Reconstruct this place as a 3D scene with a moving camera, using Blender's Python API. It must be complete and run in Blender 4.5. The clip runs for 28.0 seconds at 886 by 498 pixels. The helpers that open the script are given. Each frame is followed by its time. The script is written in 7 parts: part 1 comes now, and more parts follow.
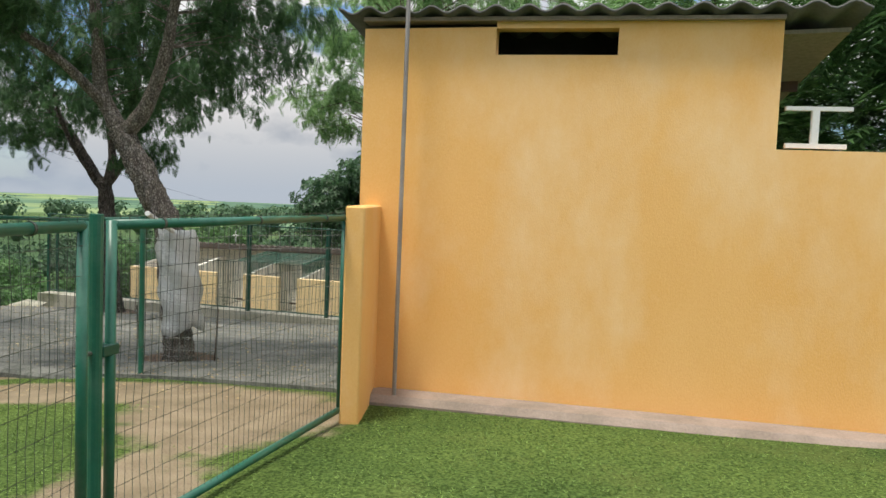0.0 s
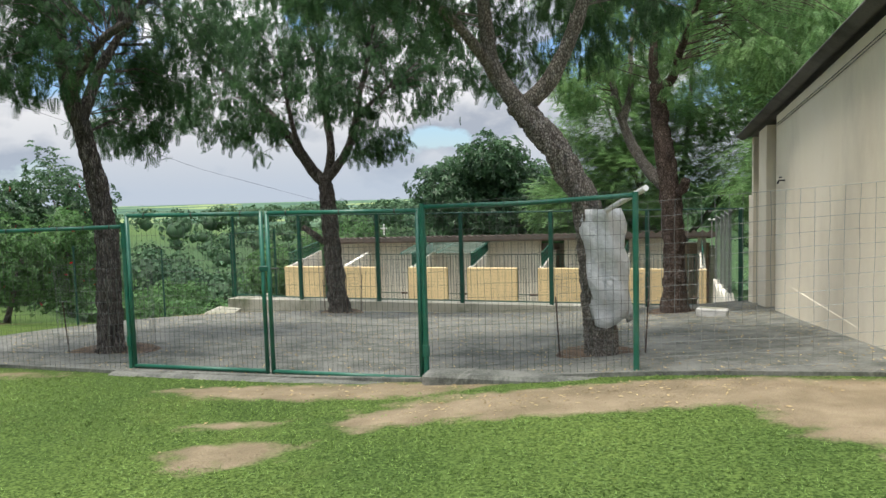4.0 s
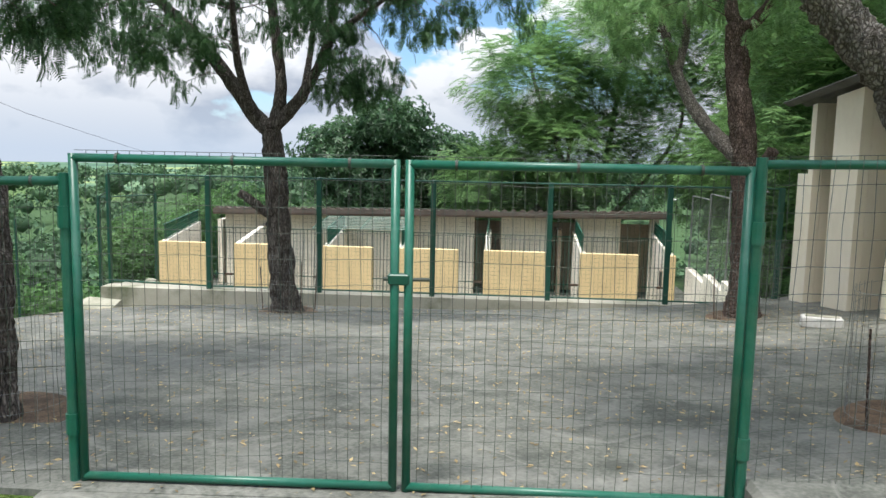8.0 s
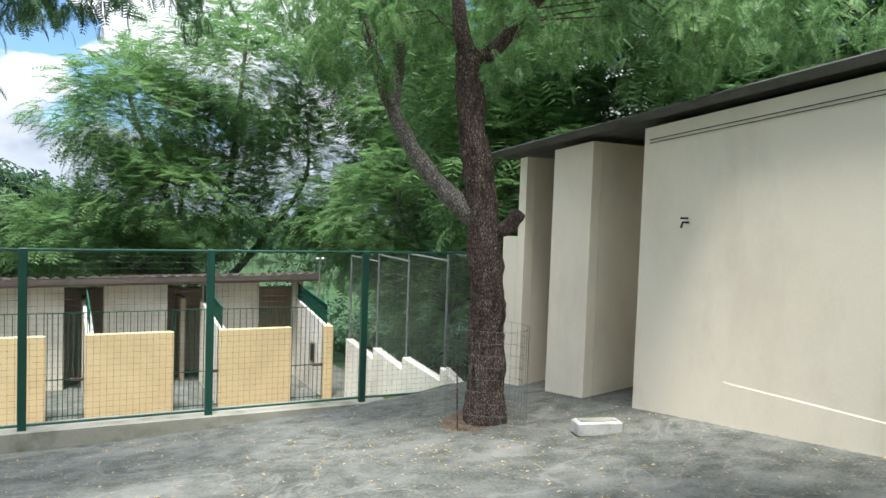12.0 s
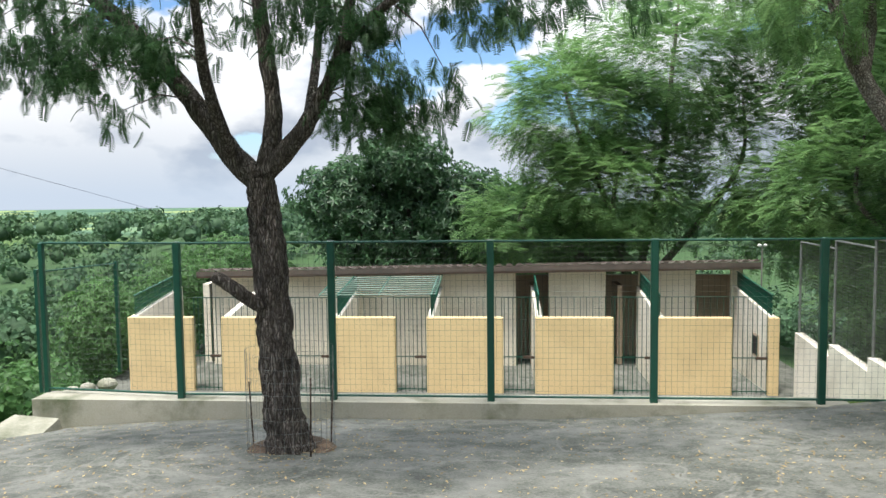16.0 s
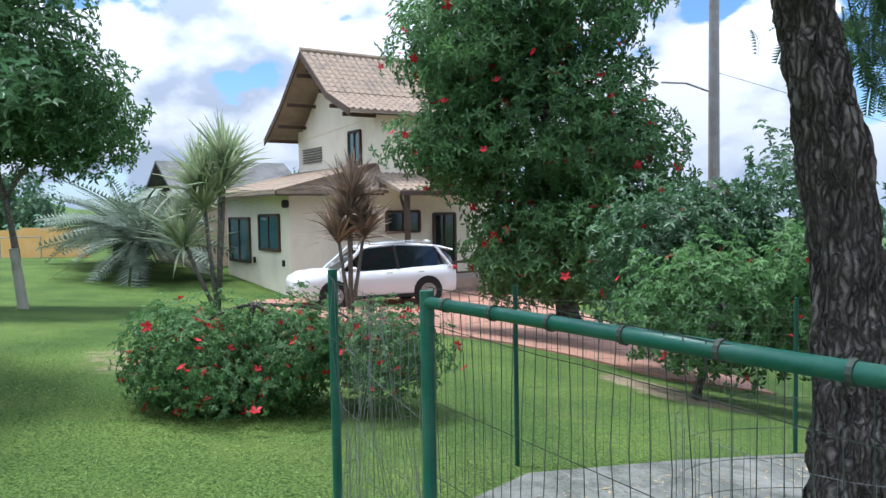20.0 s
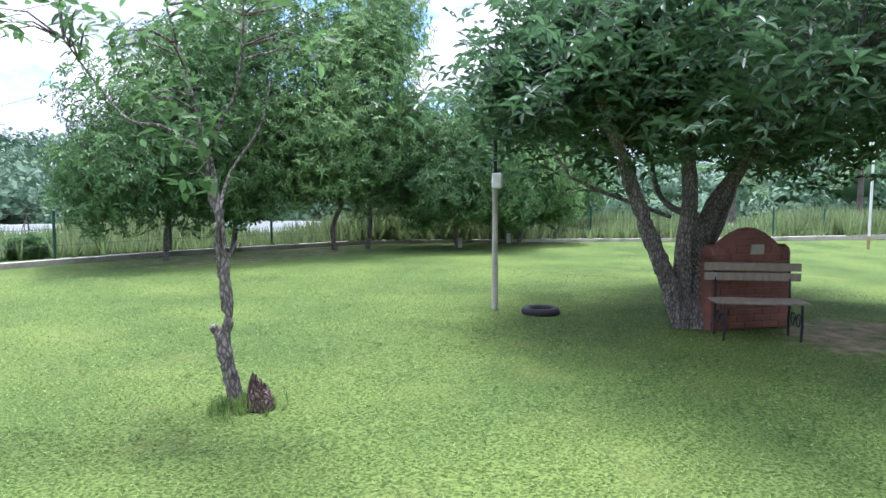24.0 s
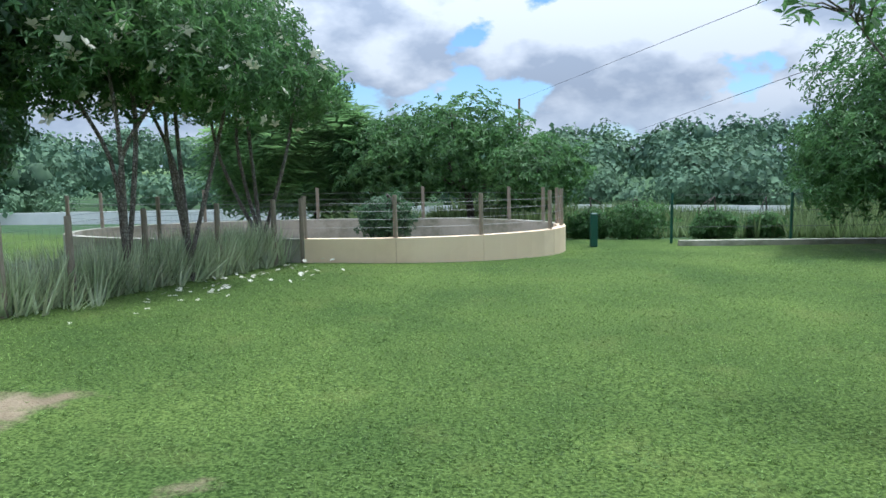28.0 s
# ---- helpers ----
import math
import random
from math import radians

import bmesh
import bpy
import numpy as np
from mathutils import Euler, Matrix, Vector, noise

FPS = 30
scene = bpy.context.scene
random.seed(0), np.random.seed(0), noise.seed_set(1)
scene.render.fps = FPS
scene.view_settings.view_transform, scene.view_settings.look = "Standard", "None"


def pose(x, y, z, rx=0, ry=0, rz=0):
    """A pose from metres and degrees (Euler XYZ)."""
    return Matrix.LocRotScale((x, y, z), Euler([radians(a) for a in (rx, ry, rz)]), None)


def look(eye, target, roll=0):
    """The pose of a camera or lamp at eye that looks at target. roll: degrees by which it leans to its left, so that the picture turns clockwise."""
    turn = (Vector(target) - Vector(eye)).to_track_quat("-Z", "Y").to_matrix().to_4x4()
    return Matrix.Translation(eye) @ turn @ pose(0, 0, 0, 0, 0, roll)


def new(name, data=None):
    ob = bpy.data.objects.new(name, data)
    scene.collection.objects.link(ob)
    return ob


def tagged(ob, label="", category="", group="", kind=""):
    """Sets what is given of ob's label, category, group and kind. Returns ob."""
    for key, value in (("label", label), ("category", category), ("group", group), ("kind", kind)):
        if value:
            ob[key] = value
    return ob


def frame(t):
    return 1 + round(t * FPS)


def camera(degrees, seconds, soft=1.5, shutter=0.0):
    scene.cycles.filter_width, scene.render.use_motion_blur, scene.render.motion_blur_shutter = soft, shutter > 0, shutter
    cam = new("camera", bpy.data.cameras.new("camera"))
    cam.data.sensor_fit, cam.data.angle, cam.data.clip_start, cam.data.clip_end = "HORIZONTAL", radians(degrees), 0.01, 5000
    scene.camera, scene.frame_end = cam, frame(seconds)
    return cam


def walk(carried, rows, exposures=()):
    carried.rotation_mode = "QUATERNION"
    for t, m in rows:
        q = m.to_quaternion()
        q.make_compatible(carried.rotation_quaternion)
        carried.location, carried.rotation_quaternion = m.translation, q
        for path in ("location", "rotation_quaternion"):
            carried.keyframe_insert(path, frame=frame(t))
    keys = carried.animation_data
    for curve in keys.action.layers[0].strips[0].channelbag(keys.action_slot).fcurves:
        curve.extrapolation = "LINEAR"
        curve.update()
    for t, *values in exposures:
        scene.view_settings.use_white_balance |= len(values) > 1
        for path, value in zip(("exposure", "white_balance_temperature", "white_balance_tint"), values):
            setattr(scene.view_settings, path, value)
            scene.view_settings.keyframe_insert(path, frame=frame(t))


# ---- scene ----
cam = camera(60.4, 28.0)
PATH = [
    (0.0, 1.540, -0.886, 1.674, 86.14, -2.36, 1.75),
    (0.5, 1.110, -0.983, 1.700, 87.31, -1.45, -2.93),
    (1.0, 0.564, -0.959, 1.735, 87.35, -0.50, 0.21),
    (1.5, -0.045, -0.886, 1.775, 87.56, 0.24, 3.87),
    (2.0, -0.628, -0.796, 1.789, 88.10, 1.06, 9.19),
    (2.5, -1.212, -0.749, 1.772, 88.29, 0.93, 11.14),
    (3.0, -1.755, -0.637, 1.670, 87.13, 1.58, 7.41),
    (3.5, -2.227, -0.461, 1.565, 85.42, 1.57, 4.55),
    (5.5, -3.886, 0.960, 1.385, 84.97, 1.61, -1.45),
    (6.0, -4.289, 1.409, 1.376, 85.31, 0.85, -3.78),
    (6.5, -4.611, 1.863, 1.363, 85.81, 0.54, -5.17),
    (7.0, -4.872, 2.370, 1.344, 85.42, 0.32, -6.13),
    (7.5, -5.061, 2.878, 1.333, 84.17, -0.01, -7.92),
    (8.0, -5.138, 3.440, 1.311, 83.01, -1.12, -9.97),
    (8.5, -5.201, 4.053, 1.268, 81.49, -0.98, -11.52),
    (9.0, -5.215, 4.661, 1.260, 80.62, -0.84, -13.02),
    (9.5, -5.186, 5.287, 1.312, 81.39, -0.59, -15.66),
    (10.0, -5.126, 5.853, 1.394, 83.74, -0.75, -19.25),
    (10.5, -5.092, 6.251, 1.445, 85.53, -0.85, -22.59),
    (11.0, -5.060, 6.543, 1.470, 87.17, -0.25, -29.68),
    (11.5, -5.051, 6.740, 1.460, 87.81, -1.56, -37.83),
    (12.0, -5.048, 6.884, 1.449, 87.13, -2.03, -41.19),
    (12.5, -5.079, 6.967, 1.468, 85.89, -1.60, -34.50),
    (13.0, -5.127, 6.996, 1.490, 85.68, -0.41, -24.66),
    (13.5, -5.124, 6.992, 1.476, 85.38, 0.29, -17.99),
    (15.5, -5.222, 7.009, 1.487, 85.65, 0.75, -10.51),
    (16.0, -5.223, 7.014, 1.483, 85.66, 0.67, -10.15),
    (16.5, -5.217, 7.013, 1.484, 85.52, 0.70, -9.92),
    (17.0, -5.228, 7.009, 1.490, 85.52, 1.04, -9.00),
    (17.5, -5.242, 6.979, 1.487, 85.76, 2.26, -3.32),
    (18.0, -5.311, 6.888, 1.489, 86.73, 3.17, 10.39),
    (18.5, -5.379, 6.588, 1.463, 88.57, 3.34, 23.26),
    (19.0, -5.473, 6.333, 1.486, 88.35, 1.75, 34.74),
    (19.5, -5.553, 6.094, 1.480, 87.74, 1.51, 46.15),
    (20.0, -5.692, 5.892, 1.448, 87.13, 1.00, 56.50),
    (20.5, -5.784, 5.849, 1.431, 86.32, 1.31, 66.49),
    (21.0, -5.960, 5.612, 1.418, 86.06, 1.48, 75.04),
    (21.5, -6.061, 5.461, 1.434, 86.36, 1.68, 83.07),
    (23.5, -5.899, 5.126, 1.456, 85.78, -1.35, 120.22),
    (24.0, -5.821, 5.083, 1.460, 84.84, -0.49, 130.70),
    (24.5, -5.788, 5.072, 1.460, 84.16, -0.97, 139.75),
    (25.0, -5.742, 5.055, 1.469, 83.66, -0.67, 146.16),
    (25.5, -5.708, 5.020, 1.460, 83.48, -0.36, 153.25),
    (26.0, -5.677, 4.964, 1.433, 83.36, -0.32, 159.70),
    (26.5, -5.639, 4.902, 1.409, 83.39, -0.02, 165.33),
    (27.0, -5.562, 4.883, 1.398, 83.26, 0.31, 170.96),
    (27.5, -5.567, 4.975, 1.424, 83.25, 0.44, 176.58),
    (28.0, -5.510, 5.026, 1.426, 83.63, 0.62, 181.27),
]
walk(cam, [(r[0], pose(*r[1:])) for r in PATH], [(0.0, 0.42, 6700, 10), (4.0, 0.65, 6500, 10), (7.0, 0.85, 6400, 10), (9.0, 0.9, 6200, 10), (11.0, 0.99, 6100, 10), (13.0, 1.08, 6100, 10), (15.5, 0.95, 6400, 9), (17.2, 0.68, 6300, 9), (18.0, 0.5, 6300, 10), (19.0, 0.6, 5900, 10), (21.0, 1.14, 5550, 11),
                                                   (24.0, 1.58, 5650, 26), (25.5, 1.15, 5650, 18), (28.0, 0.6, 5550, 8)])

# ---- world, sun, exposure ----
SUN_ELEV, SUN_FROM = radians(72), (-0.72, -0.70)
sun = new("sun", bpy.data.lights.new("sun", "SUN"))
sun.data.energy, sun.data.angle, sun.data.color = 2.8, radians(12), (1.0, 0.95, 0.87)
sun.matrix_world = look((SUN_FROM[0] * 60, SUN_FROM[1] * 60, 60 * math.tan(SUN_ELEV)), (0, 0, 0))
world = bpy.data.worlds.new("world")
scene.world = world
world.use_nodes = True


def build_sky(w):
    nt = w.node_tree
    nt.nodes.clear()
    N, L = nt.nodes.new, nt.links.new
    out, bg = N("ShaderNodeOutputWorld"), N("ShaderNodeBackground")
    sky = N("ShaderNodeTexSky")
    sky.sky_type, sky.sun_disc = "NISHITA", False
    sky.sun_elevation, sky.sun_rotation = SUN_ELEV, math.atan2(SUN_FROM[0], SUN_FROM[1])
    sky.air_density, sky.dust_density, sky.ozone_density = 1.0, 0.4, 2.0
    tc, mp, sep = N("ShaderNodeTexCoord"), N("ShaderNodeMapping"), N("ShaderNodeSeparateXYZ")
    mp.inputs["Scale"].default_value = (1.0, 1.0, 1.75)
    mp.inputs["Location"].default_value = (3.1, 1.7, 0.4)
    L(tc.outputs["Generated"], mp.inputs["Vector"])
    L(tc.outputs["Generated"], sep.inputs["Vector"])
    # heaps of cloud: one field for their place, the same field a little higher up for their lit tops and grey bases
    above = N("ShaderNodeVectorMath")
    above.inputs[1].default_value = (-0.03, -0.03, 0.10)
    L(mp.outputs["Vector"], above.inputs[0])
    field = []
    for v in (mp.outputs["Vector"], above.outputs["Vector"]):
        n = N("ShaderNodeTexNoise")
        n.inputs["Scale"].default_value, n.inputs["Detail"].default_value, n.inputs["Roughness"].default_value = 4.6, 12, 0.50
        L(v, n.inputs["Vector"])
        field.append(n)
    cover = N("ShaderNodeValToRGB")
    cover.color_ramp.elements[0].position, cover.color_ramp.elements[1].position = 0.450, 0.476
    low = N("ShaderNodeMapRange")
    low.inputs["From Min"].default_value, low.inputs["From Max"].default_value = 0.02, 0.40
    low.inputs["To Min"].default_value, low.inputs["To Max"].default_value = 0.055, 0.0
    L(sep.outputs["Z"], low.inputs["Value"])
    dense = N("ShaderNodeMath")
    L(field[0].outputs["Fac"], dense.inputs[0])
    L(low.outputs["Result"], dense.inputs[1])
    L(dense.outputs[0], cover.inputs["Fac"])
    lift = N("ShaderNodeMath")
    lift.operation = "SUBTRACT"
    L(field[0].outputs["Fac"], lift.inputs[0])
    L(field[1].outputs["Fac"], lift.inputs[1])
    edge = N("ShaderNodeMath")
    edge.operation = "MULTIPLY_ADD"
    edge.inputs[1].default_value, edge.inputs[2].default_value = 5.0, 0.66
    L(lift.outputs[0], edge.inputs[0])
    shade = N("ShaderNodeValToRGB")
    e = shade.color_ramp.elements
    e[0].position, e[0].color = 0.12, (1.9, 2.1, 2.45, 1)
    e[1].position, e[1].color = 0.74, (3.55, 3.6, 3.7, 1)
    L(edge.outputs[0], shade.inputs["Fac"])
    haze = N("ShaderNodeMapRange")
    haze.inputs["From Min"].default_value, haze.inputs["From Max"].default_value = 0.0, 0.09
    haze.inputs["To Min"].default_value, haze.inputs["To Max"].default_value = 0.75, 0.0
    L(sep.outputs["Z"], haze.inputs["Value"])
    mix, mix2 = N("ShaderNodeMixRGB"), N("ShaderNodeMixRGB")
    mix2.inputs["Color2"].default_value = (2.7, 3.2, 3.9, 1)
    # clouds are brighter overhead than near the horizon, as under any cloudy sky
    rise = N("ShaderNodeMapRange")
    rise.inputs["From Min"].default_value, rise.inputs["From Max"].default_value = 0.0, 1.0
    rise.inputs["To Min"].default_value, rise.inputs["To Max"].default_value = 0.95, 4.0
    L(sep.outputs["Z"], rise.inputs["Value"])
    lit = N("ShaderNodeVectorMath")
    lit.operation = "SCALE"
    L(shade.outputs["Color"], lit.inputs[0])
    L(rise.outputs["Result"], lit.inputs["Scale"])
    L(cover.outputs["Color"], mix.inputs["Fac"])
    deep = N("ShaderNodeVectorMath")
    deep.operation = "MULTIPLY"
    deep.inputs[1].default_value = (0.62, 0.72, 0.82)
    L(sky.outputs["Color"], deep.inputs[0])
    L(deep.outputs["Vector"], mix.inputs["Color1"])
    L(lit.outputs["Vector"], mix.inputs["Color2"])
    L(haze.outputs["Result"], mix2.inputs["Fac"])
    L(mix.outputs["Color"], mix2.inputs["Color1"])
    L(mix2.outputs["Color"], bg.inputs["Color"])
    bg.inputs["Strength"].default_value = 0.12
    L(bg.outputs["Background"], out.inputs["Surface"])


build_sky(world)

# ---- materials ----
def material(name, base, alt=None, scale=6.0, fine=60.0, rough=0.8, metal=0.0, bump=0.25, bump_dist=0.01, stain=None, stain_scale=0.9, stain_amt=0.5,
             rand=0.0, translucent=0.0, spec=0.3, stretch=(1, 1, 1), span=(0.35, 0.68), plates=None, veins=None):
    """A surface with coarse and fine variation, stains and relief, in metres of the object's own space."""
    m = bpy.data.materials.new(name)
    m.use_nodes = True
    nt = m.node_tree
    N, L = nt.nodes.new, nt.links.new
    b = nt.nodes["Principled BSDF"]
    out = nt.nodes["Material Output"]
    geo, mp = N("ShaderNodeNewGeometry"), N("ShaderNodeMapping")
    mp.inputs["Scale"].default_value = stretch
    L(geo.outputs["Position"], mp.inputs["Vector"])
    alt = alt or tuple(c * 0.72 for c in base)
    n1, n2 = N("ShaderNodeTexNoise"), N("ShaderNodeTexNoise")
    for n, s in ((n1, scale), (n2, fine)):
        n.inputs["Scale"].default_value, n.inputs["Detail"].default_value = s, 5
        L(mp.outputs["Vector"], n.inputs["Vector"])
    ramp = N("ShaderNodeValToRGB")
    ramp.color_ramp.elements[0].position, ramp.color_ramp.elements[1].position = span
    ramp.color_ramp.elements[0].color, ramp.color_ramp.elements[1].color = (*base, 1), (*alt, 1)
    add = N("ShaderNodeMath")
    add.operation, add.use_clamp = "MULTIPLY_ADD", True
    add.inputs[1].default_value = 0.45
    sub = N("ShaderNodeMath")
    sub.operation = "MULTIPLY"
    sub.inputs[1].default_value = 0.55
    L(n1.outputs["Fac"], sub.inputs[0])
    L(n2.outputs["Fac"], add.inputs[0])
    L(sub.outputs[0], add.inputs[2])
    L(add.outputs[0], ramp.inputs["Fac"])
    col = ramp.outputs["Color"]
    if stain:
        n3, r3, mx = N("ShaderNodeTexNoise"), N("ShaderNodeValToRGB"), N("ShaderNodeMixRGB")
        n3.inputs["Scale"].default_value, n3.inputs["Detail"].default_value = stain_scale, 7
        n3.inputs["Roughness"].default_value = 0.65
        L(mp.outputs["Vector"], n3.inputs["Vector"])
        r3.color_ramp.elements[0].position, r3.color_ramp.elements[1].position = 0.48, 0.72
        r3.color_ramp.elements[1].color = (stain_amt, stain_amt, stain_amt, 1)
        L(n3.outputs["Fac"], r3.inputs["Fac"])
        L(r3.outputs["Color"], mx.inputs["Fac"])
        L(col, mx.inputs["Color1"])
        mx.inputs["Color2"].default_value = (*stain, 1)
        col = mx.outputs["Color"]
    if veins:
        nv, rv, mv = N("ShaderNodeTexNoise"), N("ShaderNodeValToRGB"), N("ShaderNodeMixRGB")
        nv.inputs["Scale"].default_value, nv.inputs["Detail"].default_value, nv.inputs["Distortion"].default_value = 0.9, 7, 0.6
        L(geo.outputs["Position"], nv.inputs["Vector"])
        ev = rv.color_ramp.elements
        ev[0].position, ev[0].color = 0.485, (0, 0, 0, 1)
        ev[1].position, ev[1].color = 0.515, (0, 0, 0, 1)
        ev.new(0.5).color = (0.5, 0.5, 0.5, 1)
        L(nv.outputs["Fac"], rv.inputs["Fac"])
        L(rv.outputs["Color"], mv.inputs["Fac"])
        L(col, mv.inputs["Color1"])
        mv.inputs["Color2"].default_value = (*veins, 1)
        col = mv.outputs["Color"]
    crack = None
    if plates:
        wob, add3, pm, vo, cr, mx = N("ShaderNodeTexNoise"), N("ShaderNodeMixRGB"), N("ShaderNodeMapping"), N("ShaderNodeTexVoronoi"), N("ShaderNodeValToRGB"), N("ShaderNodeMixRGB")
        wob.inputs["Scale"].default_value, wob.inputs["Detail"].default_value = 11, 5
        add3.blend_type = "ADD"
        add3.inputs["Fac"].default_value = 0.06
        L(geo.outputs["Position"], wob.inputs["Vector"])
        L(geo.outputs["Position"], add3.inputs["Color1"])
        L(wob.outputs["Color"], add3.inputs["Color2"])
        pm.inputs["Scale"].default_value = plates
        L(add3.outputs["Color"], pm.inputs["Vector"])
        vo.feature = "DISTANCE_TO_EDGE"
        vo.inputs["Scale"].default_value = 1.0
        L(pm.outputs["Vector"], vo.inputs["Vector"])
        cr.color_ramp.elements[0].position, cr.color_ramp.elements[1].position = 0.0, 0.30
        cr.color_ramp.elements[0].color = (0.28, 0.26, 0.25, 1)
        L(vo.outputs["Distance"], cr.inputs["Fac"])
        mx.blend_type = "MULTIPLY"
        mx.inputs["Fac"].default_value = 1.0
        L(col, mx.inputs["Color1"])
        L(cr.outputs["Color"], mx.inputs["Color2"])
        col, crack = mx.outputs["Color"], cr.outputs["Color"]
    if rand:
        oi, hs, mr = N("ShaderNodeNewGeometry"), N("ShaderNodeHueSaturation"), N("ShaderNodeMapRange")
        mr.inputs["To Min"].default_value, mr.inputs["To Max"].default_value = 1 - rand, 1 + rand
        L(oi.outputs["Random Per Island"], mr.inputs["Value"])
        L(mr.outputs["Result"], hs.inputs["Value"])
        L(col, hs.inputs["Color"])
        col = hs.outputs["Color"]
    L(col, b.inputs["Base Color"])
    b.inputs["Roughness"].default_value, b.inputs["Metallic"].default_value = rough, metal
    b.inputs["Specular IOR Level"].default_value = spec
    if bump:
        bp = N("ShaderNodeBump")
        bp.inputs["Strength"].default_value, bp.inputs["Distance"].default_value = bump, bump_dist
        L(n2.outputs["Fac"] if crack is None else crack, bp.inputs["Height"])
        L(bp.outputs["Normal"], b.inputs["Normal"])
    if translucent:
        tr, ms = N("ShaderNodeBsdfTranslucent"), N("ShaderNodeMixShader")
        ms.inputs["Fac"].default_value = translucent
        L(col, tr.inputs["Color"])
        L(b.outputs["BSDF"], ms.inputs[1])
        L(tr.outputs["BSDF"], ms.inputs[2])
        L(ms.outputs["Shader"], out.inputs["Surface"])
    return m


YELLOW = material("yellow_plaster", (0.86, 0.51, 0.19), (0.80, 0.43, 0.125), 1.3, 90, 0.9, bump=0.35, bump_dist=0.004, stain=(0.88, 0.62, 0.34), stain_scale=0.7, stain_amt=0.95, stretch=(1, 1, 0.6))
CREAM = material("cream_plaster", (0.88, 0.80, 0.645), (0.83, 0.74, 0.57), 1.5, 80, 0.9, bump=0.3, bump_dist=0.004, stain=(0.50, 0.42, 0.31), stain_scale=0.7, stain_amt=0.45, stretch=(1, 1, 0.5))
KYELLOW = material("pale_yellow_paint", (0.80, 0.61, 0.345), (0.74, 0.55, 0.295), 2.0, 90, 0.85, bump=0.2, bump_dist=0.003, stain=(0.50, 0.36, 0.2), stain_scale=1.6, stain_amt=0.35)
KWHITE = material("whitewashed_plaster", (0.87, 0.82, 0.71), (0.79, 0.73, 0.61), 2.0, 80, 0.9, bump=0.3, bump_dist=0.004, stain=(0.40, 0.35, 0.28), stain_scale=1.2, stain_amt=0.5)
KBROWN = material("brown_inner_plaster", (0.60, 0.47, 0.35), None, 3, 70, 0.9)
GREEN = material("green_enamel", (0.011, 0.100, 0.062), (0.018, 0.135, 0.088), 7, 120, 0.38, bump=0.12, bump_dist=0.002, stain=(0.10, 0.20, 0.15), stain_scale=5, stain_amt=0.45, spec=0.5)
GREEN_DARK = material("dark_green_enamel", (0.008, 0.062, 0.042), (0.012, 0.085, 0.055), 7, 120, 0.4, bump=0.1, bump_dist=0.002, spec=0.5)
WIRE = material("weathered_green_wire", (0.045, 0.07, 0.055), (0.09, 0.085, 0.07), 20, 200, 0.55, bump=0)
WIRE_GREY = material("galvanised_wire", (0.26, 0.28, 0.27), (0.15, 0.15, 0.14), 20, 200, 0.5, 0.3, bump=0)
STEEL = material("galvanised_pipe", (0.36, 0.34, 0.33), (0.26, 0.24, 0.23), 6, 90, 0.5, 0.3, bump=0.1, stain=(0.2, 0.15, 0.12), stain_scale=4)
CONCRETE = material("worn_concrete", (0.180, 0.184, 0.160), (0.082, 0.088, 0.075), 4.5, 38, 0.9, bump=0.7, bump_dist=0.01, veins=(0.27, 0.27, 0.242), stain=(0.25, 0.25, 0.228), stain_scale=1.6, stain_amt=0.8, span=(0.40, 0.60))
KERB = material("mossy_kerb_plaster", (0.44, 0.42, 0.35), (0.33, 0.32, 0.25), 2.5, 60, 0.95, bump=0.5, bump_dist=0.006, stain=(0.11, 0.13, 0.07), stain_scale=1.7, stain_amt=0.9)
PLINTH = material("stained_plinth_concrete", (0.36, 0.29, 0.24), (0.24, 0.19, 0.155), 3, 60, 0.95, bump=0.5, bump_dist=0.008, stain=(0.13, 0.12, 0.09), stain_scale=1.6, stain_amt=0.7)
FIBRO = material("grey_fibre_cement", (0.17, 0.165, 0.16), (0.10, 0.10, 0.095), 2, 50, 0.95, bump=0.4, stain=(0.06, 0.065, 0.055), stain_scale=1.0, stain_amt=0.8)
ROOFTILE = material("aged_clay_tile", (0.36, 0.275, 0.20), (0.24, 0.185, 0.14), 3, 60, 0.9, bump=0.3, stain=(0.13, 0.115, 0.10), stain_scale=1.2, stain_amt=0.6)
KTILE = material("dark_clay_tile", (0.15, 0.12, 0.10), (0.085, 0.07, 0.06), 3, 60, 0.9, bump=0.3, stain=(0.06, 0.055, 0.05), stain_scale=1.2, stain_amt=0.6)
WOOD_DARK = material("dark_timber", (0.10, 0.065, 0.045), (0.06, 0.04, 0.03), 8, 80, 0.75, bump=0.3, stretch=(1, 1, 4))
WOOD_RED = material("red_stained_wood", (0.20, 0.06, 0.04), (0.13, 0.04, 0.028), 8, 80, 0.6, bump=0.2)
WOOD_POST = material("weathered_round_wood", (0.30, 0.26, 0.20), (0.19, 0.16, 0.12), 8, 70, 0.9, bump=0.4, stretch=(3, 3, 0.5))
BARK = material("dark_fissured_bark", (0.135, 0.115, 0.10), (0.30, 0.265, 0.235), 12, 60, 0.95, bump=1.0, bump_dist=0.03, stretch=(1.4, 1.4, 0.6), span=(0.40, 0.60), plates=(42, 42, 5))
BARK_RED = material("reddish_scaly_bark", (0.13, 0.09, 0.072), (0.25, 0.185, 0.15), 12, 60, 0.95, bump=1.0, bump_dist=0.02, plates=(44, 44, 18), stretch=(1.6, 1.6, 0.5), span=(0.40, 0.58), stain=(0.30, 0.26, 0.22), stain_scale=5, stain_amt=0.25)
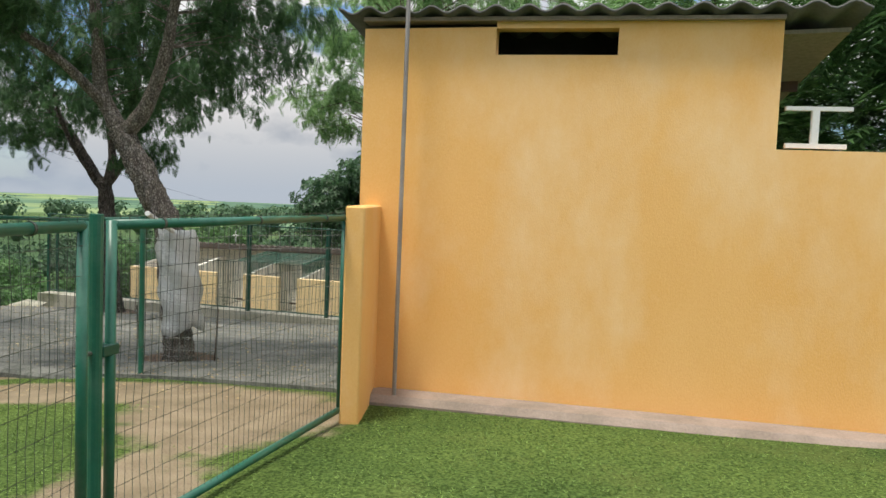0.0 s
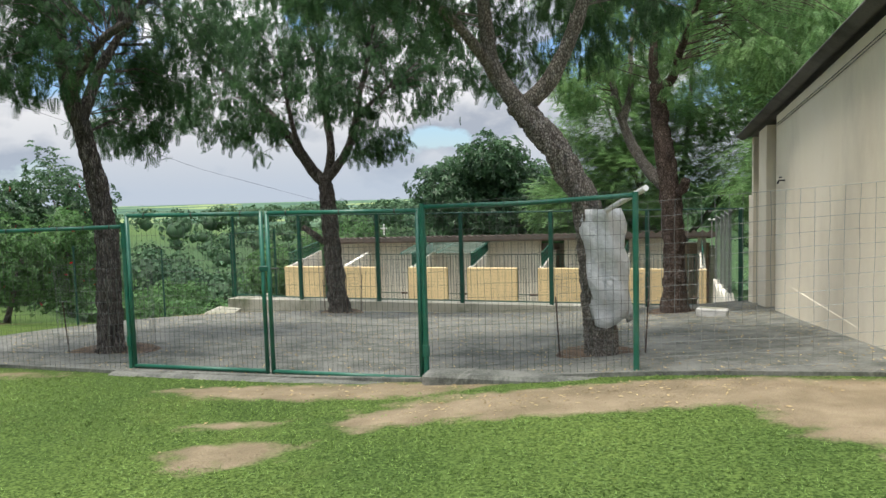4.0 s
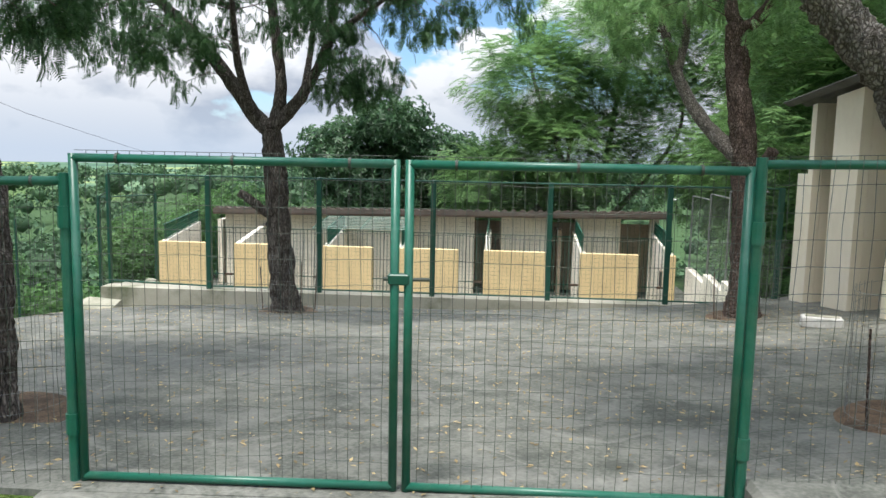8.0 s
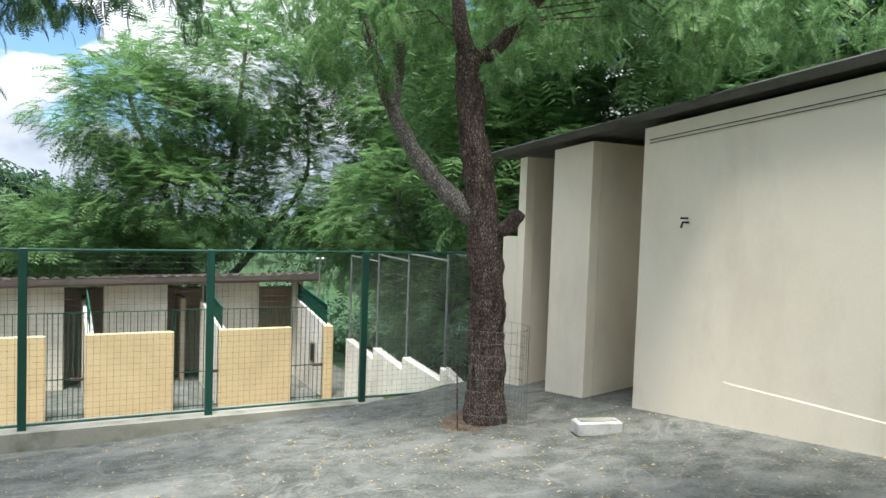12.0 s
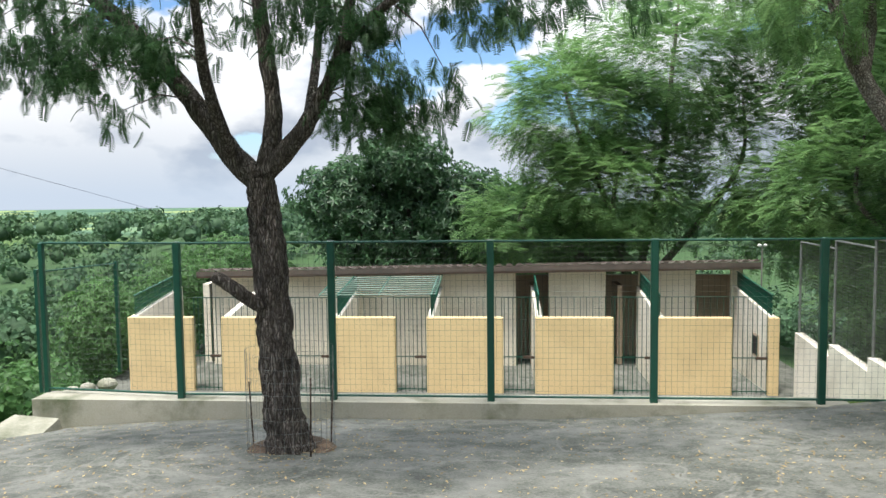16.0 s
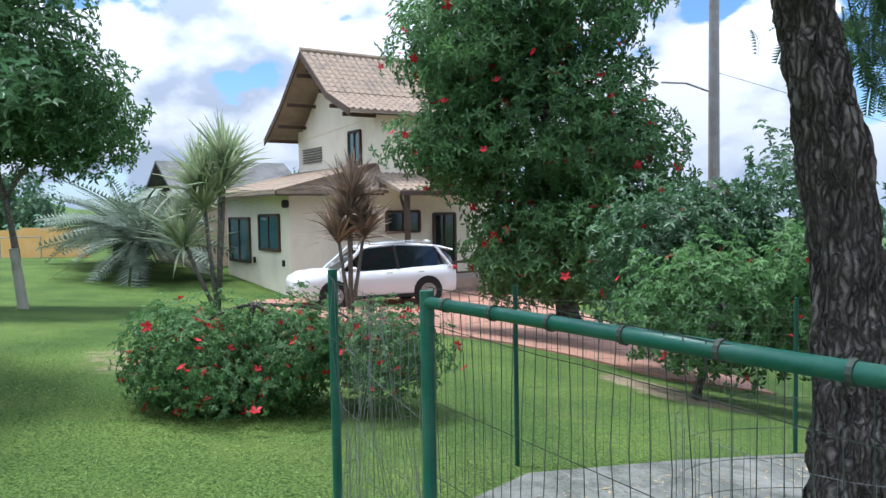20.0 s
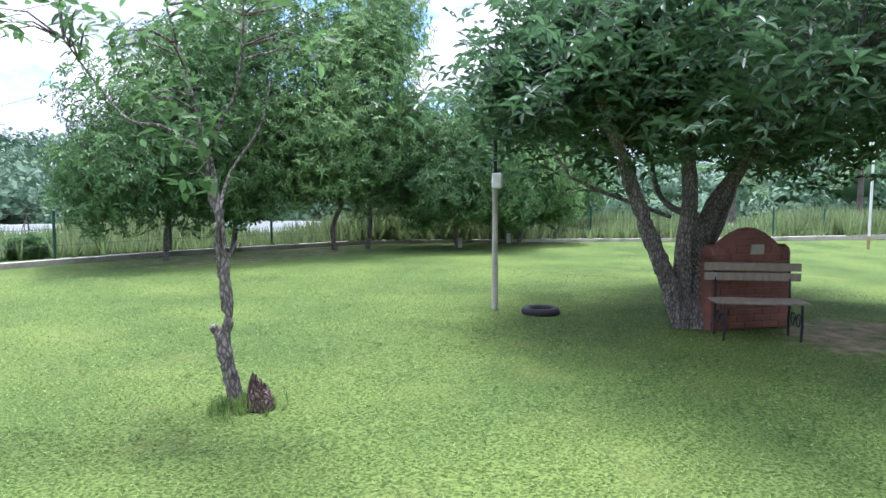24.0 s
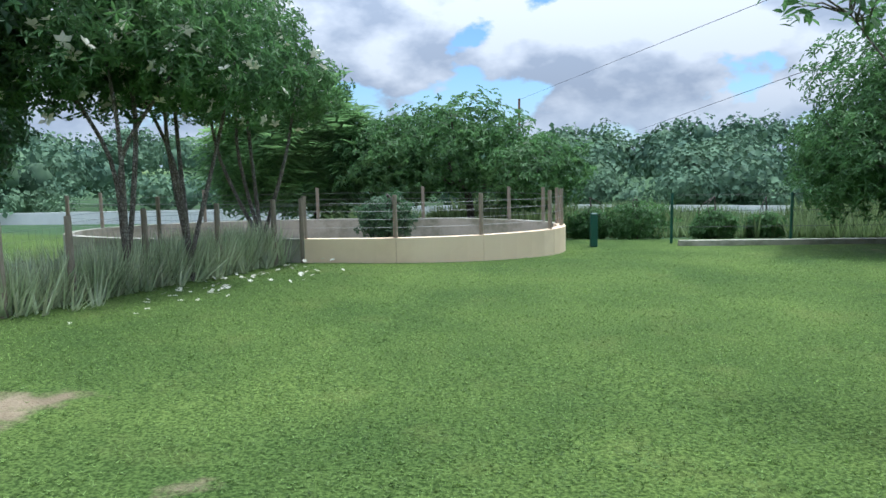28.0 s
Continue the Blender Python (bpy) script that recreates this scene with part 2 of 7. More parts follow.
BARK_PALE = material("pale_lichen_bark", (0.20, 0.175, 0.15), (0.39, 0.355, 0.305), 12, 60, 0.95, bump=0.9, bump_dist=0.015, plates=(46, 46, 24), stretch=(1.6, 1.6, 0.5), span=(0.40, 0.60), stain=(0.44, 0.42, 0.38), stain_scale=7, stain_amt=0.7)
BARK_GREY = material("pale_grey_bark", (0.20, 0.18, 0.155), (0.37, 0.345, 0.31), 9, 60, 0.95, bump=0.6, bump_dist=0.012, stretch=(2.2, 2.2, 0.5), span=(0.38, 0.62), stain=(0.16, 0.145, 0.125), stain_scale=4, stain_amt=0.6, plates=(40, 40, 14))
LEAF_NEEM = material("neem_leaf", (0.085, 0.170, 0.066), (0.052, 0.112, 0.052), 1.2, 20, 0.5, bump=0, rand=0.35, translucent=0.50)
LEAF_LIGHT = material("light_acacia_leaf", (0.240, 0.390, 0.145), (0.150, 0.285, 0.115), 0.9, 12, 0.55, bump=0, rand=0.35, translucent=0.50)
LEAF_DARK = material("dark_glossy_leaf", (0.082, 0.168, 0.070), (0.054, 0.120, 0.056), 0.9, 14, 0.40, bump=0, rand=0.40, translucent=0.46, spec=0.5)
LEAF_MID = material("mid_green_leaf", (0.128, 0.248, 0.080), (0.080, 0.172, 0.064), 0.8, 14, 0.45, bump=0, rand=0.35, translucent=0.48)
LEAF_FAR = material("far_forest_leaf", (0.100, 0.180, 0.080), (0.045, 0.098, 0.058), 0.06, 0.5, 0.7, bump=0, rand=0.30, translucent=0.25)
# leaf green paled and blued: distance haze over the ridge is in the colour
LEAF_RIDGE_HAZE = material("hazed_ridge_leaf", (0.150, 0.240, 0.125), (0.060, 0.125, 0.090), 0.11, 0.6, 0.8, bump=0, rand=0.15, translucent=0.15)
LEAF_PALE = material("pale_cane_leaf", (0.54, 0.58, 0.40), (0.27, 0.36, 0.18), 2, 15, 0.6, bump=0, rand=0.35, translucent=0.25)
PALM_LEAF = material("grey_palm_leaf", (0.20, 0.245, 0.18), (0.12, 0.16, 0.11), 2, 15, 0.55, bump=0, rand=0.35, translucent=0.2)
LEAF_DRY = material("dry_brown_leaf", (0.32, 0.24, 0.18), (0.20, 0.145, 0.105), 2, 15, 0.7, bump=0, rand=0.4, translucent=0.2)
GRASS_BLADE = material("grass_blade", (0.198, 0.300, 0.074), (0.088, 0.155, 0.038), 0.7, 30, 0.6, bump=0, rand=0.55, translucent=0.3)
MULCH = material("dark_leaf_mulch", (0.085, 0.062, 0.045), (0.19, 0.13, 0.085), 9, 60, 0.95, bump=0.8, bump_dist=0.02, span=(0.40, 0.60))
WEED = material("olive_weed_leaf", (0.20, 0.27, 0.11), (0.13, 0.19, 0.075), 0.7, 9, 0.6, bump=0, rand=0.35, translucent=0.3)
FLOWER = material("red_flower", (0.62, 0.02, 0.03), (0.45, 0.012, 0.03), 5, 30, 0.55, bump=0, rand=0.2, translucent=0.25)
PETAL = material("white_petal", (0.75, 0.75, 0.68), (0.7, 0.68, 0.5), 5, 30, 0.55, bump=0, rand=0.1, translucent=0.2)
LITTER = material("dry_leaf_litter", (0.42, 0.34, 0.18), (0.22, 0.15, 0.07), 4, 40, 0.85, bump=0, rand=0.5)
PEACH = material("peach_painted_plaster", (0.87, 0.70, 0.49), (0.82, 0.63, 0.42), 1.5, 80, 0.9, bump=0.3, bump_dist=0.004, stain=(0.62, 0.48, 0.33), stain_scale=1.1, stain_amt=0.4)
BRICK = material("red_brick", (0.24, 0.105, 0.075), (0.15, 0.07, 0.05), 4, 60, 0.9, bump=0.4, stain=(0.09, 0.06, 0.05), stain_scale=2, stain_amt=0.6)
PAVER = material("red_paving", (0.40, 0.215, 0.15), (0.31, 0.165, 0.115), 2, 60, 0.9, bump=0.3, stain=(0.25, 0.14, 0.1), stain_scale=0.7)
WHITE = material("white_paint", (0.78, 0.78, 0.76), (0.68, 0.68, 0.66), 3, 60, 0.6, bump=0.1)
CHALK = material("stained_whitewash", (0.62, 0.61, 0.58), (0.46, 0.45, 0.42), 6, 60, 0.9, bump=0.4, stain=(0.22, 0.22, 0.19), stain_scale=5, stain_amt=0.7)
CARPAINT = material("white_car_paint", (0.80, 0.81, 0.83), (0.78, 0.79, 0.81), 1, 200, 0.16, bump=0, spec=0.6)
BLACK = material("black_rubber", (0.018, 0.018, 0.019), (0.03, 0.03, 0.03), 8, 80, 0.75, bump=0.2)
DARKGLASS = material("tinted_glass", (0.015, 0.02, 0.024), None, 1, 9, 0.06, bump=0, spec=0.8)
TEALGLASS = material("teal_window_glass", (0.05, 0.15, 0.17), None, 1, 9, 0.07, bump=0, spec=0.8)
ALLOY = material("alloy_wheel", (0.45, 0.46, 0.47), None, 3, 60, 0.3, 0.8, bump=0)
LAMPRED = material("red_lamp_plastic", (0.35, 0.02, 0.02), None, 3, 60, 0.2, bump=0)
PLASTIC = material("crumpled_clear_sheet", (0.62, 0.63, 0.62), (0.50, 0.51, 0.50), 5, 25, 0.28, bump=0.8, bump_dist=0.02, spec=0.6)
# near-black colour that stands in for the shade inside openings
INNER_SHADE = material("interior_shade", (0.03, 0.028, 0.026), None, 3, 30, 0.9)
ASHGREY = material("grey_wood_slats", (0.23, 0.20, 0.17), None, 5, 50, 0.85)

# ---- building tools ----
class Shape:
    """Collects vertices and faces of one mesh."""

    def __init__(self):
        self.v, self.f = [], []

    def add(self, verts, faces):
        k = len(self.v)
        self.v += [tuple(p) for p in verts]
        self.f += [tuple(i + k for i in q) for q in faces]
        return self

    def box(self, c, s, rz=0.0, bevel=0.0, m=None):
        hx, hy, hz = s[0] / 2, s[1] / 2, s[2] / 2
        b = min(bevel, 0.45 * min(s))
        if b <= 0:
            p = [(x, y, z) for z in (-hz, hz) for x, y in ((-hx, -hy), (hx, -hy), (hx, hy), (-hx, hy))]
            q = [(3, 2, 1, 0), (4, 5, 6, 7), (0, 1, 5, 4), (1, 2, 6, 5), (2, 3, 7, 6), (3, 0, 4, 7)]
        else:
            p, q = [], []
            ring = lambda ix, iy, z: [(-ix + 0, -iy + b, z), (-ix + b, -iy, z), (ix - b, -iy, z), (ix, -iy + b, z), (ix, iy - b, z), (ix - b, iy, z), (-ix + b, iy, z), (-ix, iy - b, z)]
            p += ring(hx - b, hy - b, -hz) + ring(hx, hy, -hz + b) + ring(hx, hy, hz - b) + ring(hx - b, hy - b, hz)
            for r in range(3):
                q += [(r * 8 + i, r * 8 + (i + 1) % 8, r * 8 + 8 + (i + 1) % 8, r * 8 + 8 + i) for i in range(8)]
            q += [tuple(range(7, -1, -1)), tuple(range(24, 32))]
        t = Matrix.Translation(c) @ Matrix.Rotation(rz, 4, "Z")
        if m:
            t = m @ t
        return self.add([t @ Vector(a) for a in p], q)

    def tube(self, pts, radii, n=8, caps=True):
        pts = [Vector(p) for p in pts]
        radii = radii if isinstance(radii, (list, tuple)) else [radii] * len(pts)
        verts, faces, side = [], [], None
        for i, p in enumerate(pts):
            d = (pts[min(i + 1, len(pts) - 1)] - pts[max(i - 1, 0)]).normalized()
            ref = side if side is not None else (Vector((0, 0, 1)) if abs(d.z) < 0.9 else Vector((1, 0, 0)))
            a = d.cross(ref).normalized() if side is None else (side - d * side.dot(d)).normalized()
            side = a
            b = d.cross(a)
            verts += [p + (a * math.cos(2 * math.pi * k / n) + b * math.sin(2 * math.pi * k / n)) * radii[i] for k in range(n)]
        for i in range(len(pts) - 1):
            faces += [(i * n + k, i * n + (k + 1) % n, (i + 1) * n + (k + 1) % n, (i + 1) * n + k) for k in range(n)]
        if caps:
            faces += [tuple(range(n - 1, -1, -1)), tuple(range((len(pts) - 1) * n, len(pts) * n))]
        return self.add(verts, faces)

    def prism(self, poly, z0, z1):
        n = len(poly)
        return self.add([(x, y, z0) for x, y in poly] + [(x, y, z1) for x, y in poly],
                        [tuple(range(n - 1, -1, -1)), tuple(range(n, 2 * n))] + [(i, (i + 1) % n, n + (i + 1) % n, n + i) for i in range(n)])

    def mesh(self, name, mat, smooth=False):
        me = bpy.data.meshes.new(name)
        me.from_pydata(self.v, [], self.f)
        me.materials.append(mat)
        if smooth:
            me.polygons.foreach_set("use_smooth", [True] * len(me.polygons))
        me.update()
        return me


def part(name, shape, mat, parent=None, label="", smooth=False, at=None):
    ob = new(name, shape if isinstance(shape, bpy.types.Mesh) else shape.mesh(name, mat, smooth))
    if at is not None:
        ob.matrix_basis = at
    if parent is not None:
        ob.parent = parent
    if label:
        ob["label"] = label
    return ob


def thing(name, label, category, m=None, group="", kind=""):
    ob = new(name)
    ob.empty_display_size = 0.1
    if m is not None:
        ob.matrix_basis = m
    return tagged(ob, label, category, group, kind)


def solid(name, shape, mat, label="", category="", kind="", group="", smooth=False, at=None):
    return tagged(part(name, shape, mat, None, "", smooth, at), label, category, group, kind)


def rotations(n, rng, tilt=1.0, down=0.0):
    """n random turns: about z freely, then tipped by up to tilt; down bends the x axis towards the ground."""
    a, b, c = rng.uniform(0, 2 * np.pi, n), rng.normal(down, tilt, n), rng.normal(0, tilt, n)
    ca, sa, cb, sb, cc, sc = np.cos(a), np.sin(a), np.cos(b), np.sin(b), np.cos(c), np.sin(c)
    z = np.zeros(n)
    o = np.ones(n)
    A = np.stack([np.stack([ca, -sa, z], -1), np.stack([sa, ca, z], -1), np.stack([z, z, o], -1)], 1)
    B = np.stack([np.stack([cb, z, sb], -1), np.stack([z, o, z], -1), np.stack([-sb, z, cb], -1)], 1)
    C = np.stack([np.stack([o, z, z], -1), np.stack([z, cc, -sc], -1), np.stack([z, sc, cc], -1)], 1)
    return A @ B @ C


def facing(d, rng, jitter=0.45, up=0.35):
    """Turns whose z axes follow the directions d, leaning up, with scatter, and free about that axis."""
    z = d + np.array([0, 0, up]) + rng.normal(0, jitter, d.shape)
    z /= np.linalg.norm(z, axis=1, keepdims=True)
    x = np.cross(z, rng.normal(0, 1, d.shape))
    x /= np.linalg.norm(x, axis=1, keepdims=True)
    return np.stack([x, np.cross(z, x), z], -1)


def arching(d, rng, jitter=0.35):
    """Turns whose x axes run outwards along d, nearly level, with z upwards: for sprays that arch over."""
    x = d * np.array([1, 1, 0.5]) + np.array([0, 0, 0.12]) + rng.normal(0, jitter, d.shape)
    x /= np.linalg.norm(x, axis=1, keepdims=True)
    y = np.cross(np.array([0.0, 0.0, 1.0]), x) + rng.normal(0, 0.15, d.shape)
    y -= x * (x * y).sum(1, keepdims=True)
    y /= np.linalg.norm(y, axis=1, keepdims=True)
    return np.stack([x, y, np.cross(x, y)], -1)


def scatter(name, template, places, turns, sizes, mat):
    """One mesh of many copies of a small template (points, triangles)."""
    tv, tf = np.asarray(template[0], float), np.asarray(template[1], int)
    n, k = len(places), len(tv)
    co = np.einsum("nij,kj->nki", turns, tv) * np.asarray(sizes).reshape(-1, 1, 1) + np.asarray(places)[:, None, :]
    idx = (tf[None] + (np.arange(n) * k)[:, None, None]).reshape(-1)
    me = bpy.data.meshes.new(name)
    me.vertices.add(n * k)
    me.vertices.foreach_set("co", co.reshape(-1).astype(np.float32))
    c = tf.shape[1]
    me.loops.add(len(idx))
    me.loops.foreach_set("vertex_index", idx.astype(np.int32))
    me.polygons.add(n * len(tf))
    me.polygons.foreach_set("loop_start", (np.arange(n * len(tf)) * c).astype(np.int32))
    me.materials.append(mat)
    me.update(calc_edges=True)
    return me


def pinnate(pairs=9, length=1.0, leaflet=0.26, width=0.075, droop=0.35):
    """A feather leaf along x: pairs of pointed leaflets on a bowed rib."""
    v, f = [], []
    for i in range(pairs):
        x = length * (0.12 + 0.86 * i / pairs)
        z = -droop * x * x
        ll = leaflet * (0.65 + 0.6 * math.sin(math.pi * (i + 1) / (pairs + 1)))
        for s in (-1, 1):
            k = len(v)
            tip = (x + 0.35 * ll, s * ll, z - 0.25 * ll)
            v += [(x - 0.5 * width, s * 0.10 * ll, z), (x + 0.75 * width, s * 0.12 * ll, z - 0.02), tip]
            f += [(k, k + 1, k + 2)]
    k = len(v)
    v += [(0, -0.008, 0), (0, 0.008, 0), (length, 0, -droop * length * length)]
    f += [(k, k + 1, k + 2)]
    return v, f


def blade_leaf(length=1.0, width=0.3, fold=0.08, droop=0.2):
    """One broad leaf along x."""
    v = [(0, 0, 0), (0.3 * length, width * 0.45, fold), (0.65 * length, width * 0.4, fold - droop * 0.4), (length, 0, -droop), (0.65 * length, -width * 0.4, fold - droop * 0.4), (0.3 * length, -width * 0.45, fold), (0.5 * length, 0, -droop * 0.25)]
    return v, [(0, 6, 1), (1, 6, 2), (2, 6, 3), (3, 6, 4), (4, 6, 5), (5, 6, 0)]


def rosette(leaves=7, length=1.0, width=0.22, droop=0.25, rise=0.25):
    """A whorl of leaves round one twig end."""
    v, f = [], []
    for i in range(leaves):
        a = 2 * math.pi * i / leaves + 0.3 * math.sin(5 * i)
        c, s = math.cos(a), math.sin(a)
        k = len(v)
        for x, y, z in ((0, 0, 0), (0.5 * length, width / 2, rise * 0.6), (length, 0, rise - droop), (0.5 * length, -width / 2, rise * 0.6)):
            v.append((c * x - s * y, s * x + c * y, z))
        f += [(k, k + 1, k + 2), (k, k + 2, k + 3)]
    return v, f


def tuft(blades=5, h=1.0, w=0.10):
    v, f = [], []
    for i in range(blades):
        a = 2 * math.pi * i / blades + i
        lean = 0.25 + 0.35 * ((i * 7) % 5) / 5
        c, s = math.cos(a), math.sin(a)
        k = len(v)
        hh = h * (0.7 + 0.3 * ((i * 3) % 4) / 3)
        for x, y, z in ((0.05, -w / 2, 0), (0.05, w / 2, 0), (lean, 0, hh)):
            v.append((c * x - s * y, s * x + c * y, z))
        f.append((k, k + 1, k + 2))
    return v, f


def ground_z(x, y):
    return float(ground_height(np.array([x], float), np.array([y], float))[0])


def tps(points, smooth=0.02):
    """A smooth height through some known heights (thin plate)."""
    P = np.array(points, float)
    xy, z = P[:, :2] / 10, P[:, 2]
    n = len(P)
    U = lambda r2: 0.5 * r2 * np.log(np.maximum(r2, 1e-12))
    d2 = ((xy[:, None] - xy[None]) ** 2).sum(-1)
    A = np.zeros((n + 3, n + 3))
    A[:n, :n] = U(d2) + smooth * np.eye(n)
    A[:n, n], A[:n, n + 1:] = 1, xy
    A[n, :n], A[n + 1:, :n] = 1, xy.T
    w = np.linalg.solve(A, np.concatenate([z, np.zeros(3)]))

    def at(x, y):
        q = np.stack([x, y], -1) / 10
        d = ((q[..., None, :] - xy) ** 2).sum(-1)
        return U(d) @ w[:n] + w[n] + q @ w[n + 1:]

    return at


def smoothstep(a, b, t):
    s = np.clip((t - a) / (b - a), 0, 1)
    return s * s * (3 - 2 * s)

# ---- ground ----
HEIGHTS = [(1.5, -2, 0.12), (0.7, 4.2, 0.06), (4, 4.5, 0.04), (-2, 0, 0.06), (-4, 2, -0.06), (-6.2, 6.4, -0.24), (-3.2, 5.8, -0.22), (-1.4, 6, -0.08), (1, 8, -0.25),
           (-7.1, 8.5, -0.41), (-1.4, 7.8, -0.33), (1.8, 11.4, -0.58), (0.4, 12.4, -0.74), (-5.4, 14, -0.90), (-8.4, 16.3, -1.25), (-3, 15, -1.16), (0.6, 14.2, -0.98),
           (-9.9, 9.8, -0.5), (-12.3, 7.3, -0.24), (-9, 4, -0.06), (-13.2, 2, 0.0), (-8.4, 1, 0.0), (-13, -0.2, 0.0), (-3.5, -5.6, 0.0), (-7, -8.5, -0.1), (-18.5, -8.2, -0.1),
           (-12, -9, -0.1), (-24.1, 7.3, -0.48), (-33, -0.5, -0.3), (-42, 4, -0.35), (-48, 8, -0.5), (-34, 12, -0.75), (-28.4, 15, -1.2), (-24.6, 16.5, -1.22), (-19, 14, -1.0), (-15, 13, -0.65), (-28.4, 20, -1.1), (-14, 18, -1.75), (-10.8, 16, -1.45), (-12, 19, -2.2),
           (5, -8, 0.05), (8, 0, 0.2), (9, 9, 0.0), (6, 14, -0.5), (-20, 24, -2.2), (-50, 20, -0.8), (-30, -14, -0.2), (-55, -6, -0.3)]
near_height = tps(HEIGHTS)


def ground_height(x, y):
    """Height of the land: the garden, the hillside behind it, the wooded valley and the plain."""
    h = near_height(np.clip(x, -60, 12), np.clip(y, -14, 22))
    # kennel platform, lower than the yard
    u, v = (x + 1.33) * 0.968 - (y - 15.1) * 0.25, (x + 1.33) * 0.25 + (y - 15.1) * 0.968
    k = smoothstep(0.3, 1.5, v) * (1 - smoothstep(11, 14, v)) * smoothstep(-9.5, -8.7, u) * (1 - smoothstep(4.5, 6, u))
    h = h * (1 - k) - 2.17 * k
    s = np.maximum(0.97 * y + 0.10 * np.maximum(x, -30) - 17.5 - 7.0 * smoothstep(-13, -20, x), 0) * (1 - k)
    h = h - 0.23 * np.minimum(s, 110) - 3.0 * smoothstep(10, 60, s)
    far = np.hypot(x, y)
    north = smoothstep(10, 60, y)
    h = h + north * (20 * smoothstep(130, 330, far) * (0.6 + 0.4 * np.sin(0.011 * x + 0.7)) + 5 * np.sin(x * 0.021 + 1) * smoothstep(60, 200, far))
    h = h * (1 - smoothstep(420, 1500, far) * north) - 75 * smoothstep(420, 1700, far) * north
    kerb_y = np.interp(x, [-60, -49, -40, -27.6, -18.6, -14, -9.5, 10], [10, 6.2, 2.6, -2.8, -8.3, -8.95, -9.2, -10.5])
    h = h - np.minimum(0.075 * np.clip(kerb_y - 0.9 - y, 0, 60), 2.7) * (1 - north)
    return h


def ground_axis(lo, hi, step, reach, n):
    inner = np.arange(lo, hi + step / 2, step)
    g = np.geomspace(step * 1.5, reach, n)
    return np.concatenate([lo - g[::-1], inner, hi + g])


def soil_amount(x, y):
    """Where the lawn is worn to earth: along the gate, under the great tree, and in single patches."""
    d = np.full_like(x, 0.0)
    for cx, cy, rx, ry, a in ((-1.7, 5.3, 2.0, 0.5, 1.0), (-0.1, 4.6, 0.9, 1.0, 1.0), (-4.0, 6.15, 1.7, 0.34, 1.0), (-0.2, 2.4, 0.55, 1.5, 0.9), (-7.6, 7.0, 1.2, 0.3, 0.6), (-4.3, 4.3, 0.5, 0.28, 0.95), (-3.5, 4.9, 0.4, 0.22, 0.9),
                              (-4.5, 5.0, 0.35, 0.18, 0.8), (-14.2, 3.4, 1.3, 0.9, 0.62), (-15.6, 4.8, 2.2, 0.7, 0.46), (-15.0, 7.6, 1.5, 0.6, 0.52), (-10.9, 5.0, 1.1, 0.6, 0.25), (-2.97, 0.45, 0.35, 0.22, 0.7), (-4.10, 1.63, 0.22, 0.14, 0.75), (-2.6, 0.9, 0.45, 0.5, 0.85), (-2.2, 1.9, 0.4, 0.3, 0.7), (-1.5, 0.5, 0.6, 0.5, 0.6),
                              (-15, -7.5, 4, 1.3, 0.45), (-7.8, 13.2, 0.9, 0.5, 0.0), (-12, 13.4, 1.2, 0.6, 0.9), (-19, 10.5, 3.5, 0.5, 0.5)):
        d = np.maximum(d, a * (1 - smoothstep(0.55, 1.35, np.hypot((x - cx) / rx, (y - cy) / ry))))
    return d


def build_ground():
    gx, gy = ground_axis(-36, 8, 0.30, 4500, 46), ground_axis(-13, 24, 0.30, 4500, 46)
    X, Y = np.meshgrid(gx, gy)
    Z = ground_height(X, Y)
    r = np.random.RandomState(3)
    near = (np.abs(X + 14) < 24) & (np.abs(Y - 5) < 19)
    Z = Z + np.where(near, r.normal(0, 0.0015, X.shape), 0)
    n, m = X.shape
    co = np.stack([X, Y, Z], -1).reshape(-1, 3).astype(np.float32)
    i = (np.arange(n - 1)[:, None] * m + np.arange(m - 1)[None]).reshape(-1)
    quads = np.stack([i, i + 1, i + m + 1, i + m], -1).reshape(-1).astype(np.int32)
    me = bpy.data.meshes.new("ground")
    me.vertices.add(len(co))
    me.vertices.foreach_set("co", co.reshape(-1))
    me.loops.add(len(quads))
    me.loops.foreach_set("vertex_index", quads)
    me.polygons.add(len(quads) // 4)
    me.polygons.foreach_set("loop_start", np.arange(0, len(quads), 4, dtype=np.int32))
    me.update(calc_edges=True)
    me.polygons.foreach_set("use_smooth", [True] * len(me.polygons))
    at = me.attributes.new("soil", "FLOAT", "POINT")
    at.data.foreach_set("value", soil_amount(X, Y).reshape(-1).astype(np.float32))
    fields = smoothstep(420, 900, np.hypot(X, Y))
    at = me.attributes.new("fields", "FLOAT", "POINT")
    at.data.foreach_set("value", fields.reshape(-1).astype(np.float32))
    rough = np.maximum(smoothstep(19, 24, Y + 0.25 * (X + 10)), smoothstep(0.6, 3.0, np.interp(X, [-60, -49, -40, -27.6, -18.6, -14, -9.5, 10], [10, 6.2, 2.6, -2.8, -8.3, -8.95, -9.2, -10.5]) - Y)) * (1 - smoothstep(400, 560, np.hypot(X, Y)))
    at = me.attributes.new("rough_growth", "FLOAT", "POINT")
    at.data.foreach_set("value", rough.reshape(-1).astype(np.float32))
    me.materials.append(lawn_material())
    return solid("ground", me, None, "mown green lawn with worn earth patches", "ground", "structure")


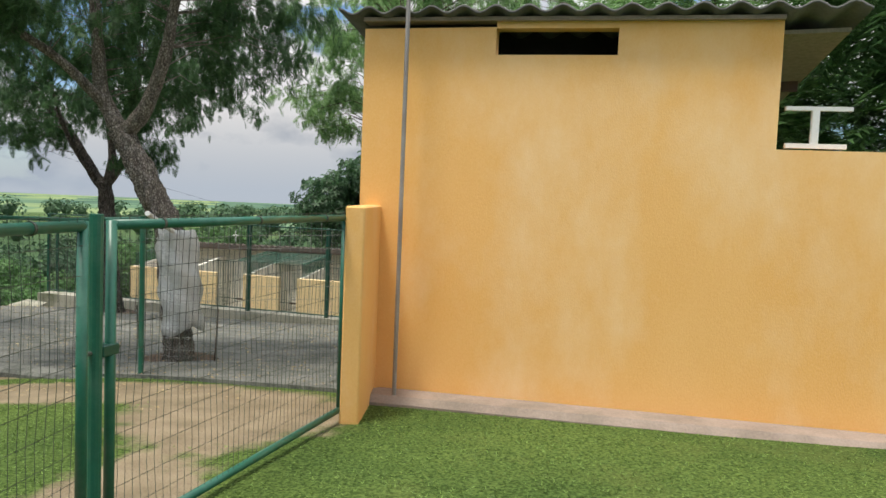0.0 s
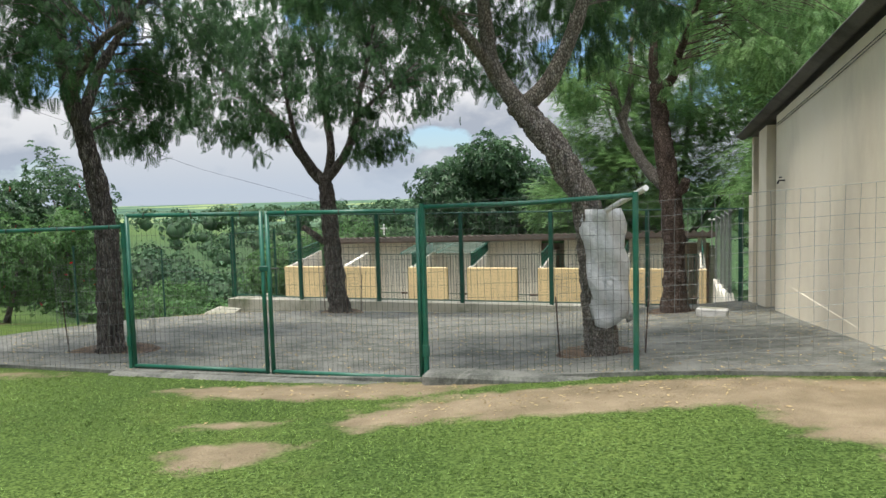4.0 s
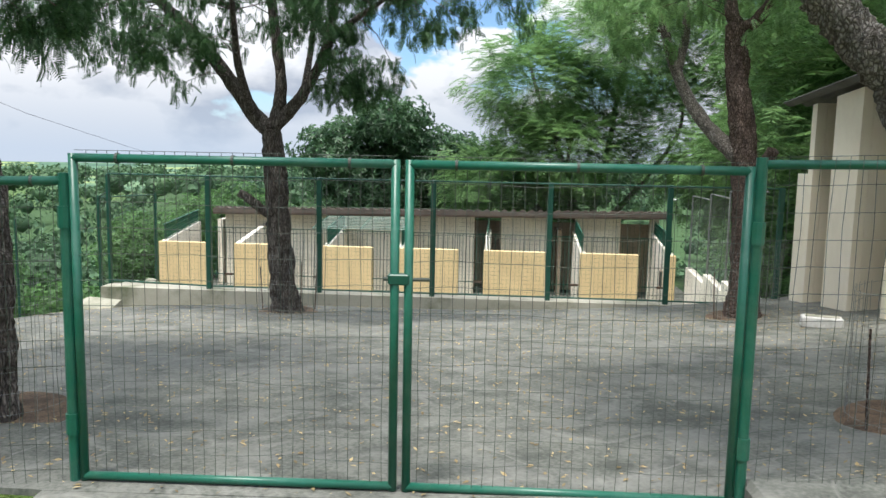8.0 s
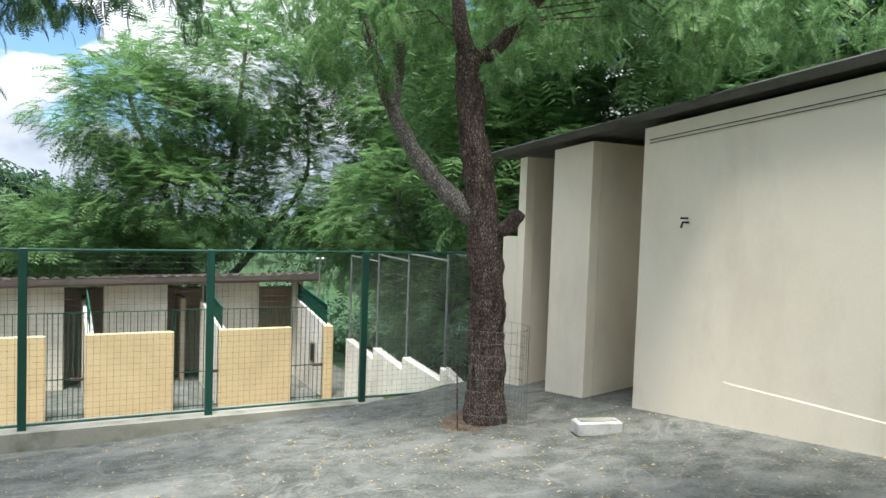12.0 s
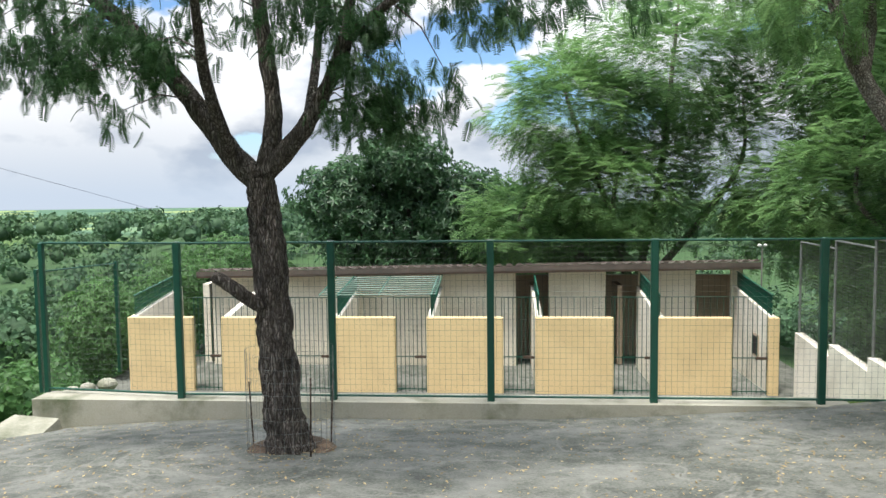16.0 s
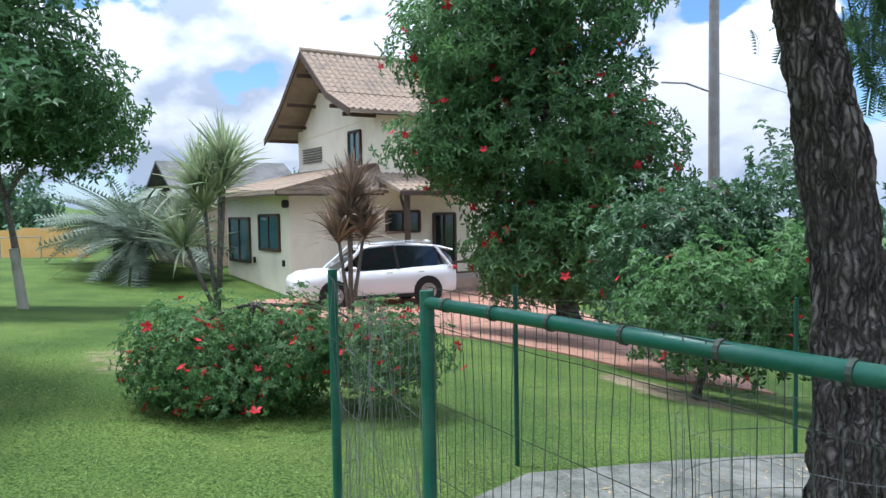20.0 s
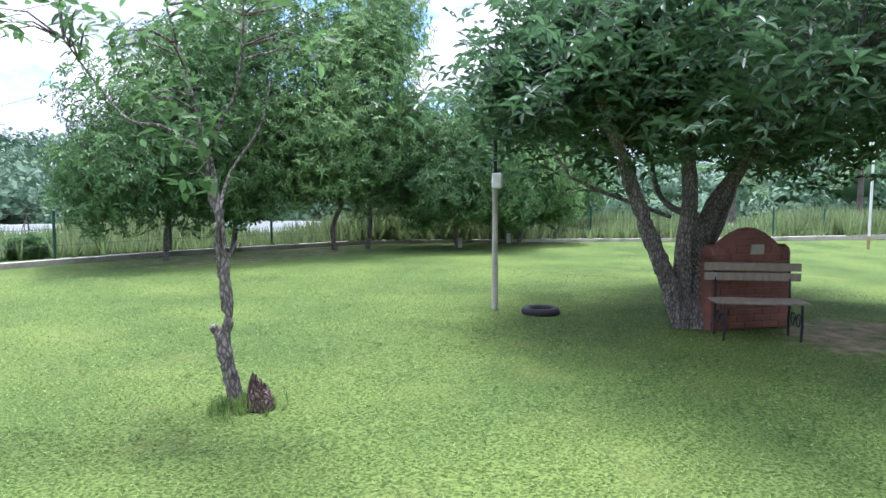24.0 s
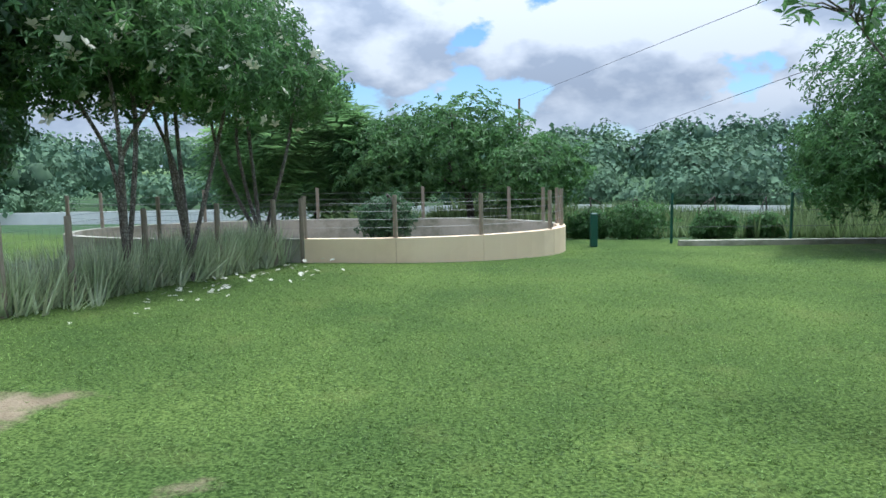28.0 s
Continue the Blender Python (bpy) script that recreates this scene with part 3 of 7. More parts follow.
def lawn_material():
    m = bpy.data.materials.new("lawn_and_earth")
    m.use_nodes = True
    nt = m.node_tree
    N, L = nt.nodes.new, nt.links.new
    b = nt.nodes["Principled BSDF"]
    geo = N("ShaderNodeNewGeometry")

    def noise_ramp(scale, detail, lo, hi, c0, c1):
        n, r = N("ShaderNodeTexNoise"), N("ShaderNodeValToRGB")
        n.inputs["Scale"].default_value, n.inputs["Detail"].default_value = scale, detail
        L(geo.outputs["Position"], n.inputs["Vector"])
        r.color_ramp.elements[0].position, r.color_ramp.elements[1].position = lo, hi
        r.color_ramp.elements[0].color, r.color_ramp.elements[1].color = (*c0, 1), (*c1, 1)
        L(n.outputs["Fac"], r.inputs["Fac"])
        return n, r

    def mix(fac, a, c, kind="MIX"):
        x = N("ShaderNodeMixRGB")
        x.blend_type = kind
        if isinstance(fac, float):
            x.inputs["Fac"].default_value = fac
        else:
            L(fac, x.inputs["Fac"])
        L(a, x.inputs["Color1"])
        L(c, x.inputs["Color2"])
        return x.outputs["Color"]

    n1, grass = noise_ramp(0.55, 6, 0.35, 0.68, (0.076, 0.130, 0.034), (0.138, 0.205, 0.052))
    n2, fine = noise_ramp(48, 7, 0.38, 0.62, (0.38, 0.44, 0.36), (1.22, 1.18, 1.15))
    n3, earth = noise_ramp(3.0, 8, 0.35, 0.7, (0.24, 0.185, 0.125), (0.37, 0.29, 0.20))
    g = mix(1.0, grass.outputs["Color"], fine.outputs["Color"], "MULTIPLY")
    n5, dry = noise_ramp(1.3, 8, 0.56, 0.74, (0, 0, 0), (0.32, 0.32, 0.32))
    n6, straw = noise_ramp(8, 4, 0.3, 0.7, (0.19, 0.205, 0.065), (0.155, 0.185, 0.055))
    g = mix(dry.outputs["Color"], g, straw.outputs["Color"])
    soil = N("ShaderNodeAttribute")
    soil.attribute_name = "soil"
    n4, edge = noise_ramp(5.5, 10, 0.0, 1.0, (0, 0, 0), (1, 1, 1))
    ad = N("ShaderNodeMath")
    ad.operation = "ADD"
    L(soil.outputs["Fac"], ad.inputs[0])
    L(edge.outputs["Color"], ad.inputs[1])
    st = N("ShaderNodeMapRange")
    st.inputs["From Min"].default_value, st.inputs["From Max"].default_value = 0.90, 1.22
    st.inputs["To Max"].default_value = 0.88
    L(ad.outputs[0], st.inputs["Value"])
    c = mix(st.outputs["Result"], g, earth.outputs["Color"])
    wild = N("ShaderNodeAttribute")
    wild.attribute_name = "rough_growth"
    n7, scrub = noise_ramp(1.8, 8, 0.35, 0.7, (0.040, 0.080, 0.036), (0.080, 0.135, 0.055))
    c = mix(wild.outputs["Fac"], c, scrub.outputs["Color"])
    far = N("ShaderNodeAttribute")
    far.attribute_name = "fields"
    vor, vr = N("ShaderNodeTexVoronoi"), N("ShaderNodeValToRGB")
    vor.inputs["Scale"].default_value = 0.0042
    L(geo.outputs["Position"], vor.inputs["Vector"])
    # field greens lean blue, with some distance haze mixed into them
    e = vr.color_ramp.elements
    e[0].position, e[0].color = 0.1, (0.050, 0.105, 0.075, 1)
    e[1].position, e[1].color = 0.85, (0.24, 0.30, 0.12, 1)
    k = e.new(0.55)
    k.color = (0.11, 0.19, 0.11, 1)
    L(vor.outputs["Color"], vr.inputs["Fac"])
    c = mix(far.outputs["Fac"], c, vr.outputs["Color"])
    L(c, b.inputs["Base Color"])
    b.inputs["Roughness"].default_value, b.inputs["Specular IOR Level"].default_value = 0.95, 0.1
    bp = N("ShaderNodeBump")
    bp.inputs["Strength"].default_value, bp.inputs["Distance"].default_value = 0.9, 0.035
    L(n2.outputs["Fac"], bp.inputs["Height"])
    L(bp.outputs["Normal"], b.inputs["Normal"])
    return m


build_ground()

# yard: one thin concrete sheet laid on the slope
YARD = [(-6.3, 7.05), (-4.7, 6.72), (-3.2, 6.38), (-1.4, 5.95), (0.62, 5.45), (1.9, 11.4), (3.2, 11.2), (3.9, 14.2), (2.45, 14.3), (0.6, 14.55), (-3.2, 15.5), (-6.8, 16.4), (-8.5, 16.75),
        (-8.75, 15.2), (-9.0, 13.6), (-9.3, 12.0), (-9.6, 10.6), (-9.8, 9.3), (-9.4, 8.3), (-8.2, 7.6)]


def inside(poly, x, y):
    hit = np.zeros(x.shape, bool)
    for (x0, y0), (x1, y1) in zip(poly, poly[1:] + poly[:1]):
        if y0 == y1:
            continue
        cross = (y0 > y) != (y1 > y)
        hit ^= cross & (x < (x1 - x0) * (y - y0) / (y1 - y0) + x0)
    return hit


def draped(name, poly, lift, step, mat, label, category, thick=0.10):
    """A sheet over the ground inside an outline, its rim drawn down into the earth."""
    bm = bmesh.new()
    xs, ys = [p[0] for p in poly], [p[1] for p in poly]
    bm.faces.new([bm.verts.new((x, y, 0)) for x, y in poly])
    for axis, lo, hi in ((0, min(xs), max(xs)), (1, min(ys), max(ys))):
        k = lo + step
        while k < hi:
            co, no = [0, 0, 0], [0, 0, 0]
            co[axis], no[axis] = k, 1
            bmesh.ops.bisect_plane(bm, geom=bm.verts[:] + bm.edges[:] + bm.faces[:], plane_co=co, plane_no=no)
            k += step
    rim = [e for e in bm.edges if len(e.link_faces) == 1]
    for v in bm.verts:
        v.co.z = ground_z(v.co.x, v.co.y) + lift
    low = bmesh.ops.extrude_edge_only(bm, edges=rim)["geom"]
    for v in low:
        if isinstance(v, bmesh.types.BMVert):
            v.co.z -= thick
    bmesh.ops.recalc_face_normals(bm, faces=bm.faces[:])
    me = bpy.data.meshes.new(name)
    bm.to_mesh(me)
    bm.free()
    me.materials.append(mat)
    return solid(name, me, None, label, category, "structure")


draped("yard_pavement", YARD, 0.035, 0.9, CONCRETE, "grey worn concrete yard with pale streaks", "pavement")
draped("driveway", [(-27.4, 13.6), (-25.5, 12.6), (-21.5, 13.0), (-16.5, 13.6), (-13.0, 14.6), (-13.0, 17.2), (-17.5, 20.5), (-24, 22.5), (-27.0, 21.5), (-27.6, 16)], 0.04, 1.2, PAVER, "red paved driveway beside the house", "driveway")

# ---- setting: buildings ----
def frame_at(x, y, z, rz):
    return pose(x, y, z, 0, 0, rz)


KEN = frame_at(-1.33, 15.1, 0, -14.5)      # x along the kennel fence, y away from the yard
BLD = frame_at(0.66, 5.40, 0, -9.9)        # x along the yellow front, y along the white side


def yellow_building():
    b = thing("utility_building", "yellow and cream rendered utility building with fibre cement roof", "building", BLD, kind="structure")
    f = Shape()
    # front wall with a slot near the top: pieces round the opening
    zb, t = -0.1, 0.14
    top0, top1 = 3.02, 3.10
    f.add([(0, 0, zb), (1.08, 0, zb), (1.08, 0, 3.03), (0, 0, top0), (0, t, zb), (1.08, t, zb), (1.08, t, 3.03), (0, t, top0)], [(0, 1, 2, 3), (7, 6, 5, 4), (0, 3, 7, 4), (3, 2, 6, 7)])
    f.add([(2.02, 0, zb), (3.20, 0, zb), (3.20, 0, top1), (2.02, 0, 3.07), (2.02, t, zb), (3.20, t, zb), (3.20, t, top1), (2.02, t, 3.07)], [(0, 1, 2, 3), (7, 6, 5, 4), (1, 5, 6, 2), (3, 2, 6, 7)])
    f.box((1.55, t / 2, (2.815 + zb) / 2), (0.94, t, 2.815 - zb))
    f.box((1.55, t / 2, 3.05), (0.94, t, 0.06))
    part("front_wall", f, YELLOW, b)
    part("annex_wall", Shape().box((5.7, t / 2, (2.13 + zb) / 2), (5.0, t, 2.13 - zb)), YELLOW, b)
    # dark sheet added behind the slot, coloured as the shade inside
    part("slot_shade_sheet", Shape().box((1.55, 0.5, 2.93), (1.1, 0.02, 0.4)), INNER_SHADE, b)
    # white side wall along the yard, then piers with openings between
    s = Shape()

    def pier(y0, y1, x0=0.0, x1=0.14, zt=None):
        za, zc = (zt, zt) if zt else (3.02 - 0.105 * y0, 3.02 - 0.105 * y1)
        s2 = Shape()
        s2.add([(x0, y0, -1.2), (x1, y0, -1.2), (x1, y1, -1.2), (x0, y1, -1.2), (x0, y0, za), (x1, y0, za), (x1, y1, zc), (x0, y1, zc)],
               [(3, 2, 1, 0), (4, 5, 6, 7), (0, 1, 5, 4), (1, 2, 6, 5), (2, 3, 7, 6), (3, 0, 4, 7)])
        return s2

    part("side_wall", pier(0.141, 6.18), CREAM, b)
    part("side_wall_end", pier(6.02, 6.18, 0.145, 2.2), CREAM, b)
    part("pier", pier(6.95, 7.62), CREAM, b)
    part("pier_return", pier(6.95, 7.10, 0.145, 2.2), CREAM, b)
    part("pier", pier(8.15, 8.29), CREAM, b)
    part("pier_return", pier(8.15, 8.29, 0.145, 2.2), CREAM, b)
    foot = Shape()
    stations = ((2.0, 0.002), (3.4, 0.006), (4.4, 0.006), (5.06, 0.003))
    for (y0, d0), (y1, d1) in zip(stations, stations[1:]):
        foot.add([(0.0, y0, -0.9), (-d0 - 0.004, y0, -0.9), (-d1 - 0.004, y1, -0.9), (0.0, y1, -0.9), (0.0, y0, -0.034), (-d0, y0, -0.046), (-d1, y1, -0.046), (0.0, y1, -0.034)], [(4, 5, 6, 7), (0, 1, 5, 4), (1, 2, 6, 5), (2, 3, 7, 6)])
    part("wall_foot", foot, CREAM, b, "thicker plaster at the wall foot")
    part("low_wall", pier(8.295, 8.60, 0.0, 0.14, 1.15), CREAM, b)
    part("back_wall", pier(0.2, 8.5, 3.06, 3.20), CREAM, b)
    part("inner_wall", pier(6.2, 8.4, 2.2, 2.3), CREAM, b)
    # corrugated roof falling to the back
    r = Shape()
    nx, ny = 100, 8
    x0, x1, y0, y1 = -0.19, 3.75, -0.13, 8.85
    P = []
    for j in range(ny + 1):
        y = y0 + (y1 - y0) * j / ny
        for i in range(nx + 1):
            x = x0 + (x1 - x0) * i / nx
            P.append((x, y, 3.13 - 0.105 * y + 0.028 * math.sin(2 * math.pi * x / 0.255) + 0.018 * max(0.0, x / 3.7) - (0.02 * max(0, -x / 0.3))))
    F = [(j * (nx + 1) + i, j * (nx + 1) + i + 1, (j + 1) * (nx + 1) + i + 1, (j + 1) * (nx + 1) + i) for j in range(ny) for i in range(nx)]
    k = len(P)
    P += [(x, y, z - 0.018) for x, y, z in P]
    F += [tuple(a + k for a in reversed(q)) for q in F]
    F += [(i, i + k, i + 1 + k, i + 1) for i in range(nx)]
    F += [(j * (nx + 1), (j + 1) * (nx + 1), (j + 1) * (nx + 1) + k, j * (nx + 1) + k) for j in range(ny)]
    r.add(P, F)
    part("roof", r, FIBRO, b, smooth=True)
    part("verge_mortar", Shape().box((1.6, 0.03, 3.085), (3.2, 0.16, 0.03)), PLINTH, b)
    for y in (1.5, 4.5, 7.2):
        part("roof_beam", Shape().box((1.95, y, 2.98 - 0.105 * y), (3.4, 0.06, 0.10)), WOOD_DARK, b)
    # eave brackets at the annex end and the white rail on the annex wall
    for k in range(5):
        part("eave_board", Shape().add([(3.22, 0.1 + k * 1.6, 3.00 - 0.105 * (0.1 + k * 1.6)), (3.68, 0.1 + k * 1.6, 3.02 - 0.105 * (0.1 + k * 1.6)), (3.68, 1.66 + k * 1.6, 3.02 - 0.105 * (1.66 + k * 1.6)), (3.22, 1.66 + k * 1.6, 3.00 - 0.105 * (1.66 + k * 1.6)), (3.22, 0.1 + k * 1.6, 3.03 - 0.105 * (0.1 + k * 1.6)), (3.68, 0.1 + k * 1.6, 3.05 - 0.105 * (0.1 + k * 1.6)), (3.68, 1.66 + k * 1.6, 3.05 - 0.105 * (1.66 + k * 1.6)), (3.22, 1.66 + k * 1.6, 3.03 - 0.105 * (1.66 + k * 1.6))], [(3, 2, 1, 0), (4, 5, 6, 7), (0, 1, 5, 4), (1, 2, 6, 5), (2, 3, 7, 6), (3, 0, 4, 7)]), WOOD_POST, b, "weathered brown eave boards")
    part("rail_post", Shape().box((3.47, 0.07, 2.30), (0.05, 0.05, 0.25)), WHITE, b, "white painted rail post")
    part("top_rail", Shape().box((3.49, 0.07, 2.44), (0.46, 0.05, 0.03)), WHITE, b)
    part("bottom_rail", Shape().box((3.48, 0.07, 2.165), (0.42, 0.06, 0.035)), WHITE, b)
    part("plinth", Shape().box((4.25, -0.17, -0.06), (8.2, 0.34, 0.30), bevel=0.05), PLINTH, b)
    # stub wall on which the small gate hangs
    part("stub_wall", Shape().box((0.20, -0.472, 0.72), (0.135, 1.05, 1.74), math.radians(9.9), 0.012), YELLOW, b)
    part("pipe", Shape().tube([(0.42, -0.25, -0.1), (0.42, -0.25, 3.7)], 0.017, 10), STEEL, b, "grey galvanised upright pipe on the wall")
    return b


yellow_building()


def kennels():
    k = thing("kennel_block", "row of kennels with pale yellow fronts and low tiled roof", "kennel", KEN, kind="structure")
    zf, zt, v = -2.3, -0.78, 4.7
    fronts = [(-8.68, -7.44), (-6.90, -5.70), (-4.82, -3.67), (-3.10, -1.72), (-1.15, 0.23), (0.99, 2.28), (2.90, 3.08)]
    for a, c in fronts:
        part("front_panel", Shape().box(((a + c) / 2, v + 0.07, (zf + zt) / 2), (c - a, 0.14, zt - zf), bevel=0.012), KYELLOW, k)
    # side walls between the runs, stepping up to the back wall
    for x in (-8.61, -6.83, -4.75, -3.03, -1.08, 1.06, 3.0):
        s = Shape()
        s.add([(x - 0.06, v + 0.141, zf), (x + 0.06, v + 0.141, zf), (x + 0.06, 6.9, zf), (x - 0.06, 6.9, zf), (x - 0.06, v + 0.141, zt), (x + 0.06, v + 0.141, zt), (x + 0.06, 6.9, zt + 0.28), (x - 0.06, 6.9, zt + 0.28)],
              [(3, 2, 1, 0), (4, 5, 6, 7), (0, 1, 5, 4), (1, 2, 6, 5), (2, 3, 7, 6), (3, 0, 4, 7)])
        part("run_wall", s, KWHITE, k)
    # back shelter wall with openings
    solidw = [(-7.9, -5.33), (-5.31, -3.23), (-3.21, -1.45), (-0.78, 0.38), (1.06, 2.18), (2.9, 3.12)]
    for a, c in solidw:
        part("shelter_wall", Shape().box(((a + c) / 2, 6.97, ((-0.21 + 0.010 * (a + 8)) + zf) / 2), (c - a, 0.14, -0.21 + 0.010 * (a + 8) - zf), bevel=0.01), KWHITE, k)
    part("rear_wall", Shape().box((-2.4, 8.0, -1.37), (11.3, 0.14, 1.98)), KBROWN, k)
    for x in (-8.1, 3.3):
        part("end_wall", Shape().box((x, 7.50, -1.4), (0.14, 0.85, 1.9)), KWHITE, k)
    for x in (-5.7, -3.2, -1.1, 0.7):
        part("inner_partition", Shape().box((x, 7.50, -1.4), (0.10, 0.8, 1.8)), KBROWN, k)
    r = Shape()
    r.add([(-8.0, 6.55, -0.20), (3.3, 6.55, -0.05), (3.3, 9.2, -0.35), (-8.0, 9.2, -0.50), (-8.0, 6.55, -0.185), (3.3, 6.55, -0.035), (3.3, 9.2, -0.335), (-8.0, 9.2, -0.485)],
          [(3, 2, 1, 0), (4, 5, 6, 7), (0, 1, 5, 4), (1, 2, 6, 5), (2, 3, 7, 6), (3, 0, 4, 7)])
    part("roof", r, ROOFTILE, k)
    part("floor", Shape().box((-2.7, 6.0, -2.26), (13.6, 6.0, 0.2)), CONCRETE, k)
    part("platform", Shape().box((-2.7, 2.0, -2.30), (13.6, 2.0, 0.2)), KERB, k)
    return k


kennels()
s = Shape()
s.add([(-7.45, -0.12, -1.8), (2.2, -0.12, -1.6), (2.2, 0.28, -1.6), (-7.45, 0.28, -1.8), (-7.45, -0.12, -0.98), (2.2, -0.12, -0.98), (2.2, 0.28, -0.98), (-7.45, 0.28, -0.98)],
      [(3, 2, 1, 0), (4, 5, 6, 7), (0, 1, 5, 4), (1, 2, 6, 5), (2, 3, 7, 6), (3, 0, 4, 7)])
solid("kerb_wall", s, KERB, "low mossy plastered kerb wall under the fence", "kerb", "structure", at=KEN)

# ---- limbs of the nearer trees: points along each limb, radius at its foot and its end ----
NEEM_FRONT = [
    ([(-7.08, 8.42, -0.50), (-7.07, 8.42, 0.20), (-7.06, 8.44, 0.60), (-7.10, 8.52, 1.00), (-7.15, 8.54, 1.40), (-7.20, 8.50, 1.80), (-7.31, 8.54, 2.20), (-7.40, 8.50, 2.60), (-7.47, 8.45, 3.20), (-7.61, 8.4, 3.8)], (0.14, 0.075)),
    ([(-7.34, 8.53, 2.30), (-7.22, 8.80, 2.92), (-7.08, 9.12, 3.42), (-6.84, 9.48, 3.98)], (0.075, 0.035)),
    ([(-7.40, 8.50, 2.60), (-6.95, 8.0, 2.92), (-6.42, 7.45, 3.08), (-5.93, 6.92, 3.10)], (0.065, 0.03)),
]
NEEM_MIDDLE = [
    ([(-5.43, 14.06, -0.94), (-5.49, 14.06, -0.40), (-5.54, 14.05, 0.35), (-5.58, 14.05, 1.08), (-5.63, 14.05, 1.62)], (0.19, 0.118)),
    ([(-5.63, 14.05, 1.59), (-5.87, 14.13, 1.83), (-6.14, 14.20, 2.22), (-6.58, 14.34, 2.80), (-7.07, 14.44, 3.27), (-7.59, 14.50, 3.78), (-8.09, 14.53, 4.27)], (0.12, 0.04)),
    ([(-5.61, 14.05, 1.59), (-5.51, 14.05, 2.00), (-5.50, 14.06, 2.35), (-5.59, 14.05, 3.10), (-5.66, 14.05, 3.78), (-5.83, 14.04, 4.44)], (0.1, 0.04)),
    ([(-5.60, 14.05, 1.64), (-5.28, 13.86, 1.98), (-5.05, 13.76, 2.34), (-4.87, 13.55, 2.76), (-4.80, 13.45, 3.20), (-4.59, 13.23, 3.80)], (0.09, 0.035)),
    ([(-5.21, 13.86, 2.03), (-5.11, 14.36, 2.65), (-5.03, 14.66, 3.24), (-4.77, 14.95, 3.93)], (0.05, 0.025)),
    ([(-5.87, 14.03, 1.83), (-6.00, 13.52, 2.38), (-6.01, 13.11, 2.83), (-6.02, 12.81, 3.36)], (0.06, 0.025)),
    ([(-5.55, 14.05, 0.43), (-5.69, 13.95, 0.50), (-5.92, 13.83, 0.70), (-6.04, 13.81, 0.78)], (0.07, 0.05)),
    ([(-4.87, 13.55, 2.76), (-4.53, 13.12, 2.98), (-4.22, 12.77, 3.15)], (0.05, 0.02)),
]
NEEM_RIGHT = [
    ([(0.45, 12.39, -0.81), (0.44, 12.40, 0.13), (0.41, 12.44, 1.00), (0.34, 12.50, 1.74), (0.26, 12.57, 2.43), (0.23, 12.61, 3.05)], (0.19, 0.12)),
    ([(0.23, 12.61, 3.05), (0.17, 12.66, 3.27), (0.24, 12.86, 3.94), (0.27, 13.10, 4.82)], (0.1, 0.04)),
    ([(0.24, 12.59, 2.99), (0.42, 12.43, 3.08), (0.43, 11.99, 3.42), (0.47, 11.49, 3.79), (0.50, 10.97, 4.16)], (0.09, 0.03)),
    ([(0.49, 12.35, 1.26), (0.54, 12.24, 1.32), (0.56, 12.14, 1.46)], (0.08, 0.07)),
]
NEEM_RIGHT_LIMB = [
    ([(0.39, 12.45, 1.29), (0.17, 12.65, 1.54), (-0.05, 12.98, 1.96), (-0.23, 13.25, 2.49), (-0.32, 13.44, 3.02), (-0.41, 13.62, 3.62), (-0.52, 13.81, 4.51)], (0.11, 0.04)),
    ([(-0.23, 13.25, 2.49), (-0.06, 13.37, 3.05), (-0.01, 13.58, 3.81), (0.14, 13.71, 4.72)], (0.07, 0.03)),
]
NEEM_LEANING = [
    ([(-1.53, 7.28, -0.42), (-1.55, 7.27, 0.10), (-1.60, 7.25, 0.65), (-1.66, 7.23, 1.20), (-1.79, 7.21, 1.50), (-1.94, 7.24, 1.78), (-2.12, 7.35, 2.03), (-2.30, 7.45, 2.27)], (0.155, 0.115)),
    ([(-2.30, 7.45, 2.27), (-2.47, 7.51, 2.51), (-2.56, 7.53, 2.74), (-2.60, 7.55, 3.14), (-2.68, 7.60, 3.80), (-2.8, 7.7, 4.5)], (0.10, 0.045)),
    ([(-2.24, 7.43, 2.22), (-2.02, 7.35, 2.44), (-1.85, 7.28, 2.73), (-1.69, 7.20, 3.13), (-1.59, 7.16, 3.62), (-1.4, 7.3, 4.3)], (0.095, 0.04)),
    ([(-2.47, 7.51, 2.51), (-2.82, 7.20, 2.95), (-3.21, 6.87, 3.25), (-3.58, 6.62, 3.50)], (0.06, 0.025)),
]
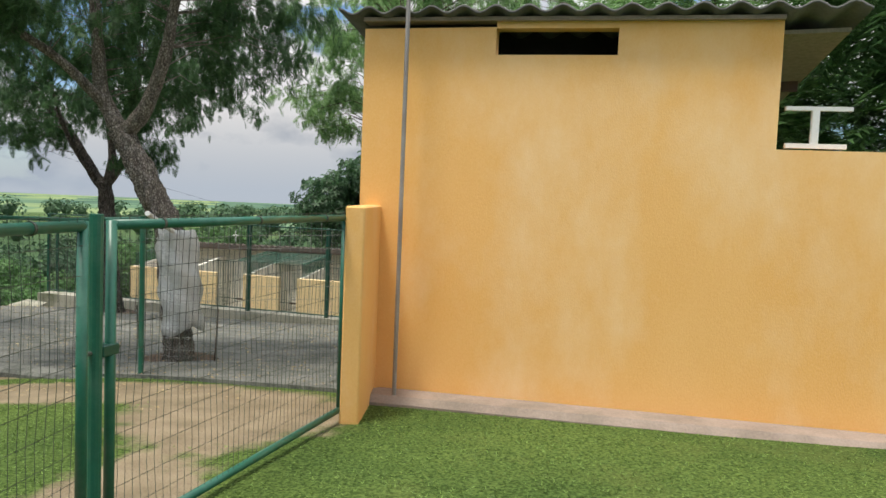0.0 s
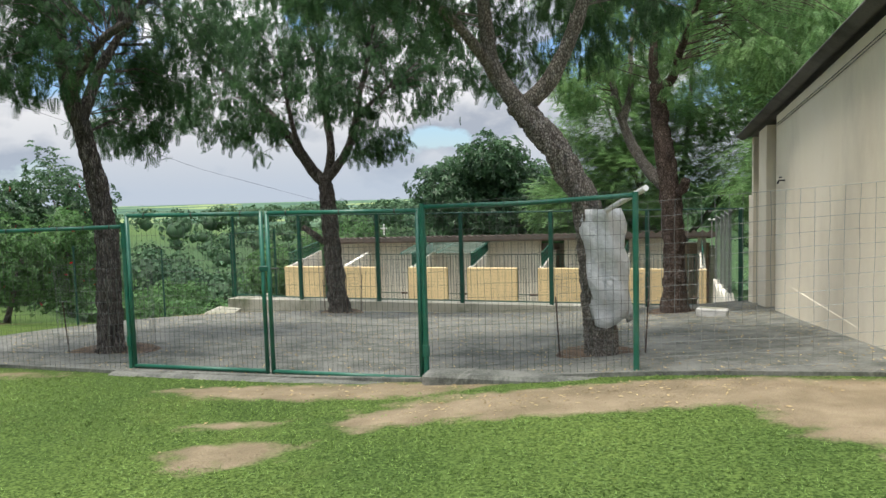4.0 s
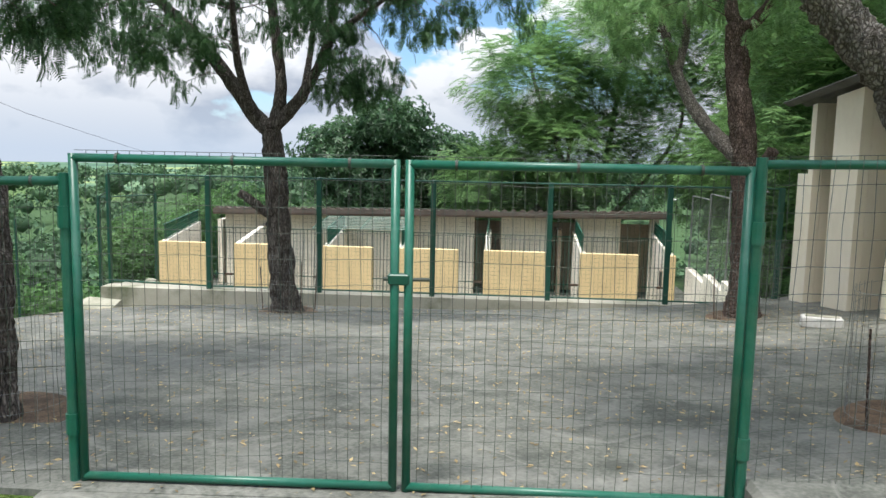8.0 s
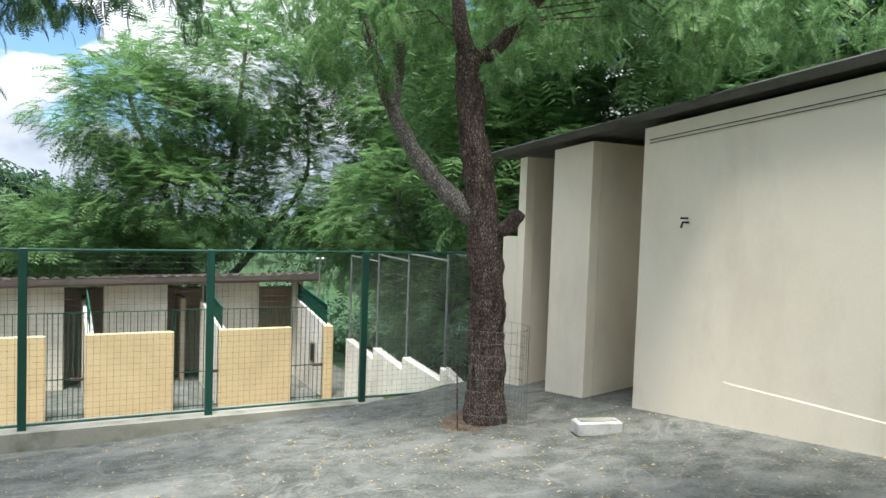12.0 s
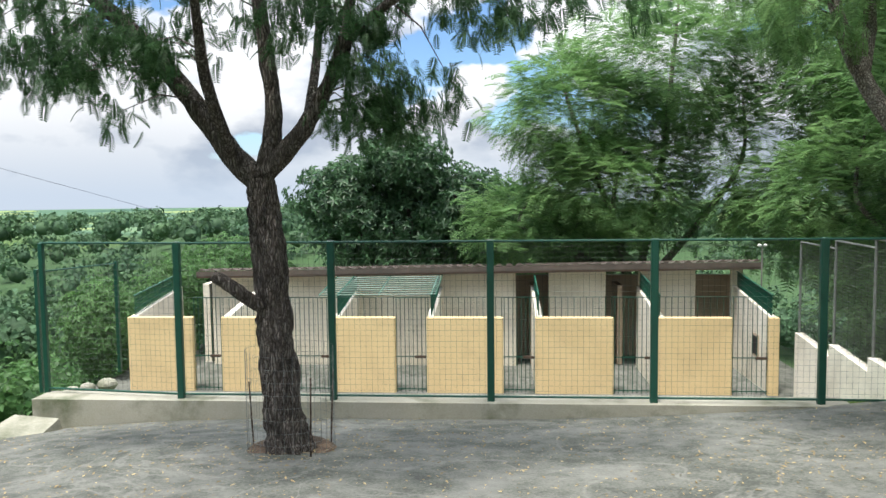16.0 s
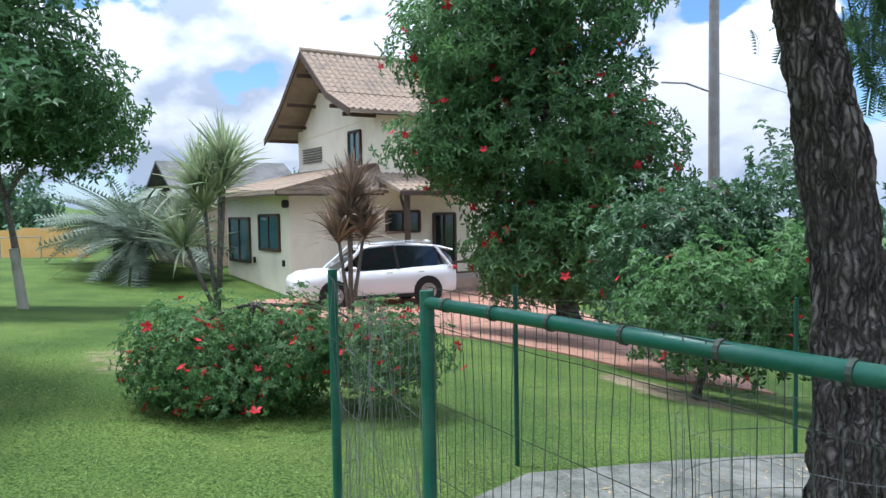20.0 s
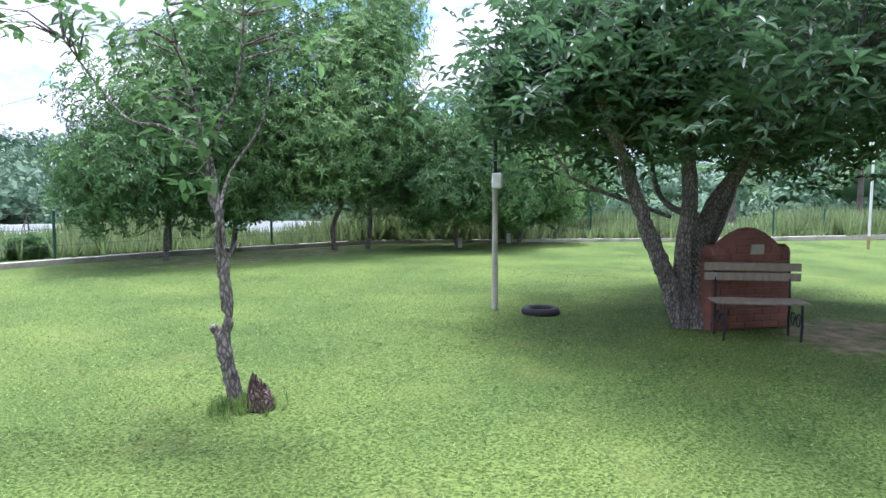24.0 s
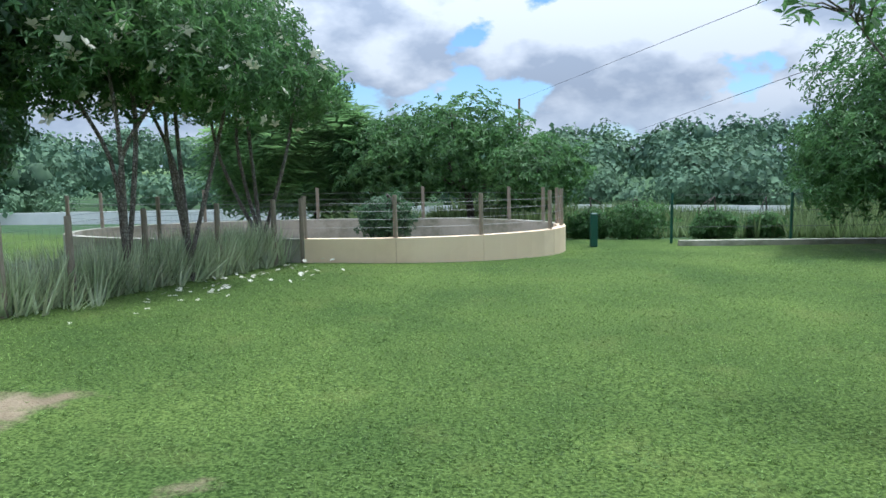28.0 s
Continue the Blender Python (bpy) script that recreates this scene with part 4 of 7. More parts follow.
SAPLING = [
    ([(-8.64, 0.94, -0.10), (-8.60, 0.91, 0.13), (-8.56, 0.89, 0.36), (-8.58, 0.90, 0.59), (-8.56, 0.89, 0.86), (-8.54, 0.87, 1.19), (-8.50, 0.85, 1.52), (-8.48, 0.83, 1.65)], (0.041, 0.018)),
    ([(-8.56, 0.89, 0.38), (-8.55, 0.82, 0.47), (-8.53, 0.81, 0.51)], (0.031, 0.028)),
    ([(-8.48, 0.83, 1.63), (-8.45, 0.70, 1.69), (-8.36, 0.53, 1.79), (-8.24, 0.34, 1.83), (-8.12, 0.17, 2.06), (-8.00, 0.00, 2.34)], (0.014, 0.005)),
    ([(-8.48, 0.84, 1.60), (-8.51, 0.98, 1.81), (-8.52, 1.11, 1.97), (-8.50, 1.22, 2.23), (-8.51, 1.22, 2.56)], (0.014, 0.006)),
    ([(-8.54, 0.87, 1.19), (-8.71, 0.75, 1.49), (-8.93, 0.78, 1.80), (-9.04, 0.75, 2.12)], (0.011, 0.005)),
    ([(-8.48, 0.84, 1.63), (-8.43, 0.80, 1.96), (-8.45, 0.58, 2.31), (-8.44, 0.46, 2.62)], (0.011, 0.005)),
    ([(-8.57, 0.89, 0.86), (-8.60, 0.92, 0.99), (-8.64, 0.94, 1.06)], (0.009, 0.006)),
]
BIG_TREE = [
    ([(-13.74, 1.78, -0.15), (-13.58, 1.66, 0.43), (-13.42, 1.56, 0.81), (-13.25, 1.43, 1.30), (-13.07, 1.30, 1.83), (-12.86, 1.14, 2.35), (-12.53, 0.79, 2.90)], (0.092, 0.042)),
    ([(-13.75, 1.81, -0.15), (-13.72, 1.73, 0.61), (-13.74, 1.77, 1.37), (-13.89, 1.62, 2.00), (-13.91, 1.42, 2.64), (-14.03, 1.21, 3.38)], (0.099, 0.042)),
    ([(-13.79, 1.90, -0.15), (-13.86, 1.81, 0.41), (-14.08, 1.81, 1.04), (-14.35, 1.97, 1.50), (-14.74, 2.17, 1.91), (-15.16, 2.51, 2.40), (-15.74, 3.23, 2.98)], (0.112, 0.042)),
    ([(-13.85, 1.78, 0.54), (-14.42, 1.85, 1.17), (-14.84, 1.85, 1.71), (-15.28, 1.90, 2.43), (-15.70, 1.88, 3.35)], (0.086, 0.035)),
    ([(-13.66, 1.61, 1.11), (-13.34, 1.38, 1.24), (-12.99, 1.15, 1.38), (-12.68, 1.02, 1.50)], (0.023, 0.014)),
    ([(-14.35, 1.97, 1.50), (-13.94, 2.30, 1.93), (-13.48, 2.81, 2.29), (-13.01, 3.36, 2.53)], (0.059, 0.028)),
    ([(-13.76, 1.84, 1.12), (-14.11, 1.37, 1.22), (-14.41, 1.07, 1.49), (-14.91, 0.74, 2.08)], (0.040, 0.021)),
]
BIG_TREE = [([(x + 0.5, y + 0.2, z) for x, y, z in pts], r) for pts, r in BIG_TREE]

# ---- fences and gates ----
def lerp(a, b, t):
    return a + (b - a) * t


def wire_mesh(p, q, zp, zq, cw, ch, r, wavy=0.0, seed=1, skip=0.0):
    """Welded wire between two posts. p, q: plan points; zp, zq: (foot, head) at each."""
    rng = random.Random(seed)
    s = Shape()
    length = math.hypot(q[0] - p[0], q[1] - p[1])
    n, m = max(2, round(length / cw)), max(2, round((zp[1] - zp[0]) / ch))
    nx, ny = -(q[1] - p[1]) / length, (q[0] - p[0]) / length

    def at(u, v):
        w = wavy * (math.sin(9 * u + 5 * v + seed) + 0.6 * math.sin(23 * u - 11 * v)) if wavy else 0
        du = wavy * 0.4 * math.sin(17 * v + 31 * u + seed) / length if wavy else 0
        z0, z1 = lerp(zp[0], zq[0], u), lerp(zp[1], zq[1], u)
        return (lerp(p[0], q[0], u + du) + nx * w, lerp(p[1], q[1], u + du) + ny * w, lerp(z0, z1, v) + (0.5 * w if 0 < v < 1 else 0))

    k = 5 if wavy else 1
    for i in range(1, n):
        s.tube([at(i / n, j / k) for j in range(k + 1)], r, 3, False)
    k = 8 if wavy else 1
    for j in range(m + 1):
        if skip and rng.random() < skip:
            continue
        s.tube([at(i / k, j / m) for i in range(k + 1)], r, 3, False)
    return s


def post(name, x, y, z0, z1, r, mat, parent, n=12):
    return part(name, Shape().tube([(x, y, z0), (x, y, z1)], r, n), mat, parent, smooth=False)


def gate_leaf(p, q, z0, z1, label, group, latch=False, rail=0.0205, seed=1):
    g = thing("gate_leaf", label, "gate", group=group)
    part("top_rail", Shape().tube([(*p, z1), (*q, z1)], rail, 14), GREEN, g, smooth=True)
    part("bottom_rail", Shape().tube([(*p, z0), (*q, z0)], rail, 14), GREEN, g, smooth=True)
    for a in (p, q):
        part("stile", Shape().tube([(*a, z0 - 0.02), (*a, z1 + 0.02)], rail, 14), GREEN, g, smooth=True)
    d = ((q[0] - p[0]), (q[1] - p[1]))
    for i in range(3):
        t = 0.14 + 0.36 * i
        c = (p[0] + d[0] * t, p[1] + d[1] * t)
        s = Shape()
        e = 0.006 / math.hypot(*d)
        s.tube([(c[0] - d[0] * e, c[1] - d[1] * e, z1), (c[0] + d[0] * e, c[1] + d[1] * e, z1)], rail * 1.22, 12)
        part("wire_tie", s, WIRE, g, "dark wire tie")
    part("wire_mesh", wire_mesh(p, q, (z0, z1 + 0.035), (z0, z1 + 0.035), 0.052, 0.115, 0.0016, 0.010, seed), WIRE, g, "thin bent welded wire mesh")
    if latch:
        a = q
        u = Vector((d[0], d[1], 0)).normalized()
        c = Vector((*a, z1 - 0.52))
        part("latch_bolt", Shape().tube([c - u * 0.05, c + u * 0.16], 0.009, 8), WIRE, g, "dark iron sliding bolt")
        part("latch_plate", Shape().box(tuple(c + u * 0.02), (0.10, 0.05, 0.05), math.atan2(u.y, u.x), 0.006), GREEN_DARK, g)
    return g


GL, GM, GR, P4 = (-6.235, 7.165), (-4.72, 6.835), (-3.20, 6.47), (-1.43, 6.05)
GRP = "leaves of the yard gates"
gate_leaf((-6.19, 7.155), (-4.752, 6.842), -0.235, 1.270, "green tubular gate leaf with bent wire mesh", GRP, True, seed=2)
gate_leaf((-4.69, 6.828), (-3.245, 6.481), -0.235, 1.270, "green tubular gate leaf with bent wire mesh", GRP, seed=3)
fence = thing("yard_fence", "green tubular fence with welded wire mesh", "fence")
for (x, y), z0, z1 in ((GL, -0.35, 1.20), (GR, -0.32, 1.33), (P4, -0.15, 1.39), ((-7.9, 7.28), -0.40, 1.175), ((-9.29, 7.58), -0.35, 1.155)):
    post("post", x, y, z0, z1, 0.025, GREEN, fence)
for (x, y) in (GL, GR):
    for z in (0.02, 1.0):
        part("hinge", Shape().tube([(x, y, z - 0.05), (x, y, z + 0.05)], 0.033, 10), GREEN, fence)
part("top_rail", Shape().tube([(*GR, 1.30), (-2.3, 6.30, 1.315), (*P4, 1.365)], 0.0205, 12), GREEN, fence, smooth=True)
part("top_rail", Shape().tube([(*GL, 1.165), (-7.9, 7.28, 1.135)], 0.0205, 12), GREEN, fence, smooth=True)
for i in range(6):
    t = (i + 0.5) / 6
    c = Vector((lerp(GL[0], -7.9, t), lerp(GL[1], 7.28, t), lerp(1.165, 1.135, t)))
    part("wire_tie", Shape().tube([c - Vector((0.006, 0, 0)), c + Vector((0.006, 0, 0))], 0.025, 12), WIRE, fence, "dark wire tie")
part("wire_mesh", wire_mesh(GR, P4, (-0.27, 1.33), (-0.10, 1.40), 0.06, 0.12, 0.0016, 0.010, 4), WIRE, fence)
part("wire_mesh", wire_mesh(P4, (0.62, 5.47), (-0.10, 1.30), (0.12, 1.45), 0.10, 0.12, 0.0018, 0.012, 5), WIRE_GREY, fence)
part("wire_mesh", wire_mesh(GL, (-7.9, 7.28), (-0.33, 1.17), (-0.38, 1.19), 0.055, 0.12, 0.0016, 0.012, 6, 0.4), WIRE, fence)
part("wire_mesh", wire_mesh((-7.9, 7.28), (-9.29, 7.58), (-0.38, 1.0), (-0.33, 1.12), 0.05, 0.16, 0.0016, 0.03, 7, 0.3), WIRE_GREY, fence)
part("concrete_sill", Shape().box((-4.75, 6.80, -0.325), (3.3, 0.42, 0.13), math.radians(-12.5), 0.03), CONCRETE, fence)
part("concrete_sill", Shape().box((-1.3, 5.95, -0.195), (3.9, 0.30, 0.13), math.radians(-13), 0.03), CONCRETE, fence)

edge = thing("boundary_fence", "chain-link boundary fence on thin green posts", "fence")
B = [(-9.29, 7.58), (-10.05, 9.4), (-9.45, 12.0), (-8.92, 14.2), (-8.72, 16.2)]
for x, y in B[1:-1]:
    post("post", x, y, ground_z(x, y) - 0.1, ground_z(x, y) + 1.35, 0.018, GREEN_DARK, edge)
for i, (a, c) in enumerate(zip(B, B[1:])):
    ga, gc = ground_z(*a), ground_z(*c)
    part("wire_mesh", wire_mesh(a, c, (ga, ga + 1.25), (gc, gc + 1.25), 0.075, 0.075, 0.0013, 0.0, 10 + i), WIRE, edge)

# kennel fence on the kerb wall
kf = thing("kennel_fence", "dark green post and mesh fence above the kerb wall", "fence", KEN)
FX = [(-5.62, 0.0), (-3.75, 0.0), (-1.875, 0.0), (0.0, 0.0), (1.87, 0.0), (3.55, -0.05)]
for x, y in FX:
    part("post", Shape().box((x, y, -0.06), (0.085, 0.07, 1.96), 0, 0.01), GREEN_DARK, kf)
part("post", Shape().box((-7.45, 0.22, -0.20), (0.06, 0.06, 2.2), 0, 0.008), GREEN_DARK, kf)
ALL = [(-7.45, 0.22)] + FX
for i, (a, c) in enumerate(zip(ALL, ALL[1:])):
    zl = -0.93
    part("top_rail", Shape().tube([(*a, 0.90), (*c, 0.90)], 0.014, 8), GREEN_DARK, kf)
    part("bottom_rail", Shape().tube([(*a, zl), (*c, zl)], 0.014, 8), GREEN_DARK, kf)
    part("wire_mesh", wire_mesh(a, c, (zl, 0.90), (zl, 0.90), 0.066, 0.066, 0.0013, 0.0, 20 + i), WIRE, kf)
# open wing of the fence at the left corner
wing = [(-7.45, 0.22), (-8.25, 1.35), (-7.75, 2.6)]
for i, (x, y) in enumerate(wing[1:]):
    part("wing_post", Shape().box((x, y, -0.42), (0.05, 0.05, 1.75)), GREEN_DARK, kf)
for i, (a, c) in enumerate(zip(wing, wing[1:])):
    part("wire_mesh", wire_mesh(a, c, (-1.15, 0.60 if i == 0 else 0.40), (-1.2, 0.42), 0.066, 0.066, 0.0013, 0.0, 40 + i), WIRE, kf)
    part("wing_rail", Shape().tube([(*a, 0.60 if i == 0 else 0.42), (*c, 0.42)], 0.012, 8), GREEN_DARK, kf)

# side run at the right end of the kennels: low white wall with wire screens stepping down
run = thing("side_run", "stepped whitewashed wall with grey wire screens", "fence", KEN)
steps = [(3.22, 4.4, -0.86), (3.28, 3.2, -0.82), (3.30, 2.0, -0.76), (3.32, 0.7, -0.66), (3.34, 0.12, -0.62)]
for i, ((x0, y0, z0), (x1, y1, z1)) in enumerate(zip(steps, steps[1:])):
    s = Shape()
    s.add([(x0, y0, -2.3), (x0 + 0.14, y0, -2.3), (x1 + 0.14, y1, -2.3), (x1, y1, -2.3), (x0, y0, z0 - 0.12), (x0 + 0.14, y0, z0 - 0.12), (x1 + 0.14, y1, z1 - 0.32), (x1, y1, z1 - 0.32)],
          [(0, 1, 2, 3), (7, 6, 5, 4), (4, 5, 1, 0), (5, 6, 2, 1), (6, 7, 3, 2), (7, 4, 0, 3)])
    part("wall_step", s, KWHITE, run)
    part("screen_post", Shape().tube([(x0 + 0.07, y0, z0 - 0.3), (x0 + 0.07, y0, 0.56 + 0.10 * i)], 0.02, 8), WIRE_GREY, run)
    part("screen_rail", Shape().tube([(x0 + 0.07, y0, 0.56 + 0.10 * i), (x1 + 0.07, y1, 0.54 + 0.10 * i)], 0.016, 8), WIRE_GREY, run)
    part("wire_screen", wire_mesh((x0 + 0.07, y0), (x1 + 0.07, y1), (z0 - 0.1, 0.56 + 0.10 * i), (z1 - 0.3, 0.54 + 0.10 * i), 0.06, 0.05, 0.0016, 0.0, 60 + i), WIRE_GREY, run)

# kennel gates: barred panels between the front walls, and bars along the top of the fronts
kg_gap = [(-7.44, -6.90), (-5.70, -4.82), (-3.67, -3.10), (-1.72, -1.15), (0.23, 0.99), (2.28, 2.90)]
for a, c in kg_gap:
    g = thing("kennel_gate", "dark green barred kennel gate, closed", "gate", KEN, "kennel gates")
    n = max(5, round((c - a) / 0.085))
    for i in range(n + 1):
        x = lerp(a + 0.02, c - 0.02, i / n)
        part("bar", Shape().tube([(x, 4.75, -2.15), (x, 4.75, -0.42)], 0.007, 5), GREEN_DARK, g)
    for z in (-2.1, -1.50, -0.42):
        part("cross_bar", Shape().box(((a + c) / 2, 4.75, z), (c - a, 0.016, 0.016)), GREEN_DARK, g)
    part("latch", Shape().box((c - 0.12, 4.71, -1.50), (0.2, 0.03, 0.05), 0, 0.006), WOOD_DARK, g)
for a, c in [(-6.90, -5.70), (-4.82, -3.67), (-3.10, -1.72), (-1.15, 0.23), (0.99, 2.28)]:
    g = thing("kennel_grille", "thin dark bars above a kennel front wall", "grille", KEN, "kennel grilles")
    n = round((c - a) / 0.12)
    for i in range(n + 1):
        x = lerp(a + 0.03, c - 0.03, i / n)
        part("bar", Shape().tube([(x, 4.77, -0.79), (x, 4.77, -0.42)], 0.006, 4), GREEN_DARK, g)
    part("cross_bar", Shape().box(((a + c) / 2, 4.77, -0.42), (c - a, 0.012, 0.012)), GREEN_DARK, g)
for x, y0, y1 in ((-8.61, 4.85, 6.9), (-4.75, 4.85, 6.85), (-3.03, 4.85, 6.85), (-1.08, 4.85, 6.85), (1.06, 4.85, 6.85), (3.0, 4.85, 6.9)):
    g = thing("side_grille", "dark green sloping grille on a kennel side wall", "grille", KEN, "kennel side grilles")
    part("sheet", wire_mesh((x, y0), (x, y1), (-0.78, -0.40), (-0.50, -0.20), 0.035, 0.15, 0.007, 0.0, 3), GREEN_DARK, g)
    part("rail", Shape().tube([(x, y0, -0.40), (x, y1, -0.20)], 0.014, 6), GREEN, g)
cover = thing("cage_roof", "flat green wire roof over one kennel run", "grille", KEN)
for i in range(11):
    y = lerp(4.9, 6.8, i / 10)
    part("bar", Shape().tube([(-5.1, y, lerp(-0.40, -0.215, i / 10)), (-2.95, y, lerp(-0.38, -0.195, i / 10))], 0.011, 5), GREEN, cover)
for x in (-5.1, -4.0, -2.95):
    part("frame_bar", Shape().tube([(x, 4.9, -0.40), (x, 6.8, -0.21)], 0.014, 5), GREEN, cover)
hatch = thing("wall_hatch", "small dark hatch in a white kennel wall", "hatch", KEN)
part("frame", Shape().box((2.935, 5.5, -1.42), (0.02, 0.34, 0.42), 0, 0.005), KBROWN, hatch)
# no hole is cut: a dark panel carries the shade of the opening
part("opening_shade_panel", Shape().box((2.93, 5.5, -1.42), (0.022, 0.26, 0.34)), INNER_SHADE, hatch)

# small entrance gate at the yellow building
E0, E1, E2 = (0.70, 4.42), (0.05, 2.15), (-0.20, -0.12)
GRP2 = "leaves of the entrance gate"
for a, c, sd in ((E0, (0.075, 2.23), 8), ((0.04, 2.06), E2, 9)):
    gate_leaf(a, c, 0.14, 1.505, "green tubular entrance gate leaf with wire mesh", GRP2, sd == 8, 0.0225, sd)
ep = thing("gate_post", "green round gate post between the leaves", "post")
post("shaft", E1[0], E1[1], 0.0, 1.55, 0.028, GREEN, ep)

# ---- trees ----
def smooth_line(pts, sub=5):
    P = [Vector(p) for p in pts]
    if len(P) < 3:
        return [P[0].lerp(P[-1], i / sub) for i in range(sub + 1)]
    out = []
    for i in range(len(P) - 1):
        a, b, c, d = P[max(i - 1, 0)], P[i], P[i + 1], P[min(i + 2, len(P) - 1)]
        for j in range(sub):
            t = j / sub
            out.append(0.5 * (2 * b + (c - a) * t + (2 * a - 5 * b + 4 * c - d) * t * t + (3 * b - a - 3 * c + d) * t ** 3))
    return out + [P[-1]]


def limb_shape(limbs, sides=12, flare=True, rough=0.10, furrow=0.0):
    s = Shape()
    base_sides = sides
    for li, (pts, (r0, r1)) in enumerate(limbs):
        big = furrow and li == 0
        sides = base_sides * 2 if big else base_sides
        line = smooth_line(pts, 14 if big else 5)
        n = len(line)
        k0 = len(s.v)
        rad = [lerp(r0, r1, i / (n - 1)) * (1 + (0.35 * max(0, 1 - i / (8 if big else 3)) if flare and li == 0 else 0)) for i in range(n)]
        s.tube(line, rad, sides)
        for i in range(n):
            for j in range(sides):
                v = Vector(s.v[k0 + i * sides + j])
                c = line[i]
                q = noise.noise(Vector((v.x * 9, v.y * 9, v.z * 3.5))) + 0.9 * noise.noise(Vector((v.x * 30, v.y * 30, v.z * 6)))
                s.v[k0 + i * sides + j] = tuple(c + (v - c) * (1 + rough * 1.6 * q) + ((v - c).normalized() * furrow * (0.5 - 2.2 * abs(noise.noise(Vector((v.x * 17 + q, v.y * 17, v.z * 3.2))))) if big else Vector((0, 0, 0))))
    return s


def in_blobs(blobs, rng, share=1.0):
    """Points in the outer parts of ellipsoids with lumpy outlines, and the ways outwards."""
    out, ways = [], []
    for (cx, cy, cz), (rx, ry, rz), n in blobs:
        n = max(1, int(n * share))
        d = rng.normal(0, 1, (n, 3))
        d /= np.linalg.norm(d, axis=1, keepdims=True)
        r = rng.uniform(0.15, 1.0, n) ** 0.45
        lump = 1 + 0.22 * np.sin(4.1 * d[:, 0] + 1.7 * cx) * np.cos(3.7 * d[:, 1] + cy) + 0.12 * np.sin(9 * d[:, 2] + 5 * d[:, 0])
        out.append(np.stack([cx + d[:, 0] * rx * r * lump, cy + d[:, 1] * ry * r * lump, cz + d[:, 2] * rz * r * lump], -1))
        ways.append(d)
    return np.concatenate(out), np.concatenate(ways)


def twigs(limbs, tips, every=1):
    """Thin stems from the limbs to the leaf clusters."""
    line = [p for pts, _ in limbs for p in smooth_line(pts, 4)]
    A = np.array([tuple(p) for p in line])
    s = Shape()
    for t in tips[::every]:
        d = np.linalg.norm(A - t, axis=1) + 0.6 * np.maximum(0, A[:, 2] - t[2])
        a = Vector(A[int(np.argmin(d))])
        b = Vector(t)
        mid = a.lerp(b, 0.55) + Vector((0, 0, 0.15 * (b - a).length))
        s.tube([a, mid, b], [0.009, 0.006, 0.003], 4, False)
    return s


def leafy_tree(label, limbs, bark, clusters, template, leaf, fronds, size, down, seed, category="tree", extra=None, jitter=0.10, twig_every=1, share=1.0, name="tree", group="", furrow=0.032):
    """A tree from its limbs and blobs of leaf clusters; each cluster is a spray of fronds round a twig end."""
    rng = np.random.RandomState(seed)
    t = thing(name, label, category, group=group)
    part("trunk", limb_shape(limbs, 24, furrow=furrow), bark, t, smooth=True)
    if extra:
        part("limb", limb_shape(extra[0], flare=False), extra[1], t, "pale lichen-covered limb", smooth=True)
    tips = in_blobs(clusters, rng, share)[0]
    part("twig_spray", twigs(limbs + (extra[0] if extra else []), tips, twig_every), bark, t)["kind"] = "stuff"
    n = len(tips) * fronds
    base = np.repeat(tips, fronds, 0) + rng.normal(0, jitter, (n, 3))
    part("crown", scatter("crown", template, base, rotations(n, rng, 0.45, down), size * rng.uniform(0.7, 1.25, n), leaf), None, t)["kind"] = "stuff"
    return t


NEEM = pinnate(9, 1.0, 0.27, 0.09, 0.5)
leafy_tree("dark neem tree with furrowed trunk beside the gate", NEEM_FRONT, BARK, [((-7.5, 8.2, 4.5), (2.6, 2.2, 1.3), 165), ((-7.0, 9.8, 2.95), (0.6, 0.6, 0.5), 18), ((-7.3, 7.2, 3.0), (0.9, 0.9, 0.7), 26), ((-6.9, 9.9, 3.5), (1.3, 1.0, 0.7), 36), ((-8.3, 7.7, 3.3), (1.0, 0.9, 0.7), 24), ((-7.08, 9.72, 2.25), (0.36, 0.40, 0.30), 7), ((-7.80, 10.35, 2.50), (0.55, 0.60, 0.36), 10)],
           NEEM, LEAF_NEEM, 25, 0.142, 0.75, 11, jitter=0.085, share=1.5, twig_every=2)
leafy_tree("dark neem tree with spreading forked limbs in the yard", NEEM_MIDDLE, BARK, [((-5.6, 14.0, 4.7), (2.9, 2.5, 1.4), 235), ((-7.5, 14.2, 3.1), (0.9, 0.9, 0.7), 26), ((-6.8, 13.9, 2.75), (0.6, 0.7, 0.4), 10), ((-4.5, 13.3, 2.6), (0.7, 0.7, 0.6), 20), ((-3.5, 12.9, 3.3), (1.2, 0.9, 0.7), 34), ((-5.6, 12.4, 3.5), (1.4, 0.8, 0.7), 36), ((-4.35, 13.4, 2.25), (0.5, 0.5, 0.4), 9), ((-6.7, 13.9, 2.5), (0.6, 0.6, 0.45), 10), ((-5.5, 13.9, 3.1), (1.0, 0.8, 0.5), 18), ((-8.2, 14.3, 3.2), (0.5, 0.6, 0.6), 12)],
           NEEM, LEAF_NEEM, 25, 0.142, 0.75, 12, jitter=0.085, share=1.25, twig_every=2)
